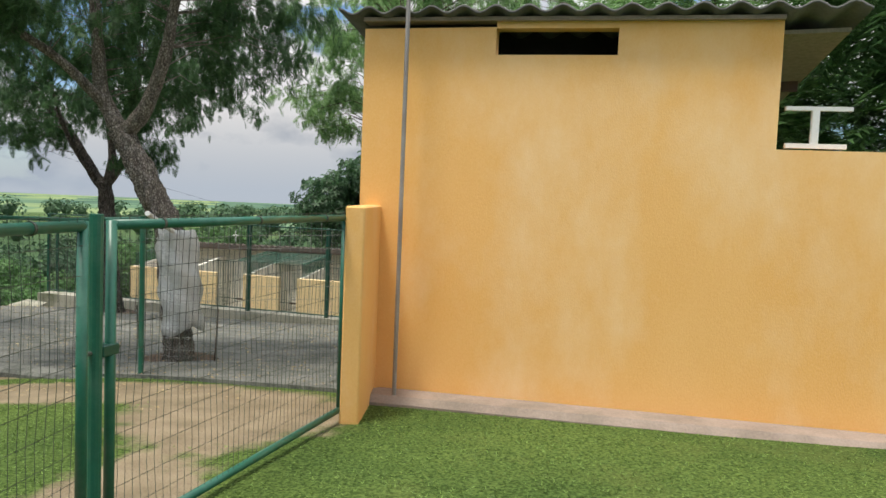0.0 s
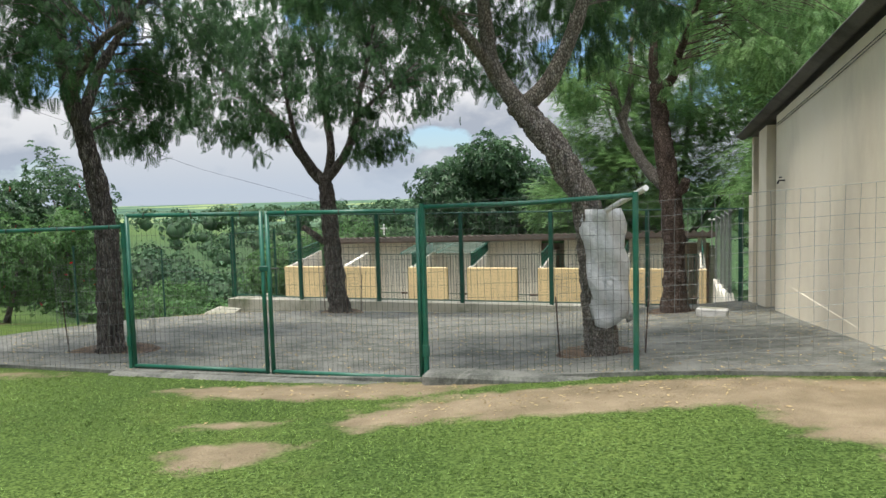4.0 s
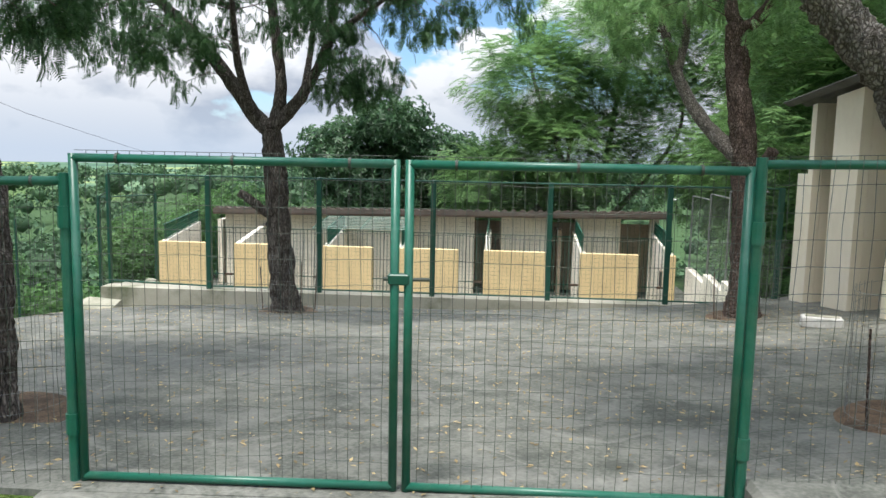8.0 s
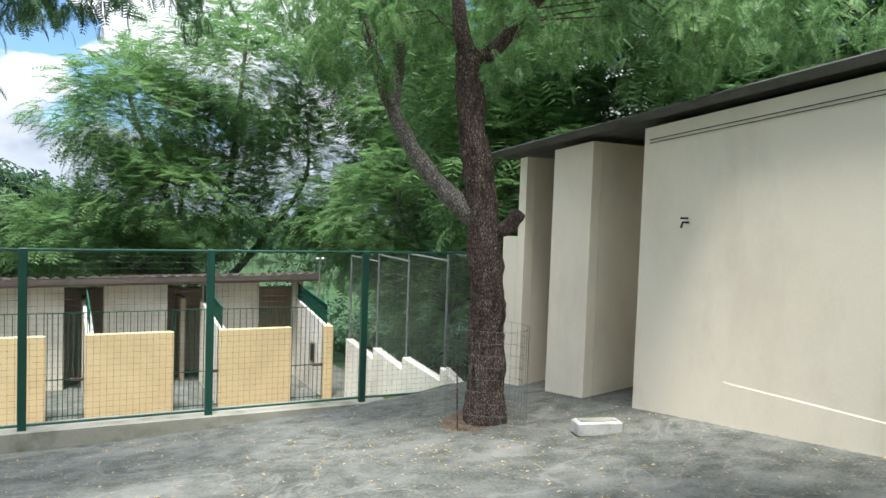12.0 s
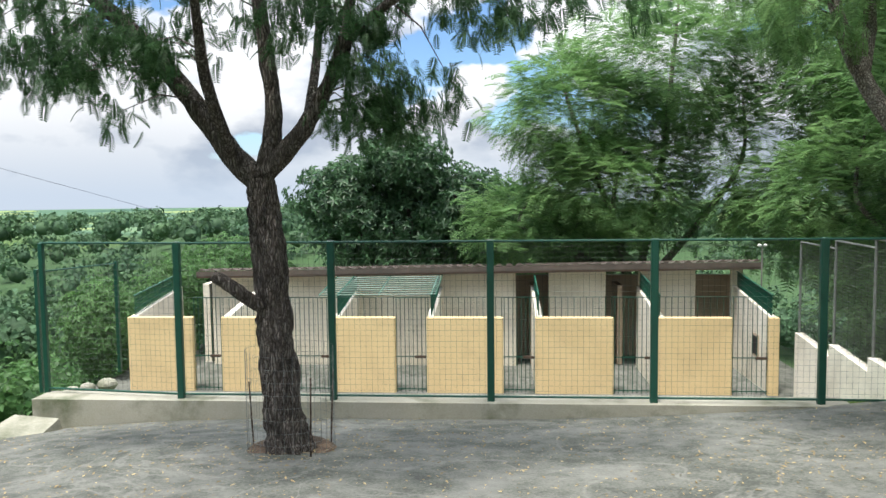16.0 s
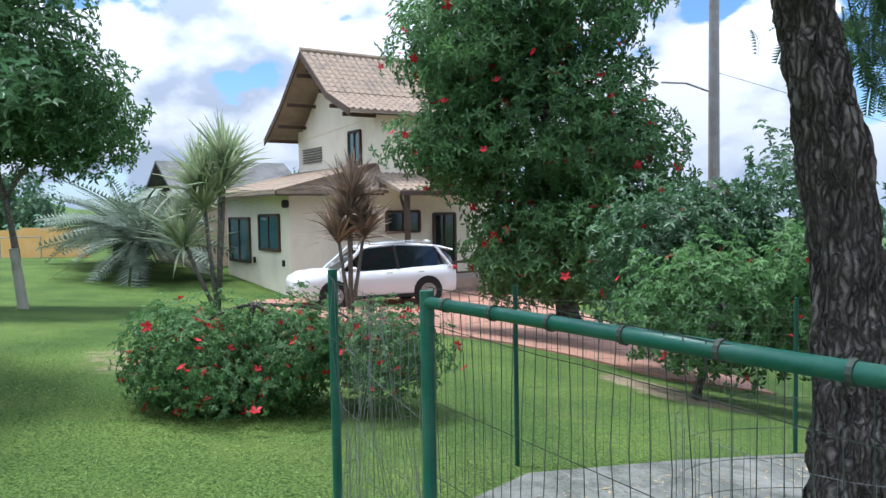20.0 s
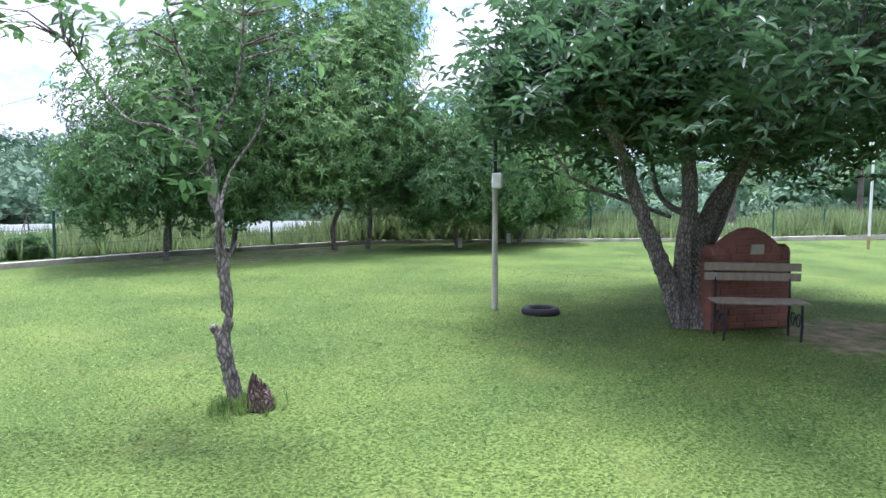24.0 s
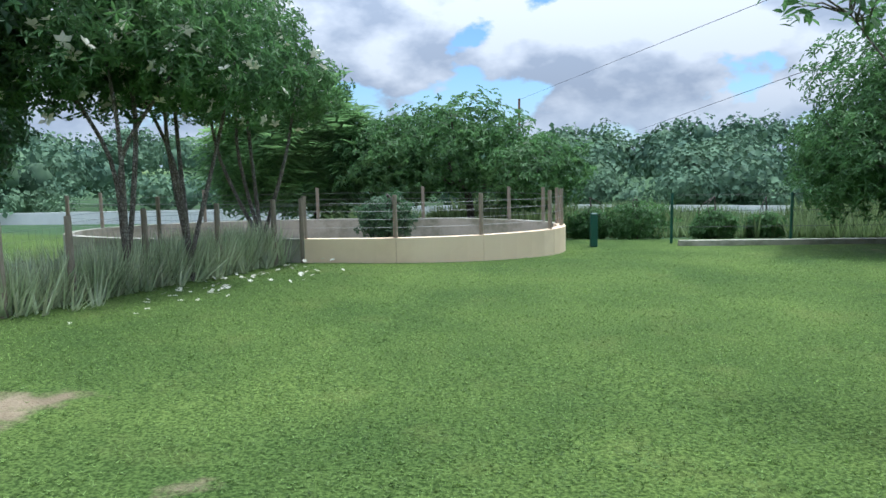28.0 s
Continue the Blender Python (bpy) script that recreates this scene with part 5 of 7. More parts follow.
leafy_tree("reddish neem tree with a pale side limb near the wall", NEEM_RIGHT, BARK_RED, [((0.9, 12.3, 4.6), (2.8, 2.4, 1.5), 185), ((-0.9, 13.2, 3.4), (1.0, 1.0, 0.7), 30), ((1.7, 10.6, 3.4), (1.1, 1.0, 0.6), 30), ((2.3, 9.0, 3.3), (0.9, 0.8, 0.5), 18)],
           NEEM, LEAF_LIGHT, 24, 0.17, 0.75, 13, extra=(NEEM_RIGHT_LIMB, BARK_PALE), jitter=0.085, share=1.35, twig_every=2)
leafy_tree("leaning neem tree with pale scaly bark", NEEM_LEANING, BARK_PALE, [((-2.4, 7.2, 4.6), (2.5, 2.2, 1.3), 190), ((-3.6, 6.6, 3.5), (1.0, 0.9, 0.7), 32), ((-1.2, 8.3, 3.5), (1.1, 1.0, 0.7), 32), ((-2.6, 8.4, 3.1), (0.8, 0.7, 0.5), 16)],
           NEEM, LEAF_NEEM, 25, 0.142, 0.75, 14, jitter=0.085, share=1.9, twig_every=2)


def auto_limbs(base, blobs, r, rng, lean=(0, 0), fork_at=None):
    """A trunk and limbs that reach into the crown's blobs."""
    b = Vector(base)
    low = min(c[2] - 0.6 * q[2] for c, q, _ in blobs)
    cx, cy = np.mean([c[0] for c, _, _ in blobs]), np.mean([c[1] for c, _, _ in blobs])
    fork = Vector((b.x + 0.35 * (cx - b.x) + lean[0], b.y + 0.35 * (cy - b.y) + lean[1], max(b.z + 0.9, b.z + 0.75 * (low - b.z))))
    if fork_at:
        fork = Vector((b.x, b.y, b.z + fork_at))
    limbs = [([b - Vector((0, 0, 0.15)), b.lerp(fork, 0.5) + Vector((rng.uniform(-0.1, 0.1), rng.uniform(-0.1, 0.1), 0)), fork], (r, r * 0.75))]
    for c, q, _ in blobs:
        c = Vector(c)
        mid = fork.lerp(c, 0.5) + Vector((rng.uniform(-0.3, 0.3), rng.uniform(-0.3, 0.3), 0.1))
        limbs.append(([fork, mid, c, c + Vector((rng.uniform(-0.5, 0.5), rng.uniform(-0.5, 0.5), q[2] * 0.7))], (r * 0.6, r * 0.12)))
    return limbs


LEAF_SHARE = 1.9


def crown_tree(label, base, blobs, template, leaf, size, bark, r, seed, tilt=0.55, category="tree", name="tree", lean=(0, 0), flowers=None, white_foot=0.0, fork_at=None):
    """A tree or shrub whose crown is made of single leaves or sprays in lumpy blobs."""
    rng, py = np.random.RandomState(seed), random.Random(seed)
    t = thing(name, label, category)
    limbs = auto_limbs(base, blobs, r, py, lean, fork_at)
    part("trunk", limb_shape(limbs, 9), bark, t, smooth=True)
    if white_foot:
        b = Vector(base)
        f = limbs[0][0][2]
        part("painted_foot", Shape().tube([b - Vector((0, 0, 0.05)), b.lerp(f, white_foot)], [r * 1.30, r * 1.06], 12), KERB, t, "whitewashed trunk foot")
    arched = template is BAMBOO
    p, ways = in_blobs(blobs, rng, 3.3 if arched else LEAF_SHARE)
    turns = arching(ways, rng) if arched else facing(ways, rng, tilt)
    size = size * (1.35 if arched else 0.50)
    part("crown", scatter("crown", template, p, turns, size * rng.uniform(0.65, 1.3, len(p)), leaf), None, t)["kind"] = "stuff"
    if flowers:
        mat, n, fs, lab = flowers
        q = in_blobs([(c, (s[0] * 1.03, s[1] * 1.03, s[2] * 1.03), n) for c, s, n0 in blobs], rng)[0]
        part("blossom", scatter("blossom", rosette(5, 1, 0.6, 0.1, 0.4), q, rotations(len(q), rng, 0.7), fs * rng.uniform(0.7, 1.3, len(q)), mat), None, t, lab)["kind"] = "stuff"
    return t


BAMBOO = pinnate(5, 1.0, 0.46, 0.115, 0.75)
WHORL = rosette(5, 1.0, 0.32, 0.35, 0.3)
BROAD = rosette(5, 1.0, 0.46, 0.45, 0.3)


def K(u, v, z):
    return tuple(KEN @ Vector((u, v, z)))


# feathery trees behind the kennels
crown_tree("tall light green bamboo thicket behind the kennels", K(2.2, 12.5, -3), [(K(0.2, 12, 3.4), (2.2, 2, 1.8), 1200), (K(2.8, 12, 4.8), (2.6, 2.4, 2.2), 1300), (K(1.2, 11.4, 1.4), (2.1, 1.6, 1.5), 1200), (K(4.6, 12, 2.2), (2.2, 2, 2.2), 900), (K(-1.2, 12, 0.5), (1.7, 1.5, 1.2), 700), (K(0.2, 12, -0.2), (1.8, 1.4, 1.2), 600)], BAMBOO, LEAF_LIGHT, 0.21, BARK_PALE, 0.2, 21)
crown_tree("tall light green bamboo thicket behind the kennels", K(7.5, 11.5, -2), [(K(6.8, 11, 5.4), (2.8, 2.2, 2.2), 1300), (K(8.6, 10.5, 3.2), (2.4, 2, 2.2), 1000), (K(6.0, 10.4, 1.0), (2.4, 1.6, 1.7), 900), (K(9.6, 9.6, 5.2), (2.4, 2, 1.8), 900)], BAMBOO, LEAF_LIGHT, 0.21, BARK_PALE, 0.22, 22)
crown_tree("light green bamboo thicket behind the side run", K(6.2, 7.5, -1.8), [(K(5.6, 7.6, 1.2), (1.8, 1.6, 2.0), 850), (K(7.6, 7.2, 2.2), (1.8, 1.8, 2.4), 800), (K(6.6, 8.6, 3.8), (2.2, 2, 1.8), 800), (K(7.4, 5.0, 1.2), (1.6, 1.6, 1.6), 600), (K(5.7, 5.0, -0.8), (1.4, 2.2, 1.3), 600), (K(8.6, 3.0, 1.0), (1.8, 1.8, 2.0), 550)], BAMBOO, LEAF_LIGHT, 0.21, BARK_PALE, 0.18, 23)
crown_tree("dark round broad-leaved tree behind the kennels", K(-5.0, 15.5, -5), [(K(-5.2, 15.5, 0.2), (3.0, 2.4, 2.2), 1300), (K(-6.6, 15.0, 1.3), (1.6, 1.5, 1.3), 600), (K(-3.2, 15.2, 0.9), (1.9, 1.6, 1.4), 700), (K(-4.8, 14.6, 2.3), (1.5, 1.4, 1.1), 500)], BROAD, LEAF_DARK, 0.36, BARK, 0.2, 24)
crown_tree("mid green bushy tree below the kennels", K(-1.0, 17.5, -5), [(K(-1.4, 17, 0.1), (1.9, 1.6, 1.6), 800), (K(0.6, 16.5, -0.4), (1.6, 1.5, 1.3), 600), (K(-2.6, 16.2, -0.8), (1.7, 1.4, 1.3), 600)], BROAD, LEAF_MID, 0.34, BARK, 0.16, 25)
crown_tree("low green shrub beside the kennel block", K(-9.8, 6.2, -2.6), [(K(-9.9, 6.2, -1.3), (1.0, 1.2, 1.1), 500), (K(-9.2, 8.2, -1.0), (1.0, 1.2, 1.2), 500), (K(-8.6, 10.0, -0.7), (1.4, 1.2, 1.1), 500)], BROAD, LEAF_MID, 0.24, BARK, 0.07, 26, category="shrub", name="shrub")
# trees behind the utility building
for i, (x, y, sd) in enumerate(((6.6, 13.5, 31), (8.8, 9.5, 32), (5.4, 17.0, 33), (11.5, 12.5, 34))):
    z = ground_z(x, y)
    crown_tree("dark green tree with pale bare branches behind the building", (x, y, z), [((x - 0.6, y, z + 5.4), (2.4, 2.2, 1.8), 620), ((x + 1.2, y + 0.6, z + 4.0), (2.0, 2.0, 1.8), 480), ((x - 0.4, y - 0.8, z + 3.0), (1.8, 1.6, 1.5), 440)],
               BAMBOO, LEAF_MID if i % 2 else LEAF_LIGHT, 0.30, BARK_PALE, 0.17, sd)
# great umbrella tree on the lawn
leafy_tree("wide dark umbrella tree with several trunks on the lawn", BIG_TREE, BARK_GREY, [((-14.0, 2.7, 2.75), (3.3, 3.3, 0.95), 500), ((-14.9, 4.7, 2.65), (1.8, 1.6, 0.8), 180), ((-12.9, 1.1, 2.50), (1.4, 1.4, 0.8), 150), ((-13.9, 2.6, 3.9), (2.6, 2.6, 0.6), 110), ((-16.0, 1.6, 2.65), (2.0, 2.2, 0.9), 160)],
           WHORL, LEAF_DARK, 15, 0.130, 0.1, 41, jitter=0.22, twig_every=3)
leafy_tree("slender crooked sapling with sparse pale leaves", SAPLING, BARK_GREY, [((-8.75, 1.30, 2.6), (0.55, 0.55, 0.45), 30), ((-8.2, 0.7, 2.3), (0.25, 0.3, 0.5), 14), ((-8.85, 0.55, 2.8), (0.45, 0.45, 0.4), 20), ((-7.8, 0.15, 2.4), (0.30, 0.3, 0.25), 12), ((-8.35, 1.0, 1.55), (0.16, 0.16, 0.35), 10)],
           blade_leaf(1, 0.42, 0.05, 0.15), LEAF_MID, 9, 0.105, 0.2, 42, jitter=0.06)
crown_tree("tall broad-leaved tree with whitewashed foot on the lawn", (-24.1, 7.32, -0.48), [((-24.1, 6.6, 4.5), (2.4, 2.5, 2.2), 1900), ((-24.2, 8.3, 3.6), (1.7, 1.6, 1.4), 800), ((-24.0, 5.0, 3.5), (1.7, 1.6, 1.4), 800), ((-24.1, 6.5, 6.9), (2.1, 2.3, 1.8), 1000)], WHORL, LEAF_MID, 0.34, BARK_PALE, 0.085, 43, white_foot=0.55)
# flowering giant and shrubs by the drive
crown_tree("tall dense tree overgrown with red bougainvillea", (-18.0, 17.3, -0.9), [((-18.4, 16.9, 3.0), (2.3, 2.3, 2.1), 1500), ((-19.0, 15.6, 5.0), (2.0, 1.9, 1.7), 1200), ((-18.0, 17.2, 6.0), (2.2, 2.2, 2.2), 1400), ((-19.4, 15.4, 2.9), (1.5, 1.5, 1.2), 700), ((-17.0, 17.6, 2.2), (1.7, 1.7, 1.9), 900), ((-18.4, 16.6, 7.9), (1.9, 1.9, 1.4), 800), ((-17.8, 16.6, 0.6), (2.0, 1.7, 1.3), 1000)],
           WHORL, LEAF_MID, 0.33, BARK, 0.24, 44, flowers=(FLOWER, 55, 0.12, "red bougainvillea flowers"))
crown_tree("glossy dark green shrub beside the driveway", (-13.4, 15.4, -0.8), [((-13.4, 15.2, 0.6), (1.3, 1.4, 1.3), 1000), ((-12.2, 16.2, 0.9), (1.3, 1.2, 1.5), 900), ((-13.8, 16.2, 0.5), (1.1, 1.2, 1.3), 700)], BROAD, LEAF_DARK, 0.20, BARK, 0.06, 45, category="shrub", name="shrub", flowers=(FLOWER, 16, 0.065, "red flowers"))
crown_tree("glossy dark green shrub at the yard edge", (-11.6, 13.4, -0.7), [((-11.6, 13.6, 0.2), (1.0, 1.0, 0.9), 600), ((-11.0, 14.6, 0.3), (0.9, 0.9, 0.9), 500)], BROAD, LEAF_MID, 0.18, BARK, 0.05, 46, category="shrub", name="shrub", flowers=(FLOWER, 16, 0.065, "red flowers"))
crown_tree("hibiscus hedge with red flowers on the lawn", (-12.3, 8.1, -0.25), [((-12.55, 7.7, 0.20), (0.75, 0.6, 0.52), 1300), ((-12.25, 8.5, 0.20), (0.75, 0.6, 0.50), 1300), ((-11.9, 9.3, 0.14), (0.7, 0.6, 0.45), 1100), ((-12.4, 8.1, 0.0), (0.85, 0.9, 0.38), 900)], BROAD, LEAF_MID, 0.08, BARK, 0.03, 47, category="hedge", name="hedge", flowers=(FLOWER, 60, 0.052, "red hibiscus flowers"))
# trees along the far kerb
ROW = [(-13.2, -8.1, 1.6, 3.0, LEAF_MID), (-14.75, -8.3, 1.7, 4.2, LEAF_MID), (-16.9, -7.5, 1.8, 4.2, LEAF_LIGHT), (-17.8, -7.5, 1.3, 4.4, LEAF_LIGHT), (-19.4, -6.1, 1.5, 2.5, LEAF_MID), (-21.6, -6.0, 1.1, 2.2, LEAF_LIGHT), (-25.5, -8.2, 1.9, 3.2, LEAF_MID)]
for i, (x, y, r, h, lf) in enumerate(ROW):
    r, h = r * 1.15, h * 1.32
    z = ground_z(x, y)
    crown_tree("dense dark green lawn tree with low crown", (x, y, z), [((x, y, z + h * 0.56), (r, r, h * 0.42), 1500), ((x - 0.5 * r, y - 0.3, z + h * 0.9), (r * 0.75, r * 0.75, h * 0.3), 700), ((x + 0.6 * r, y + 0.3, z + h * 0.38), (r * 0.65, r * 0.65, h * 0.24), 650), ((x - 0.6 * r, y + 0.4, z + h * 0.36), (r * 0.65, r * 0.65, h * 0.22), 650)], WHORL, lf, 0.23, BARK_PALE, 0.062, 50 + i, white_foot=0.25 if i == 4 else 0)
# plumeria trees in the strap-leaf bed
for i, (x, y) in enumerate(((-1.80, -3.30), (-2.21, -4.14), (-2.60, -6.0))):
    crown_tree("plumeria tree with white flowers in the bed", (x, y, 0.0), [((x + 0.15, y, 3.05), (1.15, 1.1, 0.85), 620), ((x - 0.55, y - 0.2, 2.55), (0.75, 0.75, 0.6), 330), ((x + 0.6, y + 0.2, 2.55), (0.75, 0.75, 0.6), 330), ((x + 0.3, y - 0.5, 3.6), (0.8, 0.8, 0.55), 260)],
               WHORL, LEAF_MID, 0.19, BARK_PALE, 0.055, 60 + i, flowers=(PETAL, 34, 0.085, "white flowers"), fork_at=0.30)

# ---- woods and distance ----
def forest(name, label, spots, leaf, seed, per=70, leaf_size=0.19):
    """Many tree crowns as one mesh: leafy lobes round a core."""
    rng = np.random.RandomState(seed)
    S = np.array(spots)
    n = len(S)
    lobes = 9
    c = rng.normal(0, 1, (n, lobes, 3))
    c /= np.linalg.norm(c, axis=2, keepdims=True)
    c[:, :, 2] = np.abs(c[:, :, 2]) * 0.9 - 0.15
    c *= rng.uniform(0.40, 0.72, (n, lobes, 1))
    d = rng.normal(0, 1, (n, per, 3))
    d /= np.linalg.norm(d, axis=2, keepdims=True)
    pick = rng.randint(0, lobes, (n, per))
    lobe = np.take_along_axis(c, pick[..., None].repeat(3, 2), 1)
    p = S[:, None, :3] + (lobe + d * np.array([1, 1, 0.8]) * rng.uniform(0.30, 0.50, (n, per, 1))) * S[:, None, 3:4]
    d = d + lobe * 0.6
    sizes = np.repeat(S[:, 3] * leaf_size, per) * rng.uniform(0.6, 1.3, n * per)
    me = scatter(name, ([(-0.5, 0, 0), (0.05, -0.42, 0.14), (0.6, 0, -0.12), (0.05, 0.42, 0.14)], [(0, 1, 2), (0, 2, 3)]), p.reshape(-1, 3), facing(d.reshape(-1, 3), rng, 0.36, 0.15), sizes, leaf)
    ob = solid(name, me, None, label, "forest", "stuff")
    bm = bmesh.new()
    bmesh.ops.create_icosphere(bm, subdivisions=1, radius=1)
    tv = [tuple(v.co * 0.86) for v in bm.verts]
    tf = [tuple(v.index for v in f.verts) for f in bm.faces]
    bm.free()
    core = scatter("core", (tv, tf), S[:, :3], rotations(n, rng, 0.3), S[:, 3] * 0.46, leaf)
    part("core", core, None, ob)
    return ob


def valley_spots():
    rng = np.random.RandomState(71)
    out = []
    while len(out) < 900:
        az, d = rng.uniform(-62, 48), 30 * (14 ** rng.uniform(0, 1))
        x, y = -5 - d * math.sin(math.radians(-az)), 12 + d * math.cos(math.radians(az))
        u, v = (x + 1.33) * 0.968 - (y - 15.1) * 0.25, (x + 1.33) * 0.25 + (y - 15.1) * 0.968
        if v < 12 or (d < 60 and -38 < az < -24 and rng.random() < 0.6):
            continue
        r = rng.uniform(1.3, 2.2) * (0.75 + d / 95)
        out.append((x, y, ground_z(x, y) + r * 0.75, min(r, 6.5)))
    for i in range(330):
        az, d = rng.uniform(-52, 30), rng.uniform(200, 420)
        if -36 < az < -18 and rng.random() < 0.7:
            continue
        x, y = -5 - d * math.sin(math.radians(-az)), 12 + d * math.cos(math.radians(az))
        r = rng.uniform(4.5, 8.0)
        out.append((x, y, 0.2 - 0.012 * d - r * 0.85 + rng.uniform(-1.5, 0.6), r))
    return out


VALLEY = valley_spots()
near_wood = [q for q in VALLEY if math.hypot(q[0] + 5, q[1] - 12) < 68]
forest("valley_bushes", "green bushes and small trees on the slope below the garden", near_wood, LEAF_FAR, 78, 400, 0.13)
forest("valley_forest", "dense green wooded valley below the garden", [q for q in VALLEY if q not in near_wood], LEAF_FAR, 72, 100, 0.22)


rng_h = np.random.RandomState(76)
hs = []
for i in range(60):
    az, d = rng_h.uniform(14, 40), rng_h.uniform(20, 36)
    x, y = -5.4 - d * math.sin(math.radians(az)), 6.5 + d * math.cos(math.radians(az))
    if x < -16.5 and y < 24:
        continue
    r = rng_h.uniform(0.6, 1.3) * (0.7 + d / 40)
    hs.append((x, y, ground_z(x, y) + 0.35 * r, r))
forest("hillside_bushes", "low green bushes on the slope below the lawn", hs, LEAF_MID, 77, 600, 0.115)


def south_spots():
    rng = np.random.RandomState(73)
    out = []
    for i in range(230):
        az, d = rng.uniform(84, 215), rng.uniform(56, 92)
        x, y = -5.5 - d * math.sin(math.radians(az)), 5 + d * math.cos(math.radians(az))
        r = rng.uniform(2.6, 4.6)
        top = 0.7 + (d - 54) * 0.125 + rng.uniform(-0.8, 0.8) + (1.0 if rng.random() < 0.05 else 0)
        out.append((x, y, top - r * 0.5, r))
    for i in range(110):
        az, d = rng.uniform(84, 215), rng.uniform(53, 58)
        x, y = -5.5 - d * math.sin(math.radians(az)), 5 + d * math.cos(math.radians(az))
        out.append((x, y, rng.uniform(-1.6, -0.3), rng.uniform(1.6, 2.6)))
    return out


forest("far_woods", "dense green wooded ridge beyond the garden", south_spots(), LEAF_RIDGE_HAZE, 74, 340, 0.13)
nw = [(-60 - 7 * i + 3 * (i % 3), 24 + 5 * (i % 5), 1.0 + (i % 4) * 0.7, 4.2) for i in range(10)] + [(-56 - 3 * i, -6 + 3.1 * i, 1.6 + (i % 3) * 0.9, 3.4) for i in range(7)]
forest("roadside_trees", "dark trees beyond the far end of the lawn", nw, LEAF_DARK, 75, 900, 0.09)

# long white wall beyond the weeds
WALL = [(24, -40), (-9.6, -45), (-31, -39), (-45, -28), (-54, -13), (-63, 4)]
ww = thing("long_white_wall", "long low white wall beyond the weeds", "wall", kind="structure")
for (x0, y0), (x1, y1) in zip(WALL, WALL[1:]):
    n = 4
    for i in range(n):
        a, c = (lerp(x0, x1, i / n), lerp(y0, y1, i / n)), (lerp(x0, x1, (i + 1) / n), lerp(y0, y1, (i + 1) / n))
        L = math.hypot(c[0] - a[0], c[1] - a[1])
        part("panel", Shape().box(((a[0] + c[0]) / 2, (a[1] + c[1]) / 2, -2.2), (L - 0.02, 0.18, 1.9), math.atan2(c[1] - a[1], c[0] - a[0])), WHITE, ww)

# kerb and post fence round the lawn
KERBLINE = [(-9.5, -8.9), (-14, -8.95), (-18.6, -8.3), (-27.6, -2.8), (-40, 2.6), (-49, 6.2)]
lk = thing("lawn_kerb", "low pale concrete kerb at the lawn edge", "kerb", kind="structure")
ff = thing("lawn_fence", "dark post and wire fence beyond the lawn kerb", "fence")
for (x0, y0), (x1, y1) in zip(KERBLINE, KERBLINE[1:]):
    L = math.hypot(x1 - x0, y1 - y0)
    n = max(1, round(L / 2.2))
    g0, g1 = ground_z(x0, y0), ground_z(x1, y1)
    k = Shape()
    nx, ny = -(y1 - y0) / L, (x1 - x0) / L
    k.add([(x0 - nx * .08, y0 - ny * .08, g0 - .3), (x1 - nx * .08, y1 - ny * .08, g1 - .3), (x1 + nx * .08, y1 + ny * .08, g1 - .3), (x0 + nx * .08, y0 + ny * .08, g0 - .3),
           (x0 - nx * .08, y0 - ny * .08, g0 + .10), (x1 - nx * .08, y1 - ny * .08, g1 + .10), (x1 + nx * .08, y1 + ny * .08, g1 + .10), (x0 + nx * .08, y0 + ny * .08, g0 + .10)],
          [(3, 2, 1, 0), (4, 5, 6, 7), (0, 1, 5, 4), (1, 2, 6, 5), (2, 3, 7, 6), (3, 0, 4, 7)])
    part("kerb_length", k, KERB, lk)
    for i in range(n):
        x, y = lerp(x0, x1, i / n) - nx * 0.5 * (-1 if ny > 0 else 1) * -1, lerp(y0, y1, i / n) - abs(ny) * 0.5
        z = ground_z(x, y)
        part("post", Shape().tube([(x, y, z - 0.1), (x, y, z + 0.95)], 0.028, 6), GREEN_DARK, ff)
    for z in (0.3, 0.6, 0.9):
        part("wire", Shape().tube([(x0 - 0.1, y0 - 0.5, g0 + z), (x1 - 0.1, y1 - 0.5, g1 + z)], 0.004, 4), WIRE, ff)


def weeds():
    rng = np.random.RandomState(81)
    n = 12000
    az, d = rng.uniform(95, 190, n), rng.uniform(17.5, 40, n)
    x, y = -5.5 - d * np.sin(np.radians(az)), 5 + d * np.cos(np.radians(az))
    keep = np.ones(n, bool)
    for (x0, y0), (x1, y1) in zip(KERBLINE, KERBLINE[1:]):
        inside_kerb = ((x1 - x0) * (y - y0) - (y1 - y0) * (x - x0)) < 0
        keep &= ~(inside_kerb & (x <= max(x0, x1)) & (x >= min(x0, x1)))
    keep &= ~((x > -9.5) & (y > -9.5))
    x, y = x[keep], y[keep]
    p = np.stack([x, y, ground_height(x, y)], -1)
    h = 0.30 + 0.75 * np.clip(np.sin(0.7 * x) * np.cos(0.5 * y + 1) + 0.3, 0, 1) + rng.uniform(0, 0.12, len(x))
    solid("tall_weeds", scatter("tall_weeds", tuft(7, 1.0, 0.10), p, rotations(len(x), rng, 0.12), h, WEED), None, "tall green weeds beyond the kerb", "weeds", "stuff")


weeds()


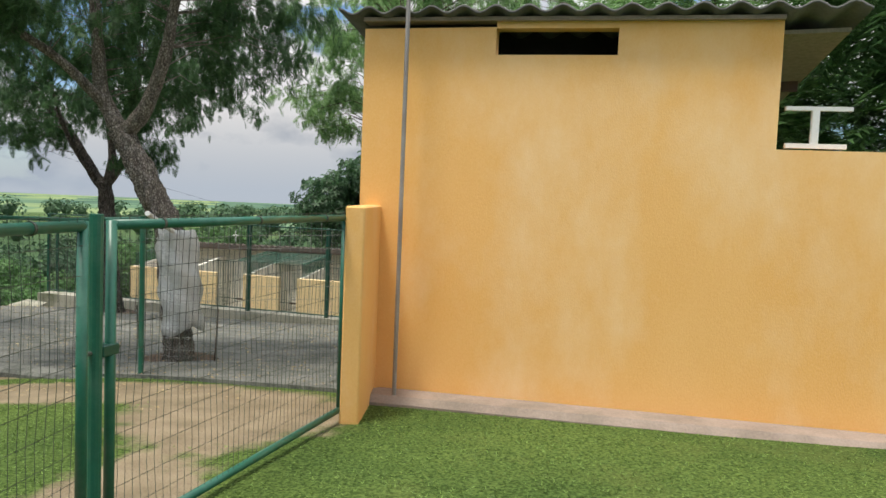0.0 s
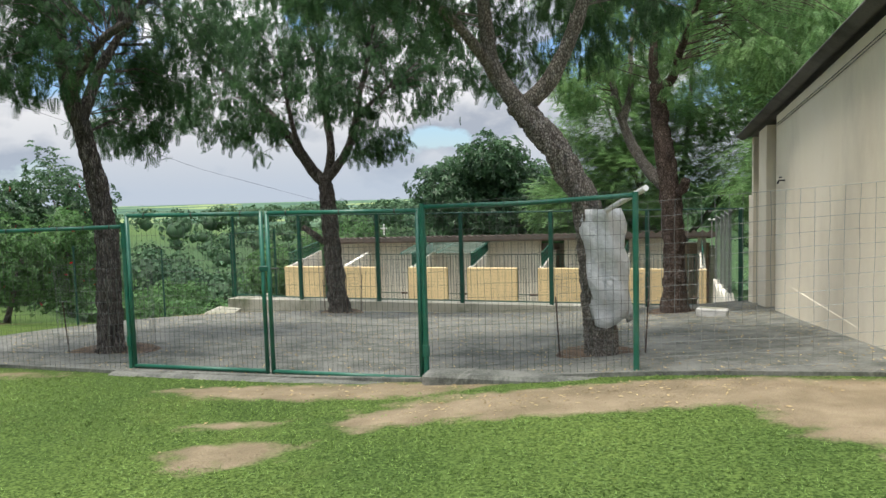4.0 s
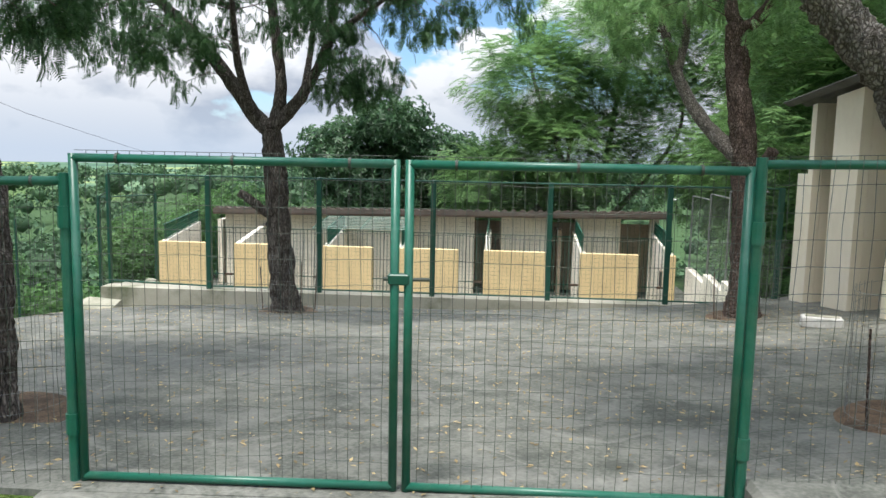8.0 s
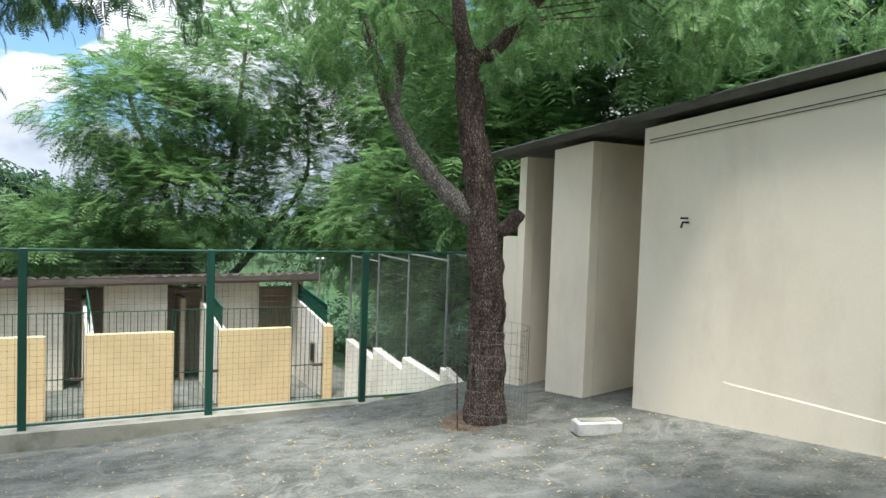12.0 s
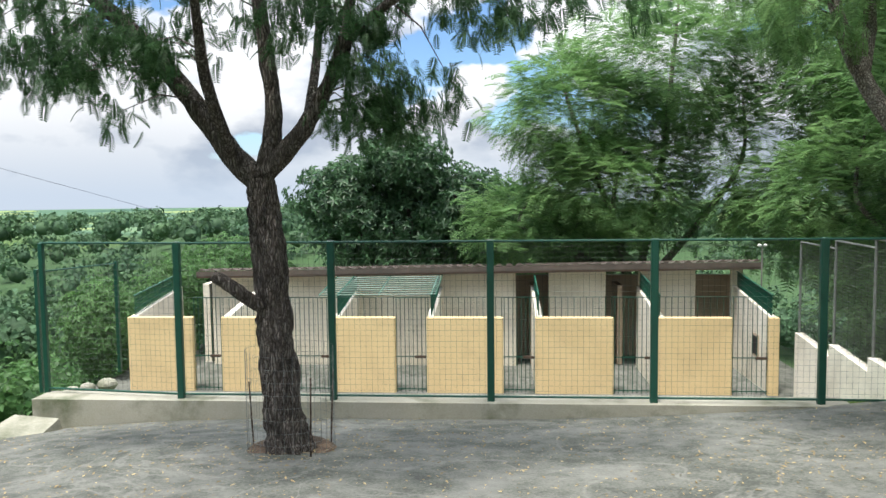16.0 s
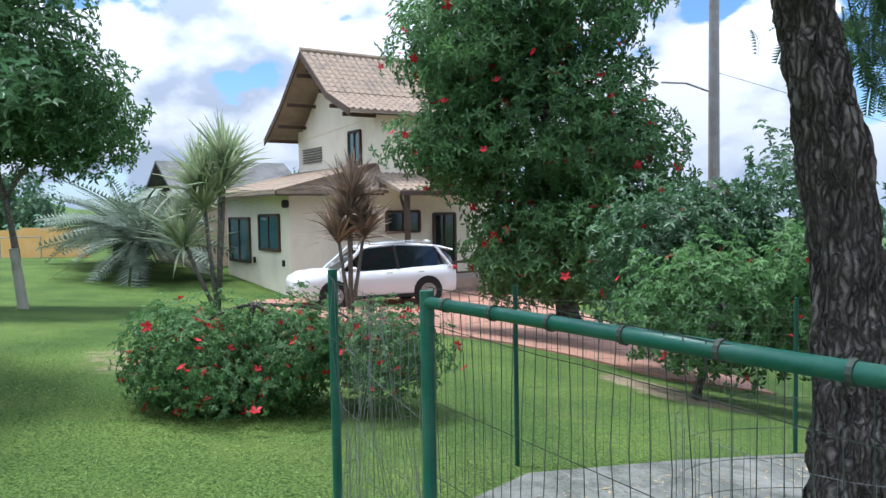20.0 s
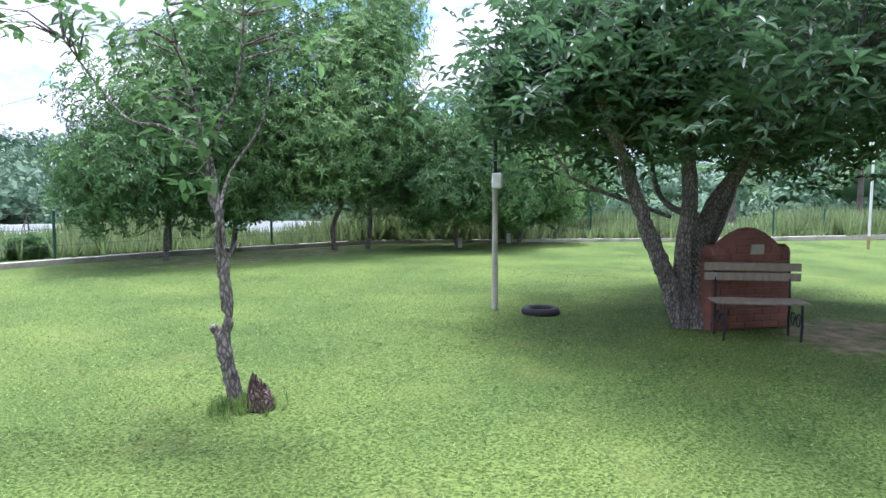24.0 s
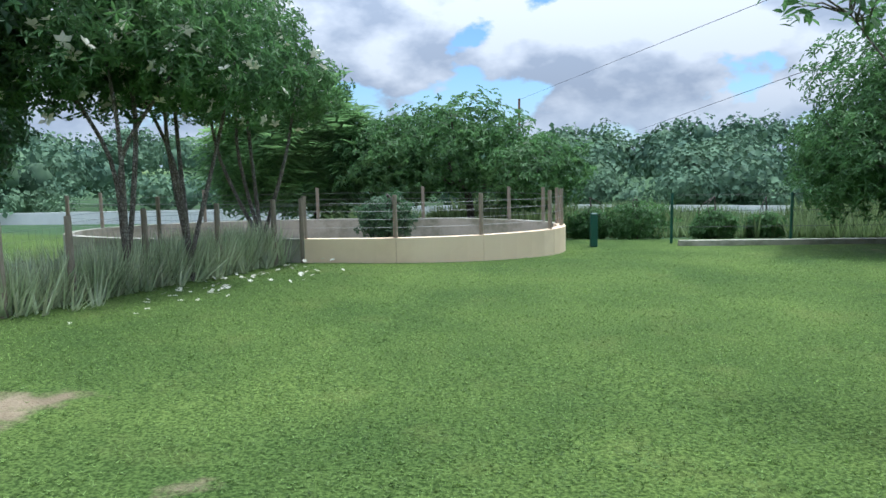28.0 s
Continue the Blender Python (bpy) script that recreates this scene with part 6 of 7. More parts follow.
FLAT_TUFT = ([], [])
for i in range(3):
    a = 2 * math.pi * i / 3 + 0.5 * math.sin(3 * i)
    c0, s0, up = math.cos(a), math.sin(a), 0.35 + 0.2 * (i % 2)
    for x, y, z in ((0.0, -0.13, 0.05), (0.0, 0.13, 0.05), (0.9, 0.0, up)):
        FLAT_TUFT[0].append((c0 * x - s0 * y, s0 * x + c0 * y, z))
    FLAT_TUFT[1].append((3 * i, 3 * i + 1, 3 * i + 2))


def lawn_blades():
    rng = np.random.RandomState(82)
    n = 190000
    r = 1.2 + 10.5 * rng.uniform(0, 1, n) ** 0.85
    a = rng.uniform(0, 2 * np.pi, n)
    cx = np.where(rng.uniform(0, 1, n) < 0.6, -6.2, -3.4)
    cy = np.where(cx < -5, 3.6, 1.6)
    x, y = cx + r * np.cos(a), cy + r * np.sin(a)
    keep = ~inside(YARD, x, y) & (soil_amount(x, y) + rng.uniform(-0.25, 0.3, n) < 0.42)
    lx, ly = (x - 0.66) * 0.985 - (y - 5.4) * 0.172, (x - 0.66) * 0.172 + (y - 5.4) * 0.985
    keep &= ~((lx > -0.15) & (ly > -0.33)) & ~((lx > -0.1) & (lx < 0.25) & (ly > -1.05)) & (y < 9.5)
    x, y = x[keep], y[keep]
    p = np.stack([x, y, ground_height(x, y) + 0.001], -1)
    solid("lawn_grass", scatter("lawn_grass", FLAT_TUFT, p, rotations(len(x), rng, 0.45), rng.uniform(0.013, 0.029, len(x)), GRASS_BLADE), None, "short green lawn grass blades", "grass", "stuff")


lawn_blades()

# ---- house, car and things by the drive ----
def quad_solid(s, a, b, c, d, t):
    """A thin slab: four corners and a thickness downwards."""
    return s.add([a, b, c, d] + [(p[0], p[1], p[2] - t) for p in (a, b, c, d)], [(0, 1, 2, 3), (7, 6, 5, 4), (0, 4, 5, 1), (1, 5, 6, 2), (2, 6, 7, 3), (3, 7, 4, 0)])


def tiled_slope(a, b, c, d, pitch=0.24, rows=9, lift=0.035):
    """A roof slope a-b (eave) to d-c (ridge): a slab with rolls of clay tile in stepped courses."""
    s = Shape()
    quad_solid(s, a, b, c, d, 0.10)
    A, B, C, D = (Vector(p) for p in (a, b, c, d))
    n = (B - A).cross(D - A).normalized()
    if n.z < 0:
        n = -n
    m = max(4, round((B - A).length / pitch))
    for i in range(m):
        u0, u1 = (i + 0.12) / m, (i + 0.88) / m
        for r in range(rows):
            v0, v1 = r / rows, (r + 1.06) / rows
            p = lambda u, v: A.lerp(B, u).lerp(D.lerp(C, u), min(v, 1))
            h0, h1 = lift * 1.5, lift * 0.9
            q = [p(u0, v0), p((u0 + u1) / 2, v0) + n * h0, p(u1, v0), p(u1, v1), p((u0 + u1) / 2, v1) + n * h1, p(u0, v1)]
            k = n * 0.012
            s.add([tuple(x + k) for x in q], [(0, 1, 4, 5), (1, 2, 3, 4), (0, 2, 1)])
    return s


def tile_pieces(parent, a, b, c, d, pitch, rows, mat, lift=0.05):
    """Single clay tiles on one rectangular slope, a-b the eave and d-c the ridge, all on one mesh."""
    A, B, C, D = (Vector(p) for p in (a, b, c, d))
    ux, uy = (B - A).normalized(), (D - A).normalized()
    n = ux.cross(uy)
    n = n if n.z > 0 else -n
    m = max(1, round((B - A).length / pitch))
    w, h = (B - A).length / m, (D - A).length / rows
    s = Shape()
    arc = [(-0.46, 0.0), (-0.28, 0.75), (0.0, 1.0), (0.28, 0.75), (0.46, 0.0)]
    for y, k in ((0.0, 1.0), (h * 1.08, 0.62)):
        s.v += [(x * w, y, 0.016 + z * lift * k) for x, z in arc] + [(x * w * 0.86, y, max(0.0, z * lift * k - 0.004)) for x, z in arc]
    s.f += [(i, i + 1, i + 11, i + 10) for i in range(4)] + [(i + 1, i, i + 5, i + 6) for i in range(4)]
    me = s.mesh("roof_tile", mat)
    basis = Matrix((ux, uy, n)).transposed().to_4x4()
    for r in range(rows):
        for i in range(m):
            p = A + ux * w * (i + 0.5) + uy * h * r + n * 0.006
            part("roof_tile", me, None, parent, at=Matrix.Translation(p) @ basis)


def house():
    h = thing("house", "cream two-storey house with clay tile roofs", "house")
    z0, ze = -1.5, 2.20
    part("plinth_wall", Shape().box((-31.5, 19.1, (z0 + 2.2) / 2), (6.2, 8.0, 2.2 - z0)), CREAM, h)
    part("upper_wall", Shape().box((-31.4, 20.9, 3.4), (6.4, 5.6, 2.6)), CREAM, h)
    g = Shape()
    y0 = 18.07
    prof = [(-34.6, 4.3), (-33.5, 5.15), (-31.4, 6.95), (-29.3, 5.25), (-28.2, 4.6)]
    g.add([(x, y0, z) for x, z in prof] + [(x, y0 + 0.2, z) for x, z in prof], [(4, 3, 2, 1, 0), (5, 6, 7, 8, 9)] + [(i, i + 1, i + 6, i + 5) for i in range(4)] + [(0, 5, 9, 4)])
    part("gable_wall", g, CREAM, h)
    # upper roof: two slopes, each steep above and flatter at the eave
    yf, yb = 16.9, 24.2
    for sx, lab in ((1, "right"), (-1, "left")):
        xr, xm, xe = -31.4, -31.4 + sx * 2.1, -31.4 + sx * 3.8
        zr, zm, zl = 7.22, 5.50, 4.75 if sx > 0 else 4.40
        if sx > 0:
            slab = part("upper_roof", quad_solid(Shape(), (xm, yf, zm), (xm, yb, zm), (xr, yb, zr), (xr, yf, zr), 0.10), ROOFTILE, h)
            tile_pieces(slab, (xm, yf, zm), (xm, yb, zm), (xr, yb, zr), (xr, yf, zr), 0.26, 9, ROOFTILE)
        else:
            part("upper_roof", tiled_slope((xm, yf, zm), (xm, yb, zm), (xr, yb, zr), (xr, yf, zr), 0.26, 8), ROOFTILE, h)
        part("upper_roof", tiled_slope((xe, yf, zl), (xe, yb, zl), (xm, yb, zm), (xm, yf, zm), 0.26, 6), ROOFTILE, h)
        b = Shape()
        quad_solid(b, (xr, yf - 0.03, zr + 0.02), (xm, yf - 0.03, zm + 0.02), (xm, yf + 0.02, zm + 0.02), (xr, yf + 0.02, zr + 0.02), 0.24)
        quad_solid(b, (xm, yf - 0.03, zm + 0.02), (xe, yf - 0.03, zl + 0.02), (xe, yf + 0.02, zl + 0.02), (xm, yf + 0.02, zm + 0.02), 0.24)
        part("bargeboard", b, WOOD_DARK, h)
        for i in range(4):
            t = 0.12 + 0.25 * i
            part("purlin", Shape().box((lerp(xr, xe, t), 17.5, lerp(zr, zl, t) - 0.26 - 0.45 * math.sin(math.pi * t)), (0.10, 1.2, 0.12)), WOOD_DARK, h)
    part("ridge_cap", Shape().tube([(-31.4, yf, 7.28), (-31.4, yb, 7.28)], 0.10, 8), ROOFTILE, h)
    # lower roof skirts
    part("lower_roof", tiled_slope((-35.5, 14.3, 2.15), (-27.5, 14.3, 2.15), (-28.2, 18.1, 3.05), (-34.6, 18.1, 3.05), 0.26, 9), ROOFTILE, h)
    part("lower_roof", tiled_slope((-27.5, 14.3, 2.15), (-27.5, 18.2, 2.15), (-28.2, 18.2, 3.05), (-28.2, 18.1, 3.05), 0.26, 6), ROOFTILE, h)
    part("porch_roof", tiled_slope((-26.2, 17.9, 2.12), (-26.2, 22.2, 2.12), (-28.2, 22.2, 2.75), (-28.2, 17.9, 2.75), 0.26, 6), ROOFTILE, h)
    part("fascia", Shape().box((-31.5, 14.33, 2.06), (8.0, 0.05, 0.14)), WOOD_DARK, h)
    part("fascia", Shape().box((-27.53, 16.2, 2.06), (0.05, 3.7, 0.14)), WOOD_DARK, h)
    part("fascia", Shape().box((-26.22, 20.0, 2.02), (0.06, 4.2, 0.14)), WOOD_DARK, h)
    for y in (18.3, 21.9):
        part("porch_post", Shape().box((-26.5, y, 0.5), (0.16, 0.16, 3.0), 0, 0.02), WOOD_DARK, h)
    part("porch_brace", Shape().tube([(-26.5, 18.3, 1.2), (-26.9, 18.3, 1.95)], 0.05, 6), WOOD_DARK, h)
    part("porch_floor", Shape().box((-27.3, 20.0, -1.05), (2.0, 4.2, 0.5)), PLINTH, h)
    part("porch_rail", Shape().box((-26.45, 20.2, -0.25), (0.06, 3.4, 0.08)), WOOD_DARK, h)
    part("porch_rail", Shape().box((-26.45, 20.2, -0.6), (0.05, 3.4, 0.06)), WOOD_DARK, h)

    def window(x0, x1, y, za, zb, axis="x", glass=TEALGLASS):
        c, w = ((x0 + x1) / 2, x1 - x0)
        f = Shape()
        size = (lambda a, b, d: (a, d, b)) if axis == "x" else (lambda a, b, d: (d, a, b))
        at = (lambda u, v, o: (u, y - o, v)) if axis == "x" else (lambda u, v, o: (y + o, u, v))
        for u, v, a, b in ((c, za, w, 0.09), (c, zb, w, 0.09), (x0, (za + zb) / 2, 0.09, zb - za), (x1, (za + zb) / 2, 0.09, zb - za), (c, (za + zb) / 2, 0.05, zb - za)):
            f.box(at(u, v, 0.03), size(a, b, 0.10))
        w0 = part("window_frame", f, WOOD_DARK, h)
        part("pane", Shape().box(at(c, (za + zb) / 2, 0.02), size(w - 0.08, zb - za - 0.08, 0.03)), glass, w0)

    window(-31.0, -29.2, 15.1, 0.25, 1.40)
    window(-34.2, -32.0, 15.1, -0.25, 1.30)
    window(-30.02, -29.15, 18.1, 3.08, 4.25)
    window(18.6, 19.9, -28.4, 0.75, 1.45, "y", DARKGLASS)
    window(20.5, 21.4, -28.4, -0.8, 1.35, "y", DARKGLASS)
    v = Shape()
    for i in range(6):
        v.box((-33.2, 18.06, 3.42 + 0.10 * i), (1.7, 0.06, 0.055))
    part("louvre_vent", v, ASHGREY, h)
    part("wall_lamp", Shape().box((-28.2, 14.9, 1.75), (0.22, 0.2, 0.25), 0, 0.04), BLACK, h)
    for x in (-31.6, -28.9):
        part("socket_box", Shape().box((x, 15.07, -0.15), (0.12, 0.06, 0.2)), BLACK, h)
    part("latticework", Shape().box((-26.3, 19.6, -0.95), (0.06, 2.4, 0.3)), ROOFTILE, h)
    return h


house()


def car():
    c = thing("suv", "white sport utility car parked on the driveway", "car", pose(-25.0, 16.2, ground_z(-25.0, 16.2) + 0.05, 0, 0, math.degrees(math.atan2(-0.98, -0.18))))
    # x forward, y left; stations of the lower body: x, half width, belt height, sill height
    st = [(-2.33, 0.62, 0.80, 0.45), (-2.28, 0.80, 1.02, 0.34), (-1.9, 0.90, 1.06, 0.25), (-1.0, 0.93, 1.04, 0.22), (0.2, 0.93, 1.00, 0.22), (0.95, 0.93, 0.98, 0.22), (1.55, 0.91, 1.00, 0.24), (2.05, 0.86, 0.95, 0.28), (2.30, 0.74, 0.84, 0.34), (2.38, 0.60, 0.72, 0.40)]
    s = Shape()
    ring = []
    for x, w, b, a in st:
        ring.append([(x, -w * 0.94, a), (x, -w, a + 0.16), (x, -w * 1.0, lerp(a, b, 0.62)), (x, -w * 0.95, b - 0.03), (x, -w * 0.80, b + 0.02), (x, w * 0.80, b + 0.02), (x, w * 0.95, b - 0.03), (x, w, lerp(a, b, 0.62)), (x, w, a + 0.16), (x, w * 0.94, a)])
    V = [p for r in ring for p in r]
    n = 10
    Fs = [(i * n + j, i * n + (j + 1) % n, (i + 1) * n + (j + 1) % n, (i + 1) * n + j) for i in range(len(st) - 1) for j in range(n)]
    Fs += [tuple(range(n - 1, -1, -1)), tuple(range((len(st) - 1) * n, len(st) * n))]
    s.add(V, Fs)
    body = part("body", s, CARPAINT, c, smooth=True)
    # cabin: dark glass house, white pillars and roof
    cab = [(-2.22, 0.72, 0.55, 1.28), (-1.75, 0.80, 0.62, 1.60), (-0.6, 0.84, 0.66, 1.68), (0.35, 0.84, 0.64, 1.62), (1.15, 0.80, 0.60, 1.02)]
    g = Shape()
    V = [p for x, w, t, z in cab for p in ((x, -w, 1.0), (x, -t, z), (x, t, z), (x, w, 1.0))]
    g.add(V, [(i * 4 + j, i * 4 + (j + 1) % 4, (i + 1) * 4 + (j + 1) % 4, (i + 1) * 4 + j) for i in range(4) for j in range(4)] + [(3, 2, 1, 0), (16, 17, 18, 19)])
    part("cabin_glass", g, DARKGLASS, c)
    r = Shape()
    top = [(-2.30, 0.56, 1.50), (-1.75, 0.64, 1.63), (-0.6, 0.68, 1.71), (0.35, 0.66, 1.65), (0.55, 0.62, 1.60)]
    V = [p for x, w, z in top for p in ((x, -w, z - 0.05), (x, -w * 0.9, z), (x, w * 0.9, z), (x, w, z - 0.05))]
    r.add(V, [(i * 4 + j, i * 4 + j + 1, (i + 1) * 4 + j + 1, (i + 1) * 4 + j) for i in range(4) for j in range(3)] + [(0, 1, 2, 3), (19, 18, 17, 16)] + [(i * 4 + 3, i * 4, (i + 1) * 4, (i + 1) * 4 + 3) for i in range(4)])
    part("roof", r, CARPAINT, c, smooth=True)
    for sy in (-1, 1):
        for (x0, z0), (x1, z1) in (((0.50, 1.62), (1.20, 1.0)), ((-1.68, 1.62), (-2.12, 1.0)), ((-0.42, 1.66), (-0.50, 1.0))):
            mat = CARPAINT if x0 != -0.42 else BLACK
            part("pillar", Shape().tube([(x0, sy * 0.66, z0), (x1, sy * 0.855, z1)], 0.045, 6), mat, c)
        part("roof_rail", Shape().tube([(-1.6, sy * 0.62, 1.73), (0.3, sy * 0.62, 1.70)], 0.018, 6), ALLOY, c)
        m = part("mirror", Shape().box((0.85, sy * 1.02, 1.06), (0.16, 0.20, 0.14), 0, 0.04), CARPAINT, c)
        part("sill_trim", Shape().box((-0.1, sy * 0.925, 0.27), (2.5, 0.05, 0.10), 0, 0.015), BLACK, c)
        part("headlamp", Shape().box((2.14, sy * 0.62, 0.74), (0.30, 0.34, 0.11), sy * -0.35, 0.03), DARKGLASS, c, "headlamp")
        part("tail_lamp", Shape().box((-2.25, sy * 0.66, 0.98), (0.12, 0.36, 0.12), 0, 0.03), LAMPRED, c, "red tail lamp")
        for x in (-0.2, -1.15):
            part("door_handle", Shape().box((x, sy * 0.945, 0.92), (0.18, 0.025, 0.03), 0, 0.01), ALLOY, c)
        for x in (-1.35, 1.36):
            part("wheel_arch", Shape().tube([(x, sy * 0.86, 0.36), (x, sy * 0.945, 0.36)], 0.43, 20), BLACK, c)
            w = part("wheel", Shape().tube([(x, sy * 0.72, 0.35), (x, sy * 0.955, 0.35)], 0.355, 24), BLACK, c, "black tyre")
            rim = Shape().tube([(x, sy * 0.95, 0.35), (x, sy * 0.965, 0.35)], 0.235, 20)
            for k in range(5):
                a = 2 * math.pi * k / 5
                rim.tube([(x, sy * 0.968, 0.35), (x + 0.22 * math.cos(a), sy * 0.968, 0.35 + 0.22 * math.sin(a))], 0.028, 5)
            part("rim", rim, ALLOY, w, "alloy rim")
    part("grille", Shape().box((2.335, 0, 0.62), (0.07, 0.86, 0.20), 0, 0.03), BLACK, c)
    part("bumper_grille", Shape().box((2.30, 0, 0.40), (0.10, 1.1, 0.14), 0, 0.03), BLACK, c)
    part("antenna_fin", Shape().box((-1.7, 0, 1.72), (0.16, 0.03, 0.08), 0, 0.01), CARPAINT, c)
    return c


car()


def spiky(label, x, y, heads, leaf, size, seed, n=70):
    """A dracaena: thin stems, each with a head of sword leaves."""
    rng = np.random.RandomState(seed)
    z = ground_z(x, y)
    t = thing("dracaena", label, "shrub")
    P = []
    for dx, dy, h in heads:
        part("stem", Shape().tube([(x, y, z - 0.05), (x + dx * 0.6, y + dy * 0.6, z + h * 0.55), (x + dx, y + dy, z + h)], [0.06, 0.045, 0.04], 8), BARK_PALE, t, smooth=True)
        P += [(x + dx, y + dy, z + h - 0.25 * rng.random_sample()) for _ in range(n)]
    P = np.array(P)
    sword = ([(0, -0.022, 0), (0, 0.022, 0), (0.55, 0.026, 0.02), (0.55, -0.026, 0.02), (1.0, 0, -0.10)], [(0, 1, 2), (0, 2, 3), (3, 2, 4)])
    part("leaf_head", scatter("leaf_head", sword, P, rotations(len(P), rng, 0.45, -0.95), size * rng.uniform(0.7, 1.2, len(P)), leaf), None, t)
    return t


spiky("tall dracaena with pale striped sword leaves", -22.9, 11.1, [(-0.14, -0.24, 3.0), (0.14, 0.22, 3.4), (-0.4, -0.62, 1.7), (-0.1, -0.2, 2.5), (0.1, 0.1, 2.9)], LEAF_PALE, 1.1, 91, 190)
spiky("dracaena with dry brown sword leaves", -22.4, 14.2, [(-0.1, -0.25, 2.0), (0.05, 0.05, 3.0), (0.12, 0.35, 2.1), (0.0, 0.0, 2.5)], LEAF_DRY, 1.05, 92, 150)


def palm(label, x, y, h, size, leaf, seed, n=26, white=False):
    rng = np.random.RandomState(seed)
    z = ground_z(x, y)
    t = thing("palm", label, "palm")
    part("trunk", Shape().tube([(x, y, z - 0.1), (x + 0.05, y, z + h * 0.5), (x, y, z + h)], [0.16, 0.12, 0.11], 10), BARK_PALE, t, smooth=True)
    if white:
        part("painted_foot", Shape().tube([(x, y, z - 0.05), (x + 0.02, y, z + 0.55)], [0.175, 0.16], 10), WHITE, t, "whitewashed trunk foot")
    P = np.tile((x, y, z + h), (n, 1)) + rng.normal(0, 0.04, (n, 3))
    part("crown", scatter("crown", pinnate(22, 1.0, 0.16, 0.03, 0.55), P, rotations(n, rng, 0.35, -0.45), size * rng.uniform(0.75, 1.15, n), leaf), None, t)
    return t


for i, (x, y, h) in enumerate(((-33.3, 11.7, 1.3), (-35.5, 12.0, 1.5), (-38.5, 12.2, 1.5), (-42, 12.4, 1.6))):
    palm("grey-green date palm with arching fronds", x, y, h, 2.6, PALM_LEAF, 95 + i, 58)
for i, (x, y, h) in enumerate(((-50.5, 2.5, 3.4), (-47.0, 0.5, 3.0), (-36.5, -6.0, 2.7), (-41.5, -2.5, 3.0))):
    palm("coconut palm with whitewashed foot beyond the lawn", x, y, h, 2.0, LEAF_MID, 105 + i, 24, True)

far = thing("garden_wall", "peach rendered wall at the far end of the lawn", "wall", kind="structure")
for (x0, y0), (x1, y1), h in (((-50.3, 6.6), (-49.3, 9.3), 1.35), ((-49.3, 9.3), (-48.0, 12.2), 1.45)):
    part("panel", Shape().box(((x0 + x1) / 2, (y0 + y1) / 2, -0.55 + h / 2), (math.hypot(x1 - x0, y1 - y0), 0.15, h + 0.1), math.atan2(y1 - y0, x1 - x0)), YELLOW, far)
goal = thing("football_goal", "thin metal football goal on the lawn", "goal")
for y in (8.2, 9.9):
    part("upright", Shape().tube([(-46.5, y, -0.55), (-46.5, y, 0.55)], 0.03, 6), STEEL, goal)
part("crossbar", Shape().tube([(-46.5, 8.2, 0.55), (-46.5, 9.9, 0.55)], 0.03, 6), STEEL, goal)
cot = thing("outbuilding", "small dark outbuilding with gabled roof behind the palms", "building")
part("wall", Shape().box((-41, 17.0, 0.6), (6, 5, 3.2)), KBROWN, cot)
r = Shape()
quad_solid(r, (-37.6, 14.0, 2.1), (-37.6, 20, 2.1), (-41, 20, 3.9), (-41, 14.0, 3.9), 0.12)
quad_solid(r, (-41, 14.0, 3.9), (-41, 20, 3.9), (-44.4, 20, 2.1), (-44.4, 14.0, 2.1), 0.12)
part("roof", r, FIBRO, cot)
gatew = thing("picket_gate", "low white picket gate beside the palms", "gate")
for i in range(12):
    part("picket", Shape().box((-36.2 + 0.16 * i, 14.2 + 0.02 * i, -0.35), (0.09, 0.03, 1.1)), WHITE, gatew)
for z in (-0.6, -0.05):
    part("rail", Shape().box((-35.3, 14.36, z), (1.95, 0.04, 0.07)), WHITE, gatew)

pole = thing("utility_pole", "grey utility pole with a street lamp arm", "pole")
pz = ground_z(-17.2, 21.2)
part("shaft", Shape().tube([(-17.2, 21.2, pz - 0.3), (-17.2, 21.2, 8.2)], [0.15, 0.11], 12), STEEL, pole)
part("lamp_arm", Shape().tube([(-17.2, 21.2, 4.1), (-17.6, 20.7, 4.35), (-18.0, 20.3, 4.4)], 0.025, 8), STEEL, pole)
part("lamp_head", Shape().box((-18.1, 20.2, 4.38), (0.42, 0.16, 0.10), 2.2, 0.04), WHITE, pole, "white street lamp head")
cab = thing("overhead_cable", "thin overhead cable sagging over the valley", "cable")
part("cable", Shape().tube([(-17.2, 21.2, 4.6), (-14, 30, 2.4), (-8, 44, -0.5)], 0.006, 5), BLACK, cab)

# clay tile courses on the kennel roof, bowls and a white riser
kb = bpy.data.objects["kennel_block"]
part("tile_roof", tiled_slope((-8.05, 6.45, -0.12), (3.35, 6.45, 0.03), (3.35, 9.25, -0.24), (-8.05, 9.25, -0.39), 0.22, 8), KTILE, kb, "dark weathered clay tiles")
part("fascia", Shape().box((0, 0, 0), (11.4, 0.05, 0.10), m=pose(-2.35, 6.48, -0.135, 0, -math.degrees(math.atan2(0.15, 11.4)), 0)), WOOD_DARK, kb, "dark stained fascia board")
riser = thing("vent_riser", "small white plastic pipe riser on the kennel roof", "pipe", KEN @ pose(-6.3, 6.7, 0.0))
part("upright", Shape().tube([(0, 0, 0.0), (0, 0, 0.34)], 0.022, 8), WHITE, riser)
part("cross_arm", Shape().tube([(-0.1, 0, 0.2), (0.1, 0, 0.2)], 0.02, 8), WHITE, riser)
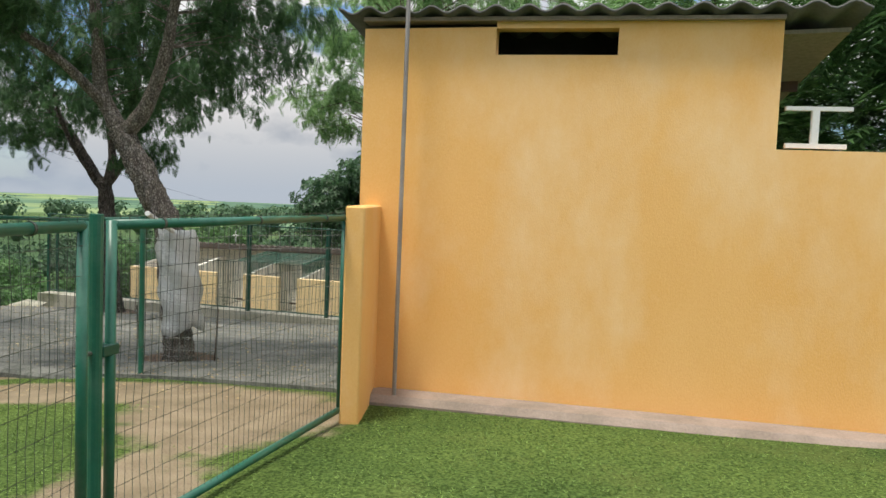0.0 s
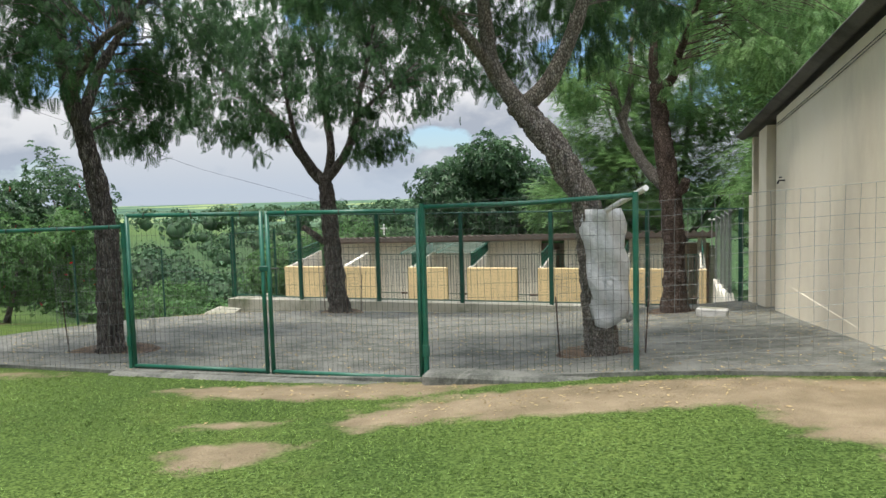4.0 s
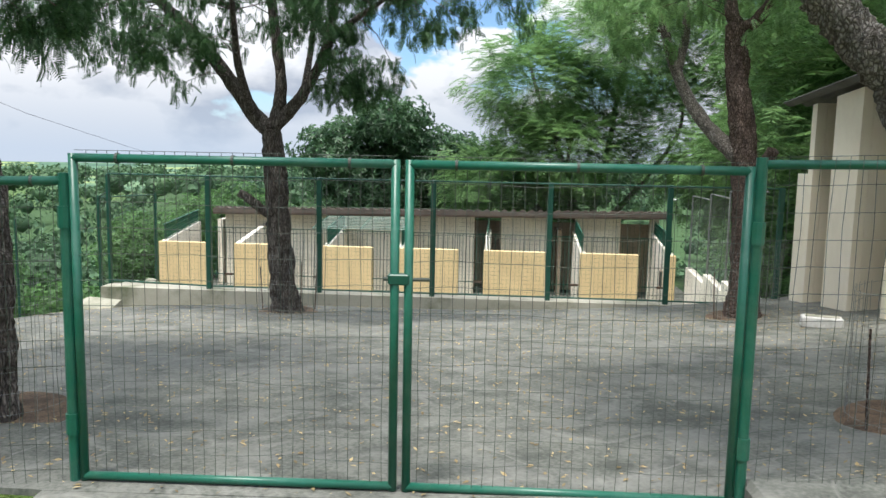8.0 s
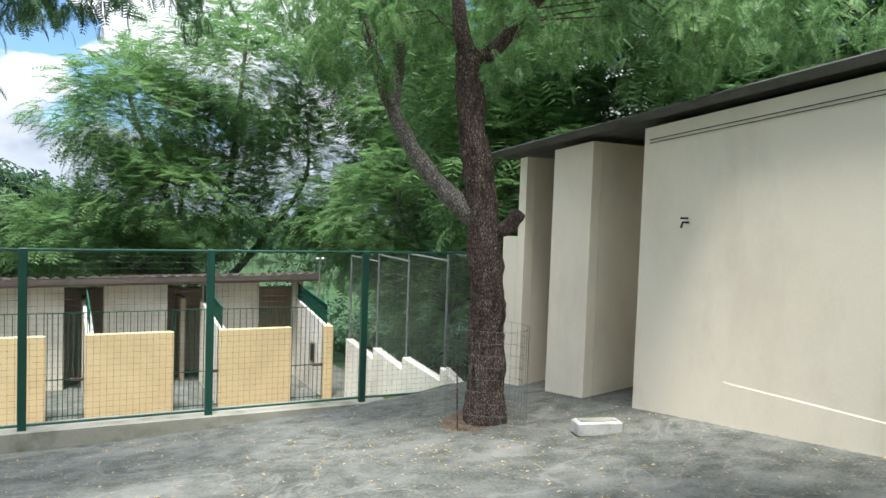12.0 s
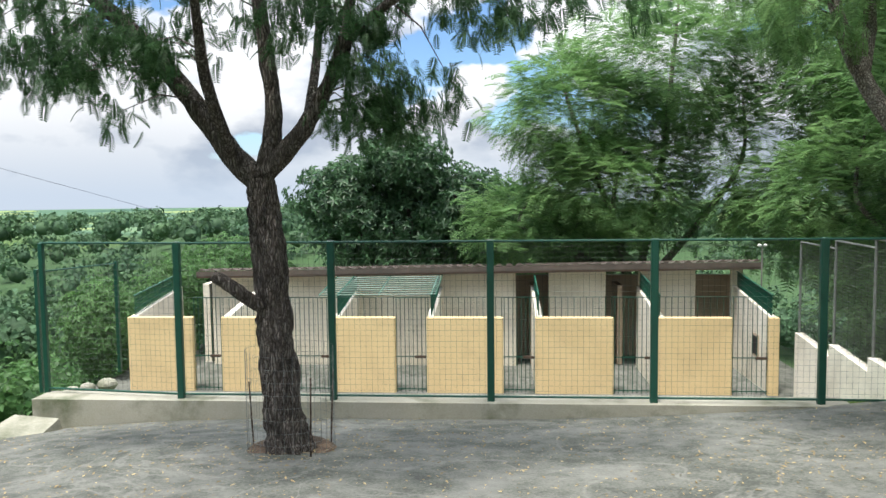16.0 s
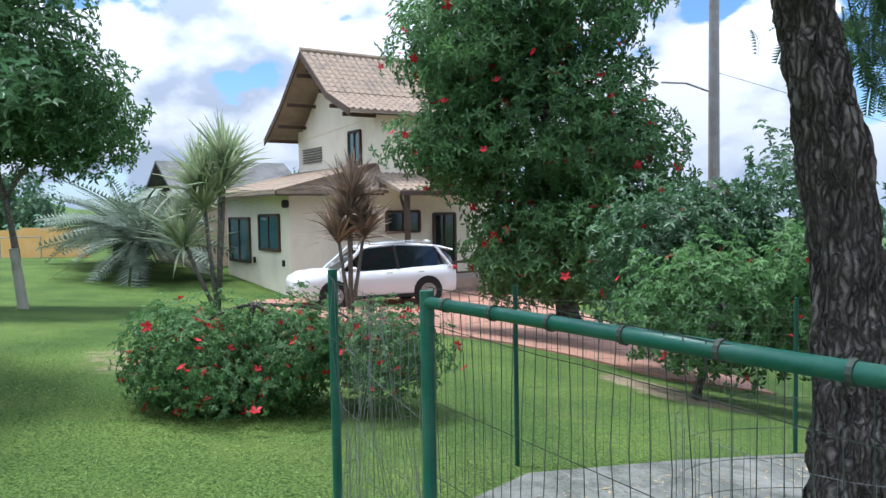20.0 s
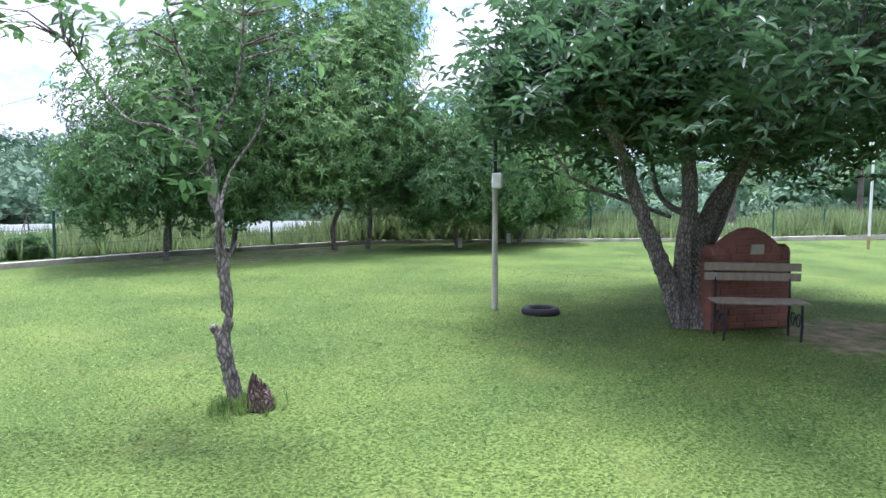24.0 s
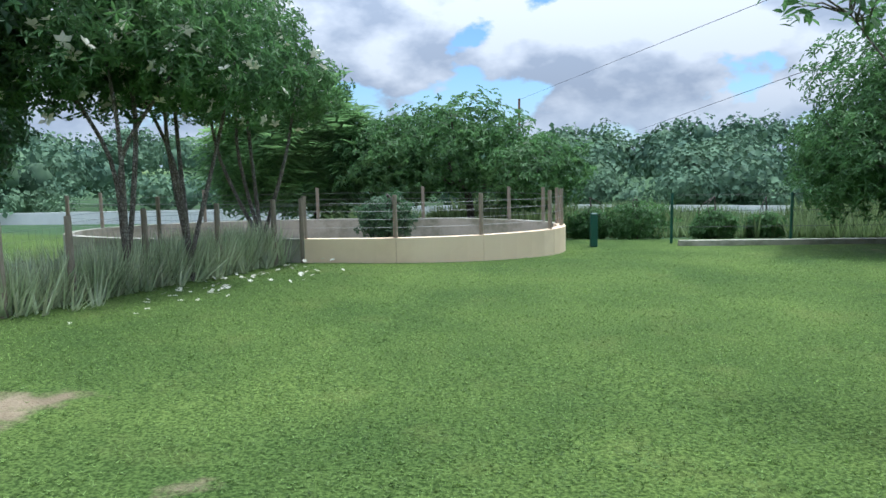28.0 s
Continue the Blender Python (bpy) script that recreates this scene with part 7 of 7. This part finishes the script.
for x in (0.62, 2.42):
    for dx in (-0.14, 0.14):
        bowl = thing("feeding_bowl", "small steel feeding bowl on a wall holder", "bowl", KEN @ pose(x + dx, 7.82, -1.62), "kennel bowls")
        bs = Shape().tube([(0, 0, -0.04), (0, 0, 0.0), (0, 0, 0.035)], [0.05, 0.085, 0.10], 14)
        part("bowl", bs, ALLOY, bowl)
        part("holder", Shape().box((0, 0.085, -0.01), (0.05, 0.09, 0.02)), BLACK, bowl)
lamps = thing("yard_floodlights", "pair of small white floodlights on a pole behind the kennels", "floodlight", KEN @ pose(3.25, 6.2, 0.0))
part("pole", Shape().tube([(0, 0, -0.6), (0, 0, 0.36)], 0.014, 8), STEEL, lamps)
for dx in (-0.055, 0.055):
    part("lamp_head", Shape().box((dx, -0.02, 0.38), (0.075, 0.07, 0.055), 0, 0.02), WHITE, lamps)

# ---- lawn things ----
def brick_seat():
    b = thing("brick_screen", "curved-top red brick garden screen behind the bench", "garden wall", pose(-13.62, 2.42, 0, 0, 0, math.degrees(math.atan2(0.46, -0.72))))
    pts = [(-0.46, 0), (0.46, 0)]
    top = []
    for i in range(25):
        x = lerp(0.46, -0.46, i / 24)
        top.append((x, 0.74 if abs(x) > 0.31 else 0.74 + 0.17 * math.cos(x / 0.31 * math.pi / 2) ** 0.7))
    ring = pts + top
    n = len(ring)
    s = Shape()
    s.add([(x, -0.09, z) for x, z in ring] + [(x, 0.09, z) for x, z in ring], [tuple(range(n)), tuple(range(2 * n - 1, n - 1, -1))] + [(i, i + n, (i + 1) % n + n, (i + 1) % n) for i in range(n)])
    core = part("panel", s, BRICK, b, "dark mortar core")
    row = 0
    z = 0.035
    while z < 0.88:
        half = 0.455 if z < 0.73 else 0.31 * (1 - ((z - 0.73) / 0.175) ** 2) ** 0.5 if z < 0.90 else 0
        x = -half + (0.10 if row % 2 else 0.0)
        if row % 2 and half > 0.12:
            part("brick", Shape().box((-half + 0.045, 0, z), (0.09, 0.196, 0.058), 0, 0.005), BRICK, b)
        while x < half - 0.04:
            w = min(0.19, half - x)
            part("brick", Shape().box((x + w / 2, 0, z), (w, 0.196, 0.058), 0, 0.005), BRICK, b)
            x += w + 0.011
        z += 0.069
        row += 1
    part("plaque", Shape().box((0.05, 0.103, 0.80), (0.16, 0.012, 0.10), 0, 0.005), KERB, b, "pale oval plaque")
    part("plaque", Shape().box((0.05, -0.103, 0.80), (0.16, 0.012, 0.10), 0, 0.005), KERB, b, "pale oval plaque")
    part("coping", Shape().tube([(x, 0, z + 0.01) for x, z in top], 0.095, 8), BRICK, b)
    return b


brick_seat()


def bench():
    b = thing("garden_bench", "wooden plank bench on scrolled iron legs", "bench", pose(-13.13, 2.72, 0, 0, 0, 307) @ Matrix.Diagonal((0.76, 0.76, 0.80, 1)))
    for i in range(4):
        part("seat_plank", Shape().box((0, -0.16 + 0.105 * i, 0.44), (1.12, 0.09, 0.028), 0, 0.006), WOOD_POST, b)
    for z in (0.70, 0.82):
        part("back_plank", Shape().box((0, -0.26, z), (1.2, 0.03, 0.095), 0, 0.006), WOOD_POST, b)
    for x in (-0.46, 0.46):
        for y in (-0.2, 0.18):
            part("leg", Shape().tube([(x, y, 0.43), (x, y * 1.15, 0.2), (x, y * 1.05, 0)], 0.016, 6), BLACK, b)
        for k, y in enumerate((-0.09, 0.09)):
            sc = [(x, y + 0.085 * math.cos(a) * (1 - a / 12), 0.22 + 0.10 * math.sin(a) * (1 - a / 12)) for a in np.linspace(0, 8, 22)]
            part("scroll", Shape().tube(sc, 0.008, 5), BLACK, b)
        part("back_stay", Shape().tube([(x, -0.22, 0.43), (x, -0.285, 0.87)], 0.016, 6), BLACK, b)
    return b


bench()
lamp = thing("garden_post", "pale round post with a meter box", "post", pose(-12.72, -0.055, 0))
part("shaft", Shape().tube([(0, 0, -0.1), (0.02, 0, 1.0), (0.03, 0, 1.48)], [0.036, 0.032, 0.03], 10), KERB, lamp)
part("upper_pipe", Shape().tube([(0.03, 0, 1.46), (0.035, 0, 1.92)], 0.020, 8), BLACK, lamp)
part("meter_box", Shape().box((0.03, 0.03, 1.46), (0.15, 0.12, 0.17), 0.6, 0.015), WHITE, lamp, "white meter box")
tyre = thing("tyre", "old black tyre lying on the lawn", "tyre", pose(-12.82, 0.50, 0.035))
ring = Shape()
V, F2 = [], []
for i in range(28):
    a = 2 * math.pi * i / 28
    for j in range(10):
        c = 2 * math.pi * j / 10
        r = 0.165 + 0.05 * math.cos(c)
        V.append((r * math.cos(a), r * math.sin(a), 0.045 * math.sin(c)))
        F2.append((i * 10 + j, ((i + 1) % 28) * 10 + j, ((i + 1) % 28) * 10 + (j + 1) % 10, i * 10 + (j + 1) % 10))
ring.add(V, F2)
part("casing", ring, BLACK, tyre, smooth=True)
fp = thing("white_pole", "tall thin white pole on the lawn", "pole")
fz = ground_z(-28.6, 0.5)
part("shaft", Shape().tube([(-28.6, 0.5, fz - 0.1), (-28.6, 0.5, fz + 3.4)], 0.035, 8), WHITE, fp)
part("rusty_foot", Shape().tube([(-28.6, 0.5, fz), (-28.6, 0.5, fz + 0.35)], 0.042, 8), LITTER, fp)
mast = thing("lamp_mast", "tall pale mast with floodlights behind the trees", "pole")
part("shaft", Shape().tube([(-21.5, -6.2, -0.2), (-21.5, -6.2, 8.3)], [0.06, 0.045], 8), WHITE, mast)
for dx in (-0.14, 0.14):
    part("floodlight", Shape().box((-21.5 + dx, -6.1, 5.55), (0.18, 0.14, 0.16), 0.7, 0.02), BLACK, mast)
shed = thing("white_shed", "small white rendered hut behind the kerb", "shed")
part("wall", Shape().box((-24.2, -9.8, 0.45), (2.2, 1.6, 1.5)), WHITE, shed)
part("roof", Shape().box((-24.2, -9.8, 1.24), (2.5, 1.9, 0.10)), KERB, shed)
tower = thing("radio_tower", "slender tower on the far wooded ridge", "tower")
part("mast", Shape().tube([(-17.4, -149.2, -10), (-17.4, -149.2, 14.2)], [0.34, 0.22], 8), BRICK, tower)

for a, c in (((-17.4, -149.2, 14.0), (-21.5, -6.2, 8.15)), ((-27.0, -88.0, 5.2), (-21.5, -6.2, 6.5))):
    line = thing("overhead_cable", "thin dark cable from the mast to the far ridge", "cable", group="cables over the wood")
    part("cable", Shape().tube([Vector(a).lerp(Vector(c), t / 10) for t in range(11)], 0.018, 5), BLACK, line)

# sapling's old stump
st = thing("tree_stump", "small weathered broken stump beside the sapling", "stump")
sx, sy = -8.66, 1.12
stp = Shape()
stp.tube([(sx, sy, -0.05), (sx - 0.005, sy, 0.06), (sx - 0.01, sy - 0.01, 0.12)], [0.105, 0.085, 0.062], 11)
part("wood", stp, BARK_RED, st, smooth=True)
st_rng = random.Random(17)
for i in range(11):
    a = 2 * math.pi * i / 11
    cx, cy, h = sx + 0.055 * math.cos(a), sy + 0.055 * math.sin(a), 0.13 + 0.11 * max(0, math.cos(a + 1.4)) + st_rng.uniform(-0.02, 0.03)
    part("splinter", Shape().tube([(cx, cy, -0.02), (cx, cy, h * 0.6), (cx - 0.008 * math.cos(a), cy - 0.008 * math.sin(a), h)], [0.030, 0.024, 0.006], 5), BARK_RED, st)
tf_rng = np.random.RandomState(5)
tp = np.stack([-8.60 + tf_rng.normal(0, 0.10, 160), 1.02 + tf_rng.normal(0, 0.11, 160), np.zeros(160)], -1)
solid("grass_tuft", scatter("grass_tuft", tuft(5, 1, 0.1), tp, rotations(160, tf_rng, 0.2), tf_rng.uniform(0.05, 0.12, 160), GRASS_BLADE), None, "longer grass round the sapling's foot", "grass", "stuff")

# ---- round pen, strap-leaf bed, wooden posts ----
PEN = [(-3.33, -5.56), (-4.6, -5.57), (-5.81, -5.92), (-6.9, -6.8), (-7.15, -7.9), (-6.4, -8.9), (-4.8, -9.5), (-2.8, -9.4), (-0.8, -8.9), (0.6, -7.8), (0.5, -6.5), (-1.2, -5.75)]
PEN = [(-5.47 + 1.06 * (x + 5.47), 5.02 + 1.06 * (y - 5.02)) for x, y in PEN]
pen = thing("round_pen", "low cream curved wall of a round pen", "wall", kind="structure")
loop = smooth_line([(*p, 0) for p in PEN + PEN[:1]], 5)
for i in range(len(PEN)):
    seg = loop[i * 5:i * 5 + 6]
    s = Shape()
    n = len(seg)
    V, Fq = [], []
    for k, p in enumerate(seg):
        d = (seg[min(k + 1, n - 1)] - seg[max(k - 1, 0)]).normalized()
        o = Vector((-d.y, d.x, 0)) * 0.075
        V += [tuple(p + o + Vector((0, 0, -0.2))), tuple(p - o + Vector((0, 0, -0.2))), tuple(p - o + Vector((0, 0, 0.345))), tuple(p + o + Vector((0, 0, 0.345)))]
    for k in range(n - 1):
        Fq += [(k * 4 + j, (k + 1) * 4 + j, (k + 1) * 4 + (j + 1) % 4, k * 4 + (j + 1) % 4) for j in range(4)]
    Fq += [(0, 1, 2, 3), (n * 4 - 1, n * 4 - 2, n * 4 - 3, n * 4 - 4)]
    s.add(V, Fq)
    part("wall_length", s, PEACH if i < 4 else KERB, pen)
pf = thing("pen_fence", "round wooden posts with wire on the pen wall", "fence")
for i in list(range(0, len(loop) - 1, 5)) + [18, 22]:
    p = loop[i]
    part("post", Shape().tube([(p.x, p.y, 0.2), (p.x + 0.01, p.y, 0.98)], [0.036, 0.032], 8), WOOD_POST, pf)
for z in (0.5, 0.62, 0.74, 0.86):
    part("wire", Shape().tube([p + Vector((0, 0, z)) for p in loop], 0.003, 3, False), WIRE_GREY, pf)
draped("pen_ground", [(p.x * 0.985 - 0.05, p.y * 0.985 - 0.11) for p in loop[:-1:2]], 0.03, 1.5, PLINTH, "bare grey earth inside the round pen", "ground")
crown_tree("low dark spreading tree beyond the pen", (-5.8, -12.5, -0.1), [((-5.4, -12.4, 1.7), (2.1, 1.6, 1.2), 1500), ((-7.1, -11.2, 1.2), (1.2, 1.1, 0.8), 600), ((-3.9, -11.6, 1.4), (1.3, 1.2, 1.0), 700)], BROAD, LEAF_MID, 0.22, BARK, 0.1, 120)
crown_tree("grey-green feathery tree beyond the pen", (-2.2, -12.5, -0.1), [((-2.2, -12.3, 1.9), (1.2, 1.1, 1.2), 700), ((-1.0, -12.8, 1.6), (1.2, 1.0, 1.0), 600)], BAMBOO, LEAF_LIGHT, 0.34, BARK, 0.08, 121)
crown_tree("dark green bush inside the pen", (-4.2, -8.6, 0.0), [((-4.2, -8.6, 0.45), (0.55, 0.5, 0.45), 500)], BROAD, LEAF_DARK, 0.14, BARK, 0.03, 122, category="shrub", name="shrub")
crown_tree("dark leafy tree behind the plumerias", (0.9, -3.6, 0.1), [((0.8, -3.6, 2.9), (1.6, 1.5, 1.4), 1200), ((-0.3, -2.6, 3.1), (1.1, 1.0, 1.0), 700), ((1.4, -5.0, 2.4), (1.4, 1.2, 1.2), 800)], BROAD, LEAF_DARK, 0.24, BARK, 0.1, 123)
bed_rng = np.random.RandomState(6)
tt = bed_rng.uniform(0, 1, 1300)
bx, by = lerp(-1.2, -2.75, tt) + bed_rng.normal(0.12, 0.16, 1300), lerp(-1.7, -6.0, tt) + bed_rng.normal(0, 0.12, 1300)
solid("strap_leaf_bed", scatter("strap_leaf_bed", tuft(7, 1.0, 0.055), np.stack([bx, by, np.zeros(1300)], -1), rotations(1300, bed_rng, 0.22), bed_rng.uniform(0.38, 0.72, 1300), LEAF_PALE), None, "bed of striped strap-leaved plants under the trees", "plants", "stuff")
bf = thing("bed_fence", "weathered round posts and wire along the flower bed", "fence")
BP = [(-1.35, -1.70), (-1.60, -2.47), (-1.86, -3.68), (-2.35, -4.80), (-2.85, -5.77), (-3.17, -6.15)]
for x, y in BP:
    part("post", Shape().tube([(x, y, -0.1), (x + 0.01, y, 0.95)], [0.042, 0.036], 8), WOOD_POST, bf)
for a, c in zip(BP, BP[1:]):
    part("wire_mesh", wire_mesh(a, c, (0.05, 0.85), (0.05, 0.85), 0.08, 0.10, 0.0013, 0.0, 3), WIRE_GREY, bf)
pet = np.random.RandomState(7)
tt = pet.uniform(0, 1, 70)
pp = np.stack([lerp(-1.6, -3.2, tt) - np.abs(pet.normal(0.1, 0.45, 70)), lerp(-1.6, -5.7, tt) + pet.normal(0, 0.3, 70), np.full(70, 0.045)], -1)
solid("fallen_petals", scatter("fallen_petals", rosette(5, 1, 0.6, 0.1, 0.2), pp, rotations(70, pet, 0.3), pet.uniform(0.025, 0.06, 70), PETAL), None, "fallen white and yellow blossoms on the lawn", "petals", "stuff")
gp2 = thing("kerb_post", "dark green square post at the lawn kerb", "post")
part("shaft", Shape().box((-7.94, -8.87, 0.2), (0.13, 0.13, 0.62), 0, 0.015), GREEN_DARK, gp2)

# ---- yard things ----
def cage(x, y, r, h, seed, label, tall=()):
    z = ground_z(x, y) + 0.035
    c = thing("tree_guard", label, "tree guard")
    n = 34
    s = Shape()
    for i in range(n):
        a = 2 * math.pi * i / n
        k = r * (1 + 0.05 * math.sin(3 * a + seed))
        s.tube([(x + k * math.cos(a), y + k * math.sin(a), z), (x + k * math.cos(a + 0.03), y + k * math.sin(a + 0.03), z + h)], 0.0015, 3, False)
    for j in range(9):
        zz = z + 0.04 + (h - 0.05) * j / 8
        s.tube([(x + r * (1 + 0.05 * math.sin(3 * a + seed)) * math.cos(a), y + r * (1 + 0.05 * math.sin(3 * a + seed)) * math.sin(a), zz + 0.012 * math.sin(2 * a)) for a in np.linspace(0, 2 * math.pi, 26)], 0.0015, 3, False)
    part("wire_mesh", s, WIRE_GREY, c)
    for a, hh in tall:
        part("stake", Shape().tube([(x + r * math.cos(a), y + r * math.sin(a), z), (x + r * 1.08 * math.cos(a), y + r * 1.08 * math.sin(a), z + hh)], 0.008, 5), BARK_RED, c, "rusty iron stake")
    m = Shape().tube([(x, y, z - 0.03), (x, y, z + 0.012)], [r * 1.1, r * 0.95], 22)
    part("mulch", m, MULCH, c, "ring of dry leaves and earth")
    return c


cage(-5.43, 14.06, 0.40, 0.95, 1, "wire mesh guard with stakes round the yard tree", ((0.3, 0.7), (2.6, 0.6), (5.2, 0.75)))
cage(0.45, 12.38, 0.42, 1.0, 2, "wire mesh guard round the tree by the wall", ((0.6, 0.9), (3.2, 0.6)))
cage(-7.10, 8.45, 0.52, 1.05, 3, "loose wire mesh guard round the tree by the gate", ((2.2, 0.5), (3.1, 0.6)))
cage(-1.53, 7.28, 0.42, 0.8, 4, "wire mesh guard under the plastic sheet", ((3.3, 0.6), (6.1, 0.6)))
wrap = thing("plastic_sheet", "crumpled clear plastic sheet wrapped round the leaning trunk", "plastic sheet")
s = Shape()
V, Fq = [], []
nu, nv = 26, 14
for j in range(nv + 1):
    t = j / nv
    zc = lerp(0.14, 1.22, t)
    for i in range(nu + 1):
        a = lerp(2.6, 6.9, i / nu)
        r = 0.19 + 0.025 * math.sin(5 * a + 3 * t) + 0.018 * math.sin(13 * a + 9 * t) + 0.02 * math.sin(17 * t + 2 * a)
        V.append((-1.46 - 0.08 * t + r * math.cos(a), 7.18 + r * math.sin(a), zc + 0.05 * math.sin(2.5 * a) * (1 - t)))
for j in range(nv):
    for i in range(nu):
        k = j * (nu + 1) + i
        Fq.append((k, k + 1, k + nu + 2, k + nu + 1))
s.add(V, Fq)
sheet = part("sheet", s, PLASTIC, wrap, smooth=True)
so = sheet.modifiers.new("thickness", "SOLIDIFY")
so.thickness = 0.004
pvc = thing("pvc_pipe", "white plastic pipe tied between post and tree", "pipe")
part("pipe", Shape().tube([(-1.36, 5.98, 1.42), (-1.52, 7.02, 1.20)], 0.024, 10), WHITE, pvc)
trough = thing("feed_trough", "white weathered concrete block on the yard", "trough", pose(0.69, 11.16, ground_z(0.69, 11.16) + 0.03, 0, 0, -29))
part("block", Shape().box((0, 0, 0.06), (0.44, 0.19, 0.13), 0, 0.015), CHALK, trough)
part("dip", Shape().box((0, 0, 0.127), (0.36, 0.11, 0.01)), KERB, trough)
rub = random.Random(9)
for i, (x, y, z, sz) in enumerate(((-8.35, 17.7, -1.12, 0.22), (-8.0, 18.0, -1.12, 0.26), (-8.2, 17.9, -1.12, 0.20))):
    bm = bmesh.new()
    bmesh.ops.create_icosphere(bm, subdivisions=2, radius=sz / 2)
    for v in bm.verts:
        q = noise.noise(v.co * 5 + Vector((i * 3, 0, 0)))
        v.co = v.co * (1 + 0.35 * q)
        v.co.z *= 0.7
    me = bpy.data.meshes.new("rock")
    bm.to_mesh(me)
    bm.free()
    me.materials.append(KERB)
    rk = thing("rock", "pale broken rock at the fence corner", "rock", pose(x, y, z, 0, 0, rub.uniform(0, 360)), "rocks at the corner")
    part("stone", me, None, rk)
wz = thing("concrete_wedge", "pale broken concrete wedge at the fence corner", "concrete", pose(-8.62, 16.30, ground_z(-8.62, 16.30), 0, 0, -14))
part("slab", Shape().add([(-0.34, -0.22, -0.1), (0.36, -0.24, -0.1), (0.38, 0.42, -0.1), (-0.30, 0.46, -0.1), (-0.28, -0.10, 0.10), (0.34, -0.14, 0.02), (0.36, 0.36, 0.14), (-0.22, 0.40, 0.17)],
                         [(3, 2, 1, 0), (4, 5, 6, 7), (0, 1, 5, 4), (1, 2, 6, 5), (2, 3, 7, 6), (3, 0, 4, 7)]), KERB, wz)
tap = thing("wall_tap", "small dark tap on the cream wall", "tap", BLD @ pose(-0.03, 5.56, 1.42))
part("spout", Shape().tube([(0.03, 0, 0), (-0.05, 0, 0), (-0.07, 0, -0.05)], 0.012, 6), BLACK, tap)
part("handle", Shape().box((-0.03, 0, 0.04), (0.02, 0.08, 0.02)), BLACK, tap)
wir = thing("wall_cables", "thin dark cables strung along the eave", "cable", BLD)
for dz in (0.0, -0.035):
    part("cable", Shape().tube([(-0.012, 0.3, 2.86 + dz), (-0.012, 3.0, 2.56 + dz), (-0.012, 6.1, 2.25 + dz)], 0.004, 5), BLACK, wir)


def litter():
    rng = np.random.RandomState(15)
    n = 9500
    x, y = rng.uniform(-9.4, 2.0, n), rng.uniform(5.2, 16.6, n)
    for cx, cy, m in ((-5.4, 14, 260), (0.45, 12.4, 420), (-3.0, 5.7, 500), (-1.4, 5.5, 300), (0.9, 11.4, 200)):
        x, y = np.concatenate([x, cx + rng.normal(0, 0.9, m)]), np.concatenate([y, cy + rng.normal(0, 0.45, m)])
    ok = inside(YARD, x, y) | (soil_amount(x, y) > 0.6)
    x, y = x[ok], y[ok]
    p = np.stack([x, y, ground_height(x, y) + np.where(inside(YARD, x, y), 0.043, 0.008)], -1)
    solid("leaf_litter", scatter("leaf_litter", ([(-0.5, 0, 0), (0, -0.22, 0.04), (0.5, 0, 0), (0, 0.22, 0.05)], [(0, 1, 2), (0, 2, 3)]), p, rotations(len(p), rng, 0.15), rng.uniform(0.015, 0.05, len(p)), LITTER), None, "scattered small dry leaves on the ground", "leaf litter", "stuff")


litter()


# low bushes just past the lawn kerb
for i, (dx, dy, r) in enumerate(((0.0, 0.0, 0.55), (0.9, -0.5, 0.42), (-1.7, -0.3, 0.40), (-2.9, -0.6, 0.36))):
    x, y = -9.24 + dx, -10.95 + dy
    z = ground_z(x, y)
    crown_tree("low green bush beyond the lawn kerb", (x, y, z), [((x, y, z + 0.75 * r), (1.25 * r, r, 0.8 * r), 420), ((x + 0.6 * r, y, z + 0.5 * r), (0.8 * r, 0.7 * r, 0.5 * r), 200)], BROAD, LEAF_MID, 0.13, BARK, 0.02, 130 + i, category="shrub", name="shrub")
